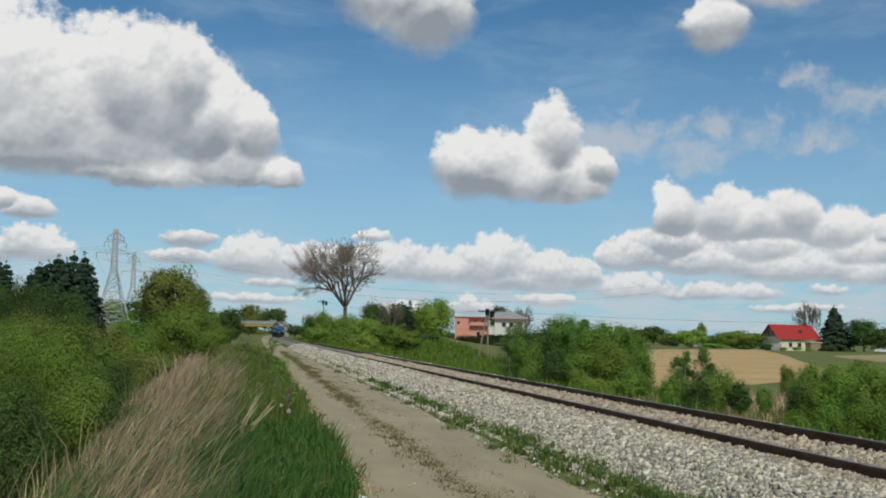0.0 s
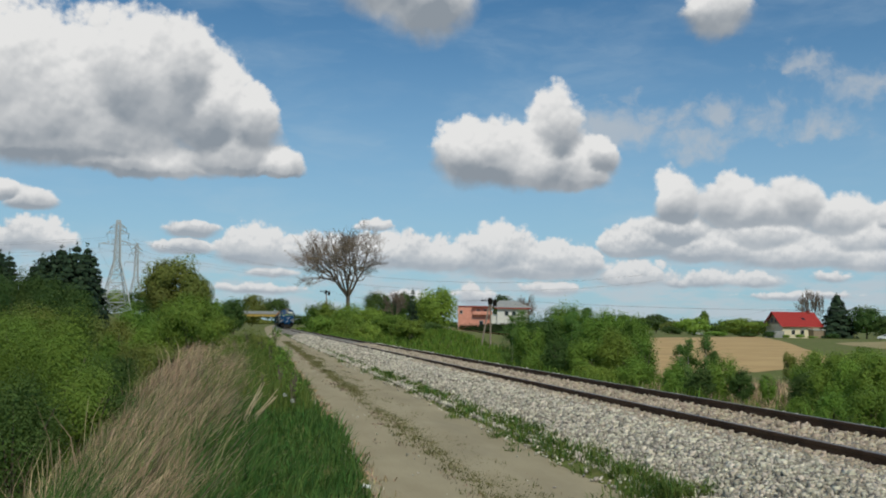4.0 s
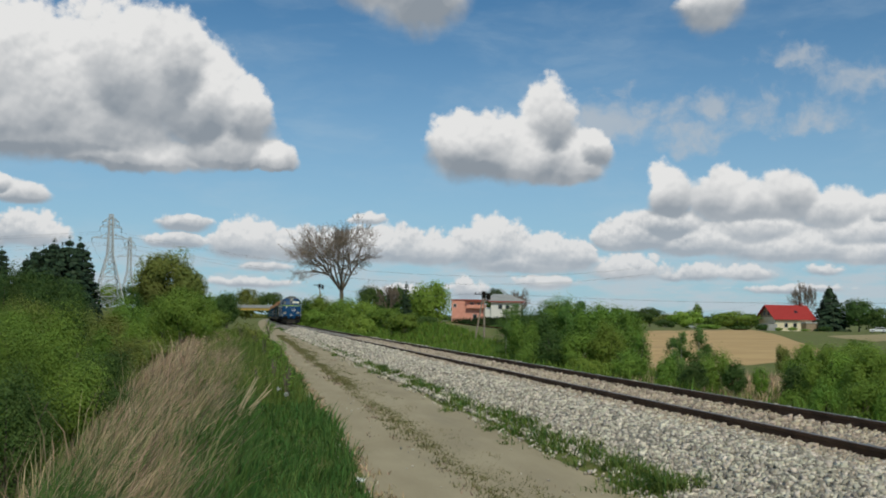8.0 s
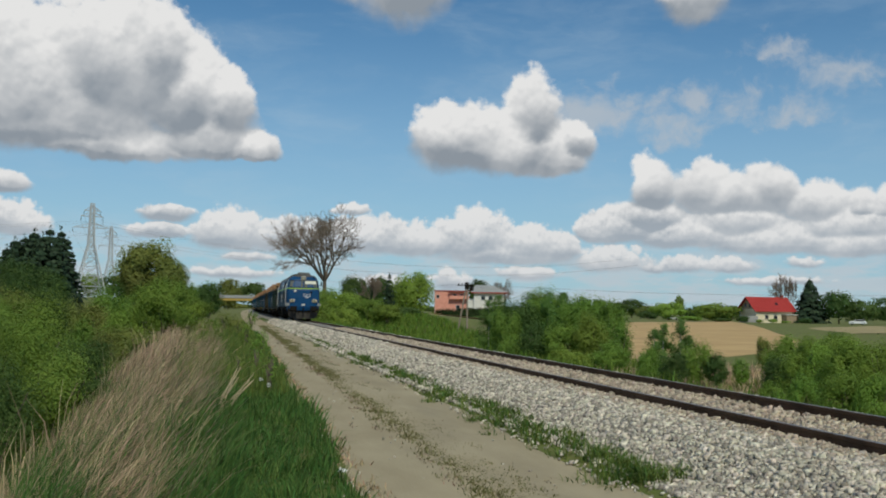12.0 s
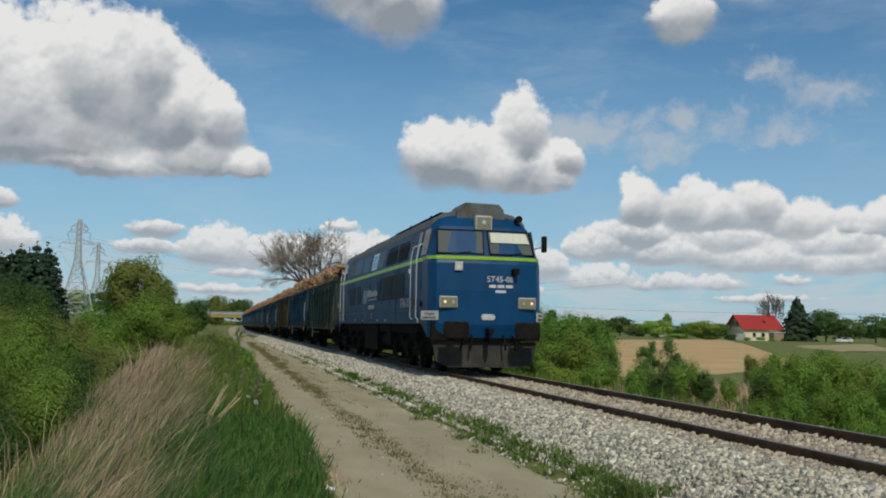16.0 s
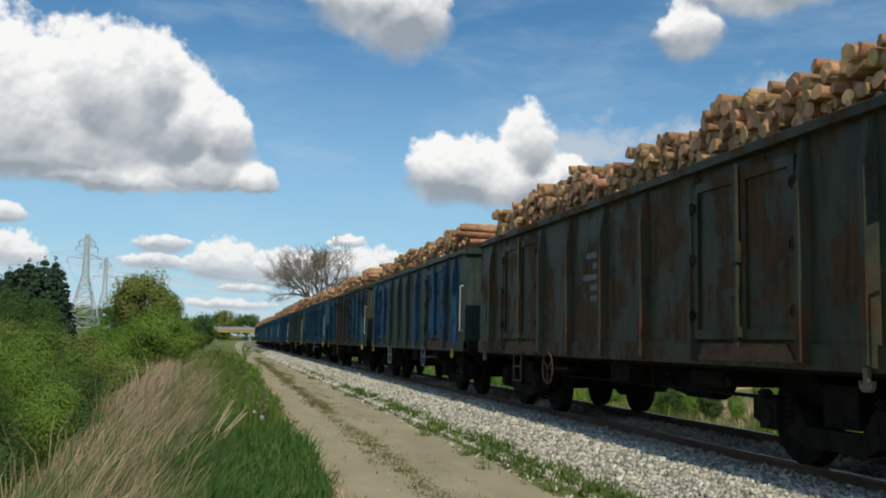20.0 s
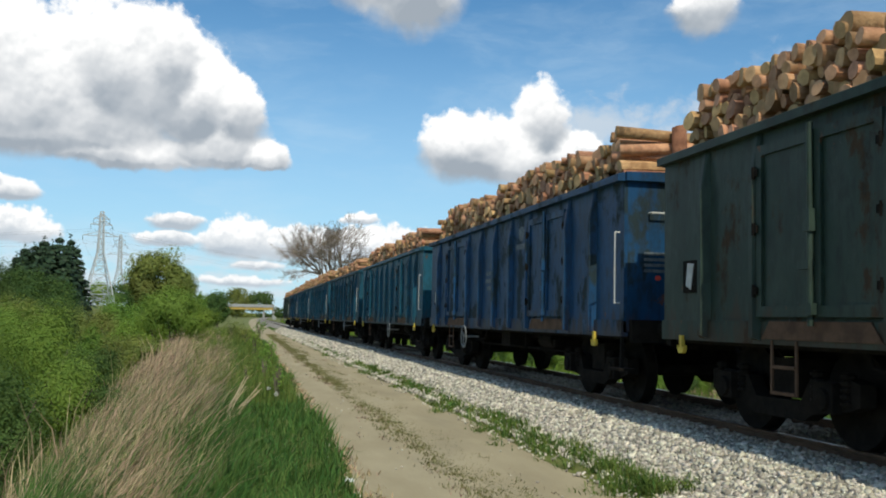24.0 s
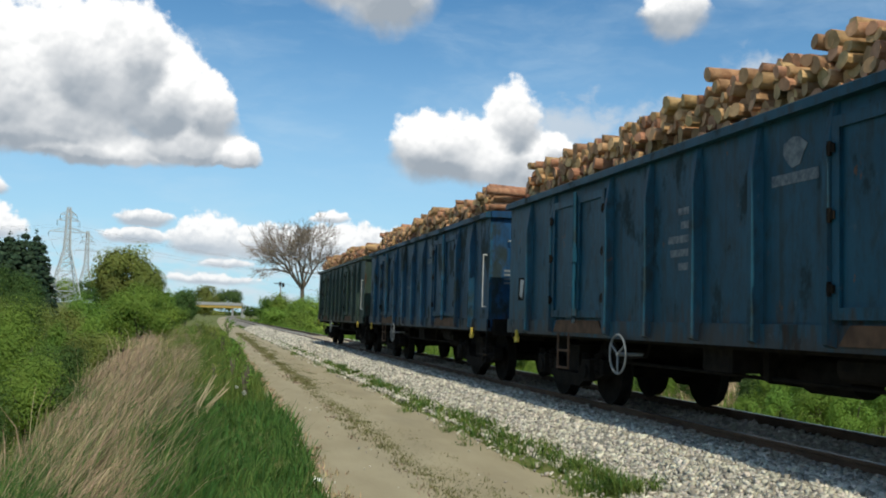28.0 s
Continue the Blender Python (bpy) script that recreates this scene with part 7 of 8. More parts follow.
def white_house(x, y, turn):
    z = float(lie(x, y))
    h = thing("house", "white house with a shallow grey roof", "house", "houses", pose(x, y, z, 0, 0, turn))
    part("wall", Geo().box(-4.2, 4.2, 0, 9, -0.3, 7.4), PLASTERGREY, h)
    part("roof", Geo().prism([(-5.0, 7.3), (5.2, 7.3), (5.2, 7.6), (1.0, 9.3), (-3.6, 9.4), (-5.0, 8.2)], "y", -0.7, 9.7), SHEETGREY, h, "pale grey sheet roof", bevel=0.05)
    part("fascia", Geo().box(-5.0, 5.25, -0.78, -0.7, 7.1, 7.45), BRICKRED, h)
    part("annex", Geo().box(-6.8, -4.2, 1, 8, -0.3, 5.6), PLASTERGREY, h)
    for wx, wz, ww, wh in ((-1.6, 5.2, 1.2, 1.3), (0.4, 5.2, 1.2, 1.3), (2.6, 2.2, 1.2, 1.3)):
        window(h, wx, 0, wz, ww, wh)
    return h


def red_house(x, y, turn):
    """Gabled: the ridge runs along x, the timber gable looks to -x."""
    z = float(lie(x, y))
    h = thing("house", "cream house with a steep bright red roof and a timber gable", "house", "houses", pose(x, y, z, 0, 0, turn))
    L, D, E, R = 13.0, 8.0, 3.9, 7.5
    part("wall", Geo().box(0, L, 0, D, -0.4, E), PLASTERWHITE, h)
    part("gable", Geo().prism([(0, E), (D, E), (D / 2, R - 0.1)], "x", 0.0, 0.25), TIMBER, h, "grey timber gable")
    part("gable", Geo().prism([(0, E), (D, E), (D / 2, R - 0.1)], "x", L - 0.25, L), TIMBER, h)
    for s, y0, y1 in ((0, -0.8, D / 2), (1, D + 0.8, D / 2)):
        n = 0.14
        g = Geo()
        zz = E - 0.6
        g.add([(-0.9, y0, zz), (L + 0.6, y0, zz), (L + 0.6, y1, R), (-0.9, y1, R), (-0.9, y0, zz - n), (L + 0.6, y0, zz - n), (L + 0.6, y1, R - n), (-0.9, y1, R - n)],
              [(0, 1, 2, 3), (7, 6, 5, 4), (0, 4, 5, 1), (1, 5, 6, 2), (2, 6, 7, 3), (3, 7, 4, 0)])
        roof = part("roof", g, TILERED, h, "bright red tiled roof slope")
        for k in range(14):
            f = (k + 0.5) / 14
            yy, z2 = y0 + (y1 - y0) * f, zz + (R - zz) * f
            part("tile_course", Geo().box(-0.92, L + 0.62, yy - 0.03, yy + 0.03, z2, z2 + 0.06), TILERED, roof)
    part("roof_window", Geo().add([(7.6, 1.2, 5.22), (8.6, 1.2, 5.22), (8.6, 1.9, 5.82), (7.6, 1.9, 5.82)], [(0, 1, 2, 3)]), GLASS, h)
    part("chimney", Geo().box(11.1, 11.9, 3.4, 4.2, 5.5, 8.0).box(11.0, 12.0, 3.3, 4.3, 8.0, 8.15), BRICKRED, h)
    for wy, wz in ((2.6, 4.4), (4.6, 4.4)):
        part("gable_window", Geo().box(-0.06, 0.02, wy, wy + 0.9, wz, wz + 1.2), GLASS, h)
    window(h, 6.6, 0, 1.0, 1.3, 1.3)
    window(h, 3.6, 0, 1.0, 1.2, 1.3)
    po = part("porch", Geo().box(8.8, 12.2, -2.2, 0, -0.3, 2.3), TIMBER, h, "timber porch")
    part("porch_roof", Geo().box(8.5, 12.6, -2.5, 0.1, 2.3, 2.5), PLASTERGREY, po)
    an = part("annex", Geo().box(12.5, 16.4, -1.0, 5.0, -0.3, 2.5), PLASTERWHITE, h, "low cream annex")
    part("annex_roof", Geo().prism([(-1.3, 2.4), (5.4, 2.4), (5.4, 3.4), (2.0, 3.5)], "x", 12.4, 18.6), TILERED, an)
    part("annex_door", Geo().box(14.9, 16.0, -1.06, -0.98, 0, 2.0), BRICKRED, an)
    part("shed", Geo().box(-3.6, -0.2, -1.2, 3.0, -0.3, 1.9), CONCRETE, h, "low grey outbuilding", bevel=0.04)
    return h


def car(x, y, turn, label):
    z = float(lie(x, y))
    c = thing("car", label, "car", "parked cars", pose(x, y, z, 0, 0, turn))
    part("body", Geo().prism([(-2.1, 0.35), (2.1, 0.35), (2.15, 0.75), (1.9, 0.9), (1.1, 0.98), (0.55, 1.42), (-1.3, 1.45), (-1.95, 0.98), (-2.15, 0.8)], "y", -0.85, 0.85), CARWHITE, c, bevel=0.06)
    for s in (-1, 1):
        part("side_window", Geo().prism([(0.92, 0.98), (0.5, 1.36), (-1.2, 1.38), (-1.7, 0.98)], "y", s * 0.845, s * 0.86), GLASS, c)
        for wx in (-1.3, 1.35):
            w = part("wheel", Geo().tube((wx, s * 0.68, 0.32), (wx, s * 0.88, 0.32), 0.32, 0.32, 16), BLACKIRON, c)
            part("rim", Geo().tube((wx, s * 0.86, 0.32), (wx, s * 0.89, 0.32), 0.2, 0.19, 12), LENS, w)
    part("windscreen", Geo().add([(1.09, -0.7, 0.99), (1.09, 0.7, 0.99), (0.58, 0.66, 1.41), (0.58, -0.66, 1.41)], [(0, 1, 2, 3)]), GLASS, c)
    return c


def bridge(y, x0, x1, under):
    b = thing("road_bridge", "low road bridge with an ochre girder and grey parapet", "bridge")
    part("girder", Geo().box(x0, x1, y, y + 9, under, under + 1.5), BRIDGEYELLOW, b, "ochre painted girder")
    part("deck", Geo().box(x0 - 1, x1 + 1, y - 0.6, y + 9.6, under + 1.5, under + 2.1), CONCRETE, b)
    for yy in (y - 0.5, y + 9.4):
        part("parapet", Geo().box(x0 - 1, x1 + 1, yy - 0.06, yy + 0.06, under + 2.1, under + 3.4), CONCRETE, b, "grey parapet screen")
    x = x0 - 1
    while x <= x1 + 1:
        part("post", Geo().box(x - 0.06, x + 0.06, y - 0.65, y - 0.56, under + 2.1, under + 3.5), GALV, b)
        x += 2.4
    for x in (x0 + 1.5, x1 - 5.5):
        part("pier", Geo().box(x - 0.6, x + 0.6, y + 1, y + 8, -3, under), CONCRETE, b, bevel=0.1)
    for x in (x0 - 1.2, x1 + 1.2):
        part("abutment", Geo().box(x - 1.2, x + 1.2, y - 1, y + 10, -3, under + 1.5), CONCRETE, b)
    return b


def pylon(x, y, high, spread, label):
    z = float(lie(x, y))
    p = thing("pylon", label, "pylon", "power pylons", pose(x, y, z, 0, 0, 18))
    t = (0.00030 if y < 400 else 0.00020) * math.hypot(x, y)
    waist = 0.56 * high
    def half(zz):
        return spread / 2 + (0.9 - spread / 2) * min(1, zz / waist) if zz < waist else 0.9 - 0.45 * (zz - waist) / (high - waist)
    cut = [0, 0.12, 0.23, 0.33, 0.42, 0.5, 0.56, 0.62, 0.68, 0.74, 0.8, 0.86, 0.92, 1.0]
    lv = [c * high for c in cut]
    for sx in (-1, 1):
        for sy in (-1, 1):
            part("leg", Geo().pipe([(sx * half(a), sy * half(a), a) for a in lv], t * 2.1, 4), GALV, p)
    for k, (a, b) in enumerate(zip(lv, lv[1:])):
        ha, hb = half(a), half(b)
        for s in (-1, 1):
            for e0, e1 in (((-ha, s * ha, a), (hb, s * hb, b)), ((ha, s * ha, a), (-hb, s * hb, b)), ((s * ha, -ha, a), (s * hb, hb, b)), ((s * ha, ha, a), (s * hb, -hb, b)), ((-hb, s * hb, b), (hb, s * hb, b)), ((s * hb, -hb, b), (s * hb, hb, b))):
                part("brace", Geo().tube(e0, e1, t, t, 4), GALV, p)
    tips = []
    for zz, reach in ((0.74 * high, 5.4), (0.86 * high, 3.2), (0.92 * high, 2.4)):
        for s in (-1, 1):
            h = half(zz)
            g = Geo()
            tip = (s * reach, 0, zz)
            for q in (-1, 1):
                g.tube((s * h, q * h, zz), tip, t * 1.2, t * 1.2, 4).tube((s * h, q * h, zz + 1.3), tip, t, t, 4)
            for i in range(1, 4):
                f = i / 4
                g.tube((s * (h + (reach - h) * f), 0, zz), (s * (h + (reach - h) * (f - 0.12)), 0, zz + 1.3 * (1 - f)), t * 0.8, t * 0.8, 4)
            arm = part("crossarm", g, GALV, p)
            ins = Geo()
            for i in range(8):
                ins.tube((tip[0], 0, zz - 0.15 - 0.16 * i), (tip[0], 0, zz - 0.22 - 0.16 * i), 0.16, 0.10, 8)
            part("insulator", ins, BLACKIRON, arm)
            tips.append(Vector((tip[0], 0, zz - 1.45)))
    m = pose(x, y, z, 0, 0, 18)
    return p, [m @ v for v in tips]


def span(name, a, b, sag, r, label):
    """A hanging wire between two points."""
    a, b = Vector(a), Vector(b)
    pts = [a.lerp(b, k / 24) - Vector((0, 0, sag * 4 * (k / 24) * (1 - k / 24))) for k in range(25)]
    return tagged(part(name, Geo().pipe(pts, r, 4), WIRE), label, "wire", "overhead wires")


def double_pole(x, y, high, lean, label):
    z = float(lie(x, y))
    p = thing("utility_pole", label, "pole", "utility poles", pose(x, y, z))
    part("pole", Geo().tube((0, 0, -0.3), (0, 0, high), 0.13, 0.09, 10), POLEWOOD, p)
    part("stay", Geo().tube((lean, 0.2, -0.3), (-0.12, 0, high - 0.2), 0.12, 0.09, 10), POLEWOOD, p, "leaning stay pole")
    part("crossbar", Geo().box(-1.3, 0.7, -0.06, 0.06, high - 0.28, high - 0.16), BLACKIRON, p)
    part("switch_box", Geo().box(-0.32, 0.12, -0.25, 0.25, high - 0.7, high + 0.15), BLACKIRON, p, bevel=0.03)
    part("switch_box", Geo().box(0.3, 0.75, -0.25, 0.25, high - 0.9, high - 0.1), BLACKIRON, p, bevel=0.03)
    for k in (-1.15, -0.7, 0.6):
        part("insulator", Geo().tube((k, 0, high - 0.16), (k, 0, high + 0.08), 0.05, 0.04, 8), GLASS, p)
    return Vector((x, y, z + high))


patch("ploughed_field", ((20, 60), (66, 100), (158, 284), (75, 195)), FIELD, "bare tan ploughed field")
patch("dry_strip", ((34, 160), (72, 196), (92, 318), (36, 186)), STUBBLE, "strip of dry yellowish meadow")
patch("sandy_path", ((45, 250), (63, 222), (48, 155), (42, 166)), FIELD, "bare sandy strip before the houses", 0.25)
patch("field_track", ((98, 138), (112, 142), (150, 200), (112, 172)), STUBBLE, "pale track along the field")
pink_house(56.7, 245, -13)
white_house(71.5, 262, -15)
red_house(149.7, 255, 5)
car(154, 318, -35, "white van parked at the far edge of the field")
car(165, 230, 150, "white car parked on the field track")
tagged(bulk("hedge", *crown((0, 0, 1.3), 10.5, 0.9, 2.0, 14000, 0.24, 900), HEDGE), "clipped dark green garden hedge", "hedge").matrix_basis = pose(60, 238, float(lie(60, 238)), 0, 0, -13)
bridge(640, -14, 24, 5.6)
_, far_tips = pylon(-40.6, 310, 28.6, 8.6, "galvanised lattice power pylon")
_, far_tips2 = pylon(-54, 480, 36, 9.0, "more distant lattice power pylon")
for a, b in zip(far_tips, far_tips2):
    span("power_line", a, b, 5.0, 0.022, "thin power line between two pylons")
for k, a in enumerate(far_tips[:4]):
    span("power_line", a, Vector((165 + k, 372 + 8 * k, a.z - 2)), 8.0, 0.022, "thin power line over the fields")
    span("power_line", a, Vector((-230 - k, 250 + 8 * k, a.z)), 6.0, 0.022, "thin power line over the bushes")
p1 = double_pole(29.9, 120, 6.1, -1.2, "weathered double wooden pole with dark switch boxes")
p2 = double_pole(15.1, 200, 9.0, 1.0, "weathered double wooden pole behind the bank")
span("phone_wire", p1, p2, 1.2, 0.015, "thin wire between two wooden poles")
span("phone_wire", p1, (95, 60, 5.5), 1.5, 0.015, "thin wire over the bushes")
span("phone_wire", p1 + Vector((0, 0, -0.25)), (150, 262, 7.5), 2.5, 0.015, "thin wire to the house")


# ---- grass, stones and small things along the road ----
def scatter(n, u0, u1, y0, y1, seed, shift=None, near=1.4):
    """Roots between two lines along the road, thicker towards the near end."""
    rg = np.random.default_rng(seed)
    y = y0 + (y1 - y0) * rg.random(n) ** near
    u = rg.uniform(u0, u1, n)
    return u + (np.minimum(bend(y), 20) if shift is None else shift(y)), y


x, y = scatter(60000, -1.3, 1.25, 3.5, 60, 1, road_shift, 1.9)
edge = 1.12 + 0.10 * np.sin(y * 0.55) + 0.06 * np.sin(y * 1.73 + 1) + 0.05 * np.sin(y * 5.1)
keep = (x - road_shift(y)) < edge
x, y = x[keep], y[keep]
blades("verge_grass", x, y, 0.20, 0.007 + 0.0007 * y, 0.75, GRASS, "lush green grass on the road verge", 0.12, 11, tuft=0.75)


def bank_roots(n, a, b, y0, y1, seed, near):
    """Roots on the bank between a metres beyond its edge and the line u = b."""
    rg = np.random.default_rng(seed)
    y = y0 + (y1 - y0) * rg.random(n) ** near
    k = rg.random(n)
    u = (crest(y) - a) * (1 - k) + (b + 0.006 * np.minimum(y, 60)) * k
    return u + np.minimum(bend(y), 20), y


x, y = scatter(9000, -5.0, 1.05, -9, 4, 61, road_shift, 1.0)
blades("near_grass", x, y, 0.22, 0.007, 0.5, GRASS, "green grass of the bank beside the road", 0.1, 62)
DEADWEED = leafy("dead_weeds", (0.25, 0.185, 0.13), (0.36, 0.275, 0.195), 0.3, 0.6)
STRIPWEED = leafy("trodden_weeds", (0.14, 0.145, 0.05), (0.21, 0.195, 0.085), 0.2, 0.35)
GREENWEED = leafy("green_weeds", (0.11, 0.165, 0.03), (0.17, 0.22, 0.05), 0.3, 0.3)
PALESTALK = leafy("bleached_stalks", (0.40, 0.33, 0.20), (0.52, 0.44, 0.28), 0.25, 0.35)
x, y = bank_roots(36000, 1.35, -0.55, 6.0, 70, 2, 1.7)
rg = np.random.default_rng(5)
side = (x - np.minimum(bend(y), 20) - crest(y)) / 1.2
k = (0.8 * wave(x * 2.3, y * 1.1) + 0.4 * np.sin(x * 5 + y * 0.7) + 0.13 * np.clip(y - 10.5, -5, 3) - 0.55 * np.clip(side, -0.3, 3) + rg.normal(0, 0.35, len(x))) > -0.25
x, y = x[k], y[k]
blades("dry_grass", x, y, 0.26 + 0.36 * rg.random(len(x)) ** 1.4, 0.0022 + 0.00030 * y, 0.36, DRYGRASS, "tall bleached dry grass laid over on the bank", 0.62, 12, stiff=0.5, even=0.75, tuft=0.25)
x, y = bank_roots(1100, 1.3, -0.3, 6.5, 30, 42, 1.6)
blades("pale_stalks", x, y, 0.72, 0.0022 + 0.00022 * y, 0.30, DRYGRASS, "long bleached stalks leaning over the bank", 0.85, 43, stiff=0.55, even=0.6)
x, y = bank_roots(15000, 0.9, -0.35, 13, 34, 22, 1.2)
k = wave(x * 3.1, y * 0.9) + 0.8 * np.sin(np.clip((y - 13) / 21, 0, 1) * 3.14) + np.random.default_rng(6).normal(0, 0.3, len(x)) > 0.35
blades("dead_weeds", x[k], y[k], 0.36, 0.003 + 0.0003 * y[k], 0.35, DEADWEED, "brown dead weeds on the bank", 0.55, 23, stiff=0.5, even=0.7, tuft=0.3)
x, y = bank_roots(30000, 1.1, 0.1, 3.5, 62, 3, 1.9)
k = wave(x * 2.7 + 3, y * 1.3) + np.random.default_rng(7).normal(0, 0.4, len(x)) - 0.03 * np.maximum(y - 12, 0) > -0.45
blades("bank_grass", x[k], y[k], 0.33, 0.005 + 0.0005 * y[k], 0.4, GRASS, "long green grass among the dry stalks", 0.5, 13, even=0.5, tuft=0.45)
x, y = bank_roots(16000, -0.5, 1.0, 17, 85, 24, 1.2)
blades("bank_weeds", x, y, 0.42, 0.007 + 0.0005 * y, 0.4, GREENWEED, "tall green weeds along the road", 0.12, 27, tuft=0.5)
x, y = bank_roots(3500, 1.0, -3.4, 36, 75, 51, 1.0)
blades("straw_slope", x, y, 0.30, 0.010 + 0.0005 * y, 0.8, PALESTALK, "trodden pale straw along the edge of the bank", 0.2, 52)
x, y = scatter(30000, -14, -2.2, 7, 95, 4, None, 1.4)
k = (x - np.minimum(bend(y), 20)) < crest(y) - 1.0
x, y = x[k], y[k]
k = wave(x * 1.3 + 5, y * 0.9) + np.random.default_rng(8).normal(0, 0.25, len(x)) > -0.05
blades("slope_grass", x[k], y[k], 0.5, 0.011 + 0.0006 * y[k], 0.5, GRASS, "rank green growth on the slope", 0.2, 14)
blades("slope_weeds", x[~k], y[~k], 0.55, 0.011 + 0.0006 * y[~k], 0.5, LEAFOLIVE, "olive weeds on the slope", 0.2, 31)
x, y = bank_roots(450, 2.2, -1.6, 7, 40, 19, 1.3)
blades("reeds", x, y, 0.95, 0.005 + 0.0004 * y, 0.3, DRYGRASS, "tall dry stalks at the slope", 0.45, 29)
bundle = thing("stalk_bundle", "leaning bundle of thick bleached weed stalks on the verge", "dry stalks", "", pose(-0.06, 14.03, float(lie(-0.06, 14.03)) - 0.02))
rg = np.random.default_rng(12)
for k in range(9):
    a = Vector((rg.uniform(-0.07, 0.09), rg.uniform(-0.08, 0.08), 0))
    e = a + Vector((rg.uniform(0.26, 0.42), rg.uniform(0.0, 0.25), rg.uniform(0.45, 0.70)))
    part("stalk", Geo().tube(a, a.lerp(e, 0.5) + Vector((-0.015, 0, 0.02)), 0.009, 0.008, 5).tube(a.lerp(e, 0.5) + Vector((-0.015, 0, 0.02)), e, 0.008, 0.005, 5), PALESTALK, bundle)
# middle strip of the road and its far edge
def tufts(n, each, u, spread, y0, y1, seed, near=1.4):
    """Roots in small uneven tufts along a line of the road."""
    rg = np.random.default_rng(seed)
    cy = y0 + (y1 - y0) * rg.random(n) ** near
    cu = rg.normal(u, spread, n)
    k = rg.integers(max(2, each // 4), each, n)
    y = np.repeat(cy, k) + rg.normal(0, 0.10, k.sum()) * np.repeat(rg.uniform(0.4, 2.2, n), k)
    w = np.repeat(cu, k) + rg.normal(0, 0.05, k.sum())
    return w + road_shift(y), y


x, y = tufts(3600, 15, 2.34, 0.15, 8, 85, 5, 1.2)
blades("strip_grass", x, y, 0.045, 0.006 + 0.0007 * y, 0.9, STRIPWEED, "short trodden grass between the wheel tracks", 0.0, 15, 0.02 + 0 * x)
x, y = tufts(1200, 16, 2.36, 0.20, 5, 70, 25)
blades("strip_straw", x, y, 0.035, 0.006 + 0.0007 * y, 1.0, DEADWEED, "bits of dry straw and dirt on the road", 0.0, 26, 0.012 + 0 * x)
x, y = tufts(260, 20, 1.22, 0.06, 5, 60, 28)
blades("edge_straw", x, y, 0.06, 0.006 + 0.0007 * y, 0.9, DRYGRASS, "dry tufts at the road's edge", 0.0, 30, 0.012 + 0 * x)
def weed_tufts(n, each, u0, u1, y0, y1, seed, near, size):
    """Roots in round tufts of uneven size between two lines along the road."""
    rg = np.random.default_rng(seed)
    cy = y0 + (y1 - y0) * rg.random(n) ** near
    cu = rg.normal((u0 + u1) / 2, (u1 - u0) / 2.6, n) + 0.12 * np.sin(cy * 1.3) + 0.08 * np.sin(cy * 0.37)
    bare = wave(cu * 3, cy * 0.8) + 0.5 * np.sin(cy * 0.9) + rg.normal(0, 0.35, n) > -0.55
    cy, cu = cy[bare], cu[bare]
    big = rg.uniform(0.35, 1.0, len(cy)) ** 1.5
    k = (each * big).astype(int) + 3
    y = np.repeat(cy, k) + rg.normal(0, 1, k.sum()) * np.repeat(size * big * (1 + 0.012 * cy), k)
    w = np.repeat(cu, k) + rg.normal(0, 1, k.sum()) * np.repeat(size * 0.8 * big, k)
    return w + road_shift(y), y, np.repeat(0.5 + big, k)


x, y, big = weed_tufts(2100, 30, 3.66, 4.30, 8.6, 140, 6, 1.5, 0.10)
half = np.random.default_rng(4).random(len(x)) < 0.3
blades("edge_grass", x[half], y[half], 0.16 * big[half], 0.007 + 0.0007 * y[half], 1.0, GRASS, "tufts of green weeds between road and ballast", 0.0, 16)
blades("edge_weeds", x[~half], y[~half], 0.14 * big[~half], 0.008 + 0.0008 * y[~half], 1.2, GREENWEED, "low olive weeds between road and ballast", 0.0, 36)
x, y = scatter(9000, 3.55, 4.30, 6, 120, 71, road_shift, 1.5)
blades("edge_straw", x, y, 0.06, 0.006 + 0.0006 * y, 1.2, DEADWEED, "dry bits and low brown growth beside the ballast", 0.0, 72)
# beyond the track
x, y = scatter(42000, 8.3, 15.5, 4, 120, 7, None, 1.3)
blades("far_bank_grass", x, y, 0.55, 0.012 + 0.0007 * y, 0.5, GRASSLIGHT, "bright green grass beyond the track", 0.05, 17)
x, y = scatter(26000, 9, 30, 55, 230, 8, None, 1.2)
blades("tall_bank_grass", x, y, 0.9, 0.02 + 0.0009 * y, 0.4, GRASSLIGHT, "tall bright green growth on the far bank", 0.0, 18)
x, y = scatter(14000, 12, 30, 14, 75, 9, None, 1.2)
blades("meadow_grass", x, y, 0.45, 0.02 + 0.0009 * y, 0.5, LEAFOLIVE, "rough meadow grass below the track", 0.0, 20)
x, y = scatter(16000, -50, -8, 15, 150, 10, None, 1.1)
k = wave(x * 0.8, y * 0.5) + np.random.default_rng(9).normal(0, 0.25, len(x)) > 0.0
blades("low_growth", x[k], y[k], 0.9, 0.03 + 0.0009 * y[k], 0.5, LEAFMID, "rank green growth in the low land", 0.0, 21)
blades("low_weeds", x[~k], y[~k], 1.0, 0.03 + 0.0009 * y[~k], 0.5, LEAFOLIVE, "olive brown weeds in the low land", 0.0, 32)
x, y = scatter(4200, 21, 36, 38, 62, 37, None, 1.0)
blades("straw_patch", x, y, 0.7, 0.02 + 0.0006 * y, 0.5, DRYGRASS, "patch of dry straw among the bushes", 0.1, 38)

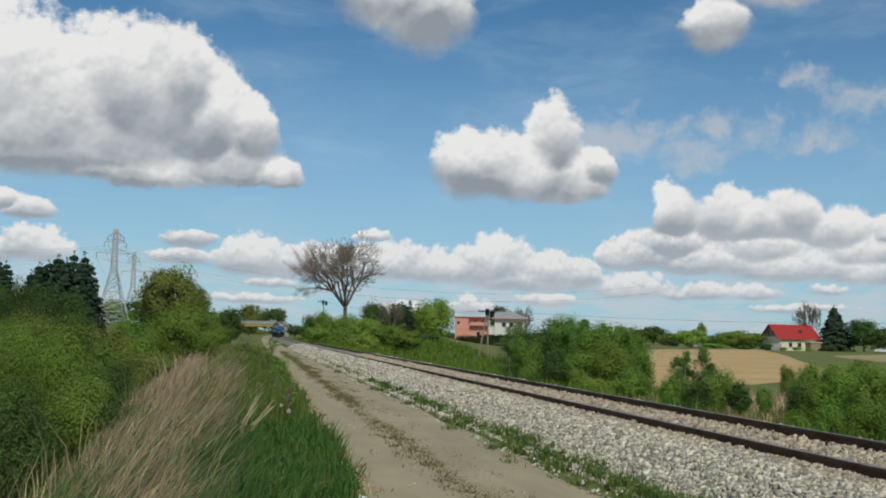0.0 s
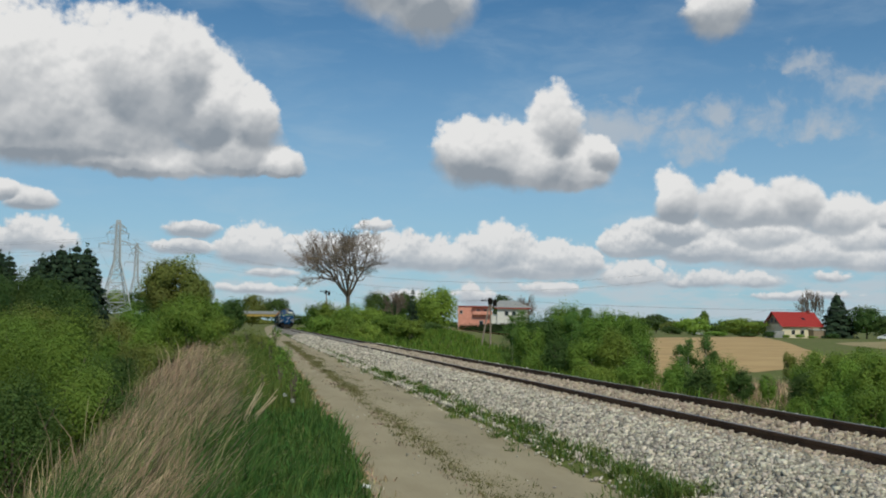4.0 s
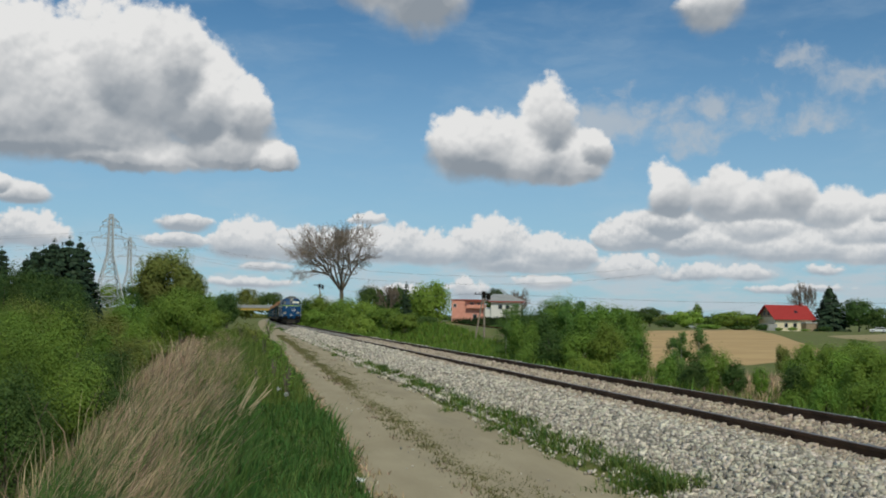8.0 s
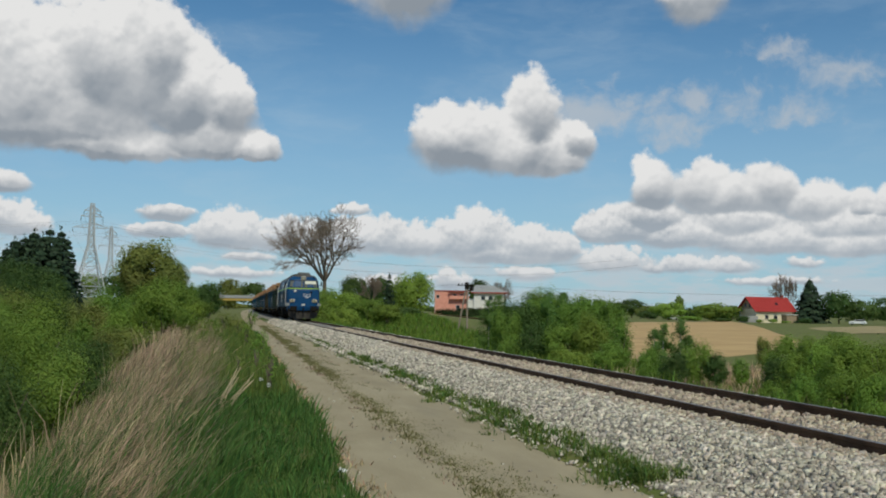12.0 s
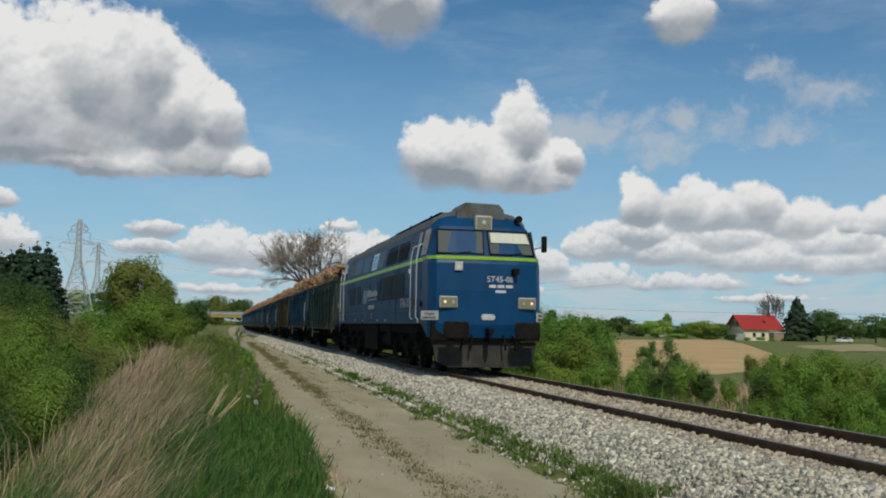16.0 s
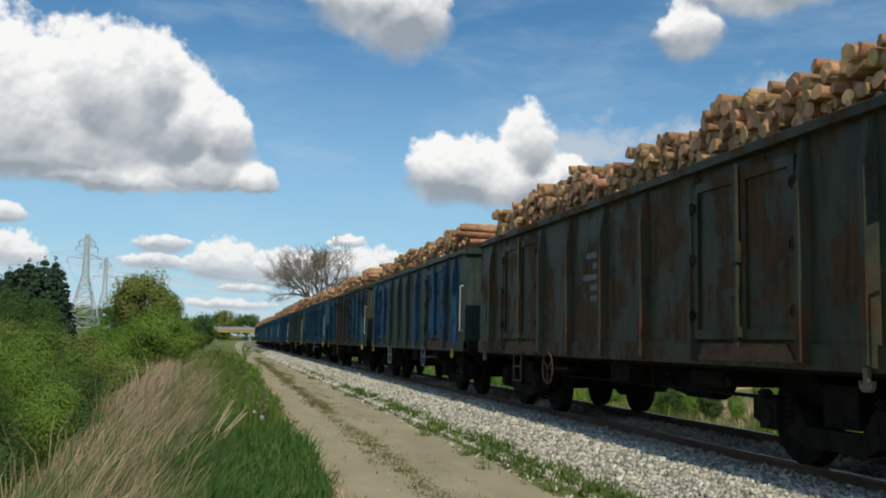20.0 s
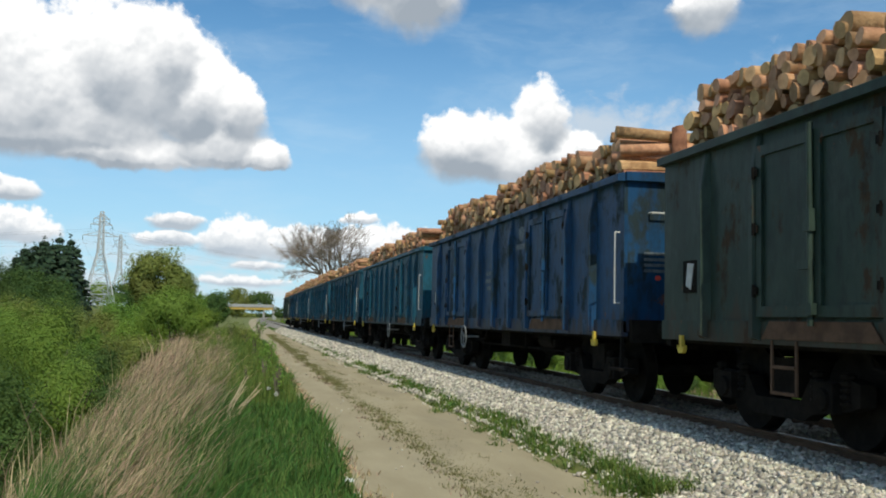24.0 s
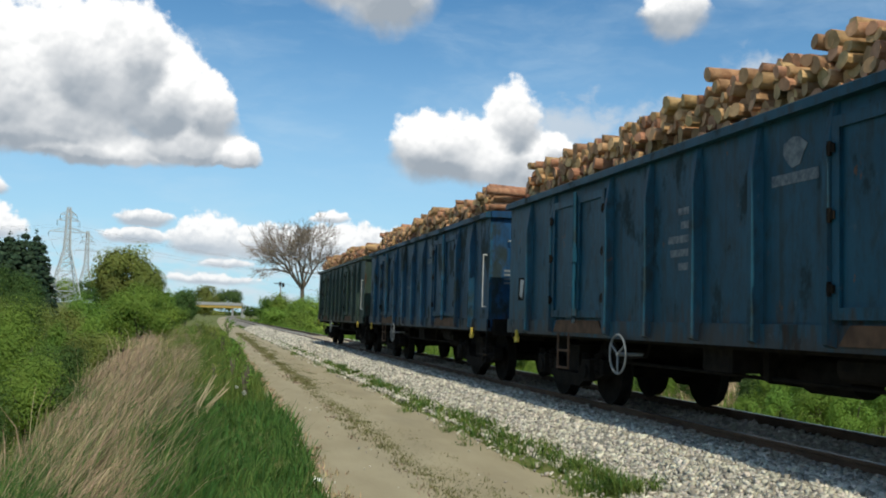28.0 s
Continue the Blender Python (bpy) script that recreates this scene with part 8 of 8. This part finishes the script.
# crushed stone
BLOCK = np.array([(x, y, z) for z in (-0.75, 0.75) for y in (-0.8, 0.8) for x in (-0.8, 0.8)])
BLOCKF = np.array([(0, 2, 3, 1), (4, 5, 7, 6), (0, 1, 5, 4), (2, 6, 7, 3), (0, 4, 6, 2), (1, 3, 7, 5)])


def stones(name, u, y, size, material, label, seed):
    rg = np.random.default_rng(seed)
    n = len(u)
    pu = np.array([-2.75, -2.35, -2.1, -1.62, -1.35, -0.9, -0.72, 0, 0.72, 0.9, 1.35, 1.62, 2.6])
    ph = np.array([0.0, -0.0, 0.04, 0.31, 0.375, 0.385, 0.37, 0.36, 0.37, 0.385, 0.375, 0.28, -0.45])
    z = np.interp(u, pu, ph) + 0.2 * size
    c = np.stack([XC + bend(y) + u, y, z], -1)
    s = size[:, None] * rg.uniform(0.5, 1.4, (n, 3)) * np.array([1, 1, 0.75])
    V = BLOCK[None] * (1 + 0.16 * rg.standard_normal((n, 8, 1)).clip(-2, 2)) + 0.26 * rg.standard_normal((n, 8, 3)).clip(-1.6, 1.6)
    a = rg.uniform(0, 6.283, n)
    t = rg.uniform(-1.6, 1.6, n)
    V = V * s[:, None, :]
    X, Y, Z = V[..., 0], V[..., 1], V[..., 2]
    ca, sa, ct, st = np.cos(a)[:, None], np.sin(a)[:, None], np.cos(t)[:, None], np.sin(t)[:, None]
    X, Z = X * ct + Z * st, -X * st + Z * ct
    X, Y = X * ca - Y * sa, X * sa + Y * ca
    V = np.stack([X, Y, Z], -1) + c[:, None]
    F = BLOCKF[None] + 8 * np.arange(n)[:, None, None]
    return bulk(name, V.reshape(-1, 3), F.reshape(-1, 4), material, None, label, "gravel", "stuff")


def bed_places(n, u0, u1, y0, y1, near, seed):
    rg = np.random.default_rng(seed)
    y = y0 + (y1 - y0) * rg.random(n) ** near
    return rg.uniform(u0, u1, n), y, rg


u, y, rg = bed_places(44000, -2.5, -0.83, 6.0, 34, 1.35, 31)
size = rg.uniform(0.011, 0.029, len(u)) * (1 + 0.014 * y)
near = u + rg.normal(0, 0.12, len(u)) > -1.12
stones("ballast_stones", u[~near], y[~near], size[~near], STONE, "loose pale grey crushed stone", 41)
stones("rail_side_stones", u[near], y[near], size[near], RUSTSTONE, "rust-stained crushed stone beside the rail", 47)
u, y, rg = bed_places(12000, -2.45, -0.83, 33, 110, 1.3, 32)
stones("ballast_stones", u, y, rg.uniform(0.024, 0.044, len(u)) * (1 + 0.008 * y), STONE, "loose pale grey crushed stone farther on", 42)
u, y, rg = bed_places(15000, -0.70, 0.70, 5.0, 60, 1.5, 33)
stones("track_stones", u, y, rg.uniform(0.014, 0.031, len(u)) * (1 + 0.014 * y), RUSTSTONE, "rust-stained stone between the rails", 43)
u, y, rg = bed_places(3000, 0.83, 1.7, 5.0, 60, 1.5, 34)
stones("ballast_stones", u, y, rg.uniform(0.014, 0.031, len(u)) * (1 + 0.014 * y), STONE, "loose crushed stone beyond the rails", 44)
u, y, rg = bed_places(700, -2.85, -2.3, 6.0, 40, 1.4, 35)
stones("stray_stones", u, y, rg.uniform(0.010, 0.024, len(u)), STONE, "stray pebbles at the road's edge", 45)
rg = np.random.default_rng(36)
u = np.where(rg.random(600) < 0.5, rg.normal(-5.25, 0.10, 600), rg.normal(-3.95, 0.3, 600))
stones("road_pebbles", u, 6 + 40 * rg.random(600) ** 1.4, rg.uniform(0.006, 0.016, 600), STONE, "small pebbles on the dirt road", 46)

# sleepers and rail fastenings
SL = Geo().prism([(-0.13, 0.20), (0.13, 0.20), (0.13, 0.335), (0.11, 0.35), (-0.11, 0.35), (-0.13, 0.335)], "x", -1.3, 1.3).mesh("sleeper", SLEEPER)
PL = Geo()
for s in (-0.7535, 0.7535):
    PL.box(s - 0.17, s + 0.17, -0.08, 0.08, 0.318, 0.332)
    for o in (-0.11, 0.11):
        PL.tube((s + o, 0, 0.32), (s + o, 0, 0.375), 0.02, 0.02, 6)
PLM = PL.mesh("fastening", RAIL)
for k in range(200):
    yy = -12 + 0.62 * k
    sl = new("sleeper", SL)
    sl.parent, sl.location = track, (XC + float(bend(yy)), yy, 0)
    if k < 90:
        fa = new("fastening", PLM)
        fa.parent, fa.location = sl, (0, 0, 0.028)

# a scrap of paper and dandelion clocks by the road
PAPER = surface("paper_scrap", (0.7, 0.7, 0.68), (0.78, 0.78, 0.76), 20.0, 0.8, bump=0.3)
g = Geo().add([(-0.07, -0.04, 0.01), (0.05, -0.05, 0.0), (0.08, 0.03, 0.02), (-0.02, 0.05, 0.045), (-0.08, 0.02, 0.02), (-0.07, -0.04, 0.0), (0.05, -0.05, -0.01), (0.08, 0.03, 0.005), (-0.02, 0.05, 0.02), (-0.08, 0.02, 0.0)], [(0, 1, 3), (1, 2, 3), (0, 3, 4), (7, 6, 8), (6, 5, 8), (5, 9, 8)])
tagged(part("paper_scrap", g, PAPER), "crumpled scrap of white paper on the road edge", "litter").matrix_basis = Matrix.LocRotScale((1.13, 9.35, 0.05), None, (0.6, 0.6, 0.6))
CLOCK = leafy("dandelion_clock", (0.6, 0.6, 0.56), (0.7, 0.7, 0.66), 0.3, 0.1)
for i, (dx, dy) in enumerate(((0.62, 17.6), (0.70, 16.4))):
    d = thing("dandelion", "grey dandelion clock on a thin stalk in the grass", "flower", "dandelions", pose(dx, dy, float(lie(dx, dy))))
    part("stalk", Geo().tube((0, 0, 0), (0.02, 0, 0.30), 0.004, 0.003, 5), GRASS, d)
    V, F = leaf_quads(np.array([(0.02, 0, 0.31)]) + 0.03 * (lambda v: v / np.linalg.norm(v, axis=1)[:, None])(RNG.standard_normal((60, 3))), RNG.standard_normal((60, 3)), 0.012, RNG)
    bulk("seed_head", V, F, CLOCK, d)


# ---- movement ----
def roll_rows(y, r):
    """A wheelset's turn, frame by frame: the way of the train over its radius."""
    rows = []
    for k in range(int(28 * FPS) + 1):
        t = k / FPS
        rows.append((t, Matrix.Translation((0, y, r)) @ Matrix.Rotation(-(nose(0) - nose(t)) / r, 4, "X")))
    return rows


def motions():
    times = [0.5 * k for k in range(57)]
    walk(LOCO, [(t, on_track(nose(t) + LM)) for t in times])
    for j, (wg, ld) in enumerate(zip(WAGONS, LOADS)):
        rows = [(t, on_track(nose(t) + FIRST + PITCH * j + MID)) for t in times]
        walk(wg, rows)
        walk(ld, rows)
    for key, sets in WHEELS.items():
        if key == "mesh":
            continue
        y, r = (key[1], 0.55) if isinstance(key, tuple) else (key, 0.46)
        walk(sets[0], roll_rows(y, r))
        act, slot = sets[0].animation_data.action, sets[0].animation_data.action_slot
        for ob in sets[1:]:
            ob.rotation_mode = "QUATERNION"
            ob.animation_data_create()
            ob.animation_data.action = act
            ob.animation_data.action_slot = slot


motions()
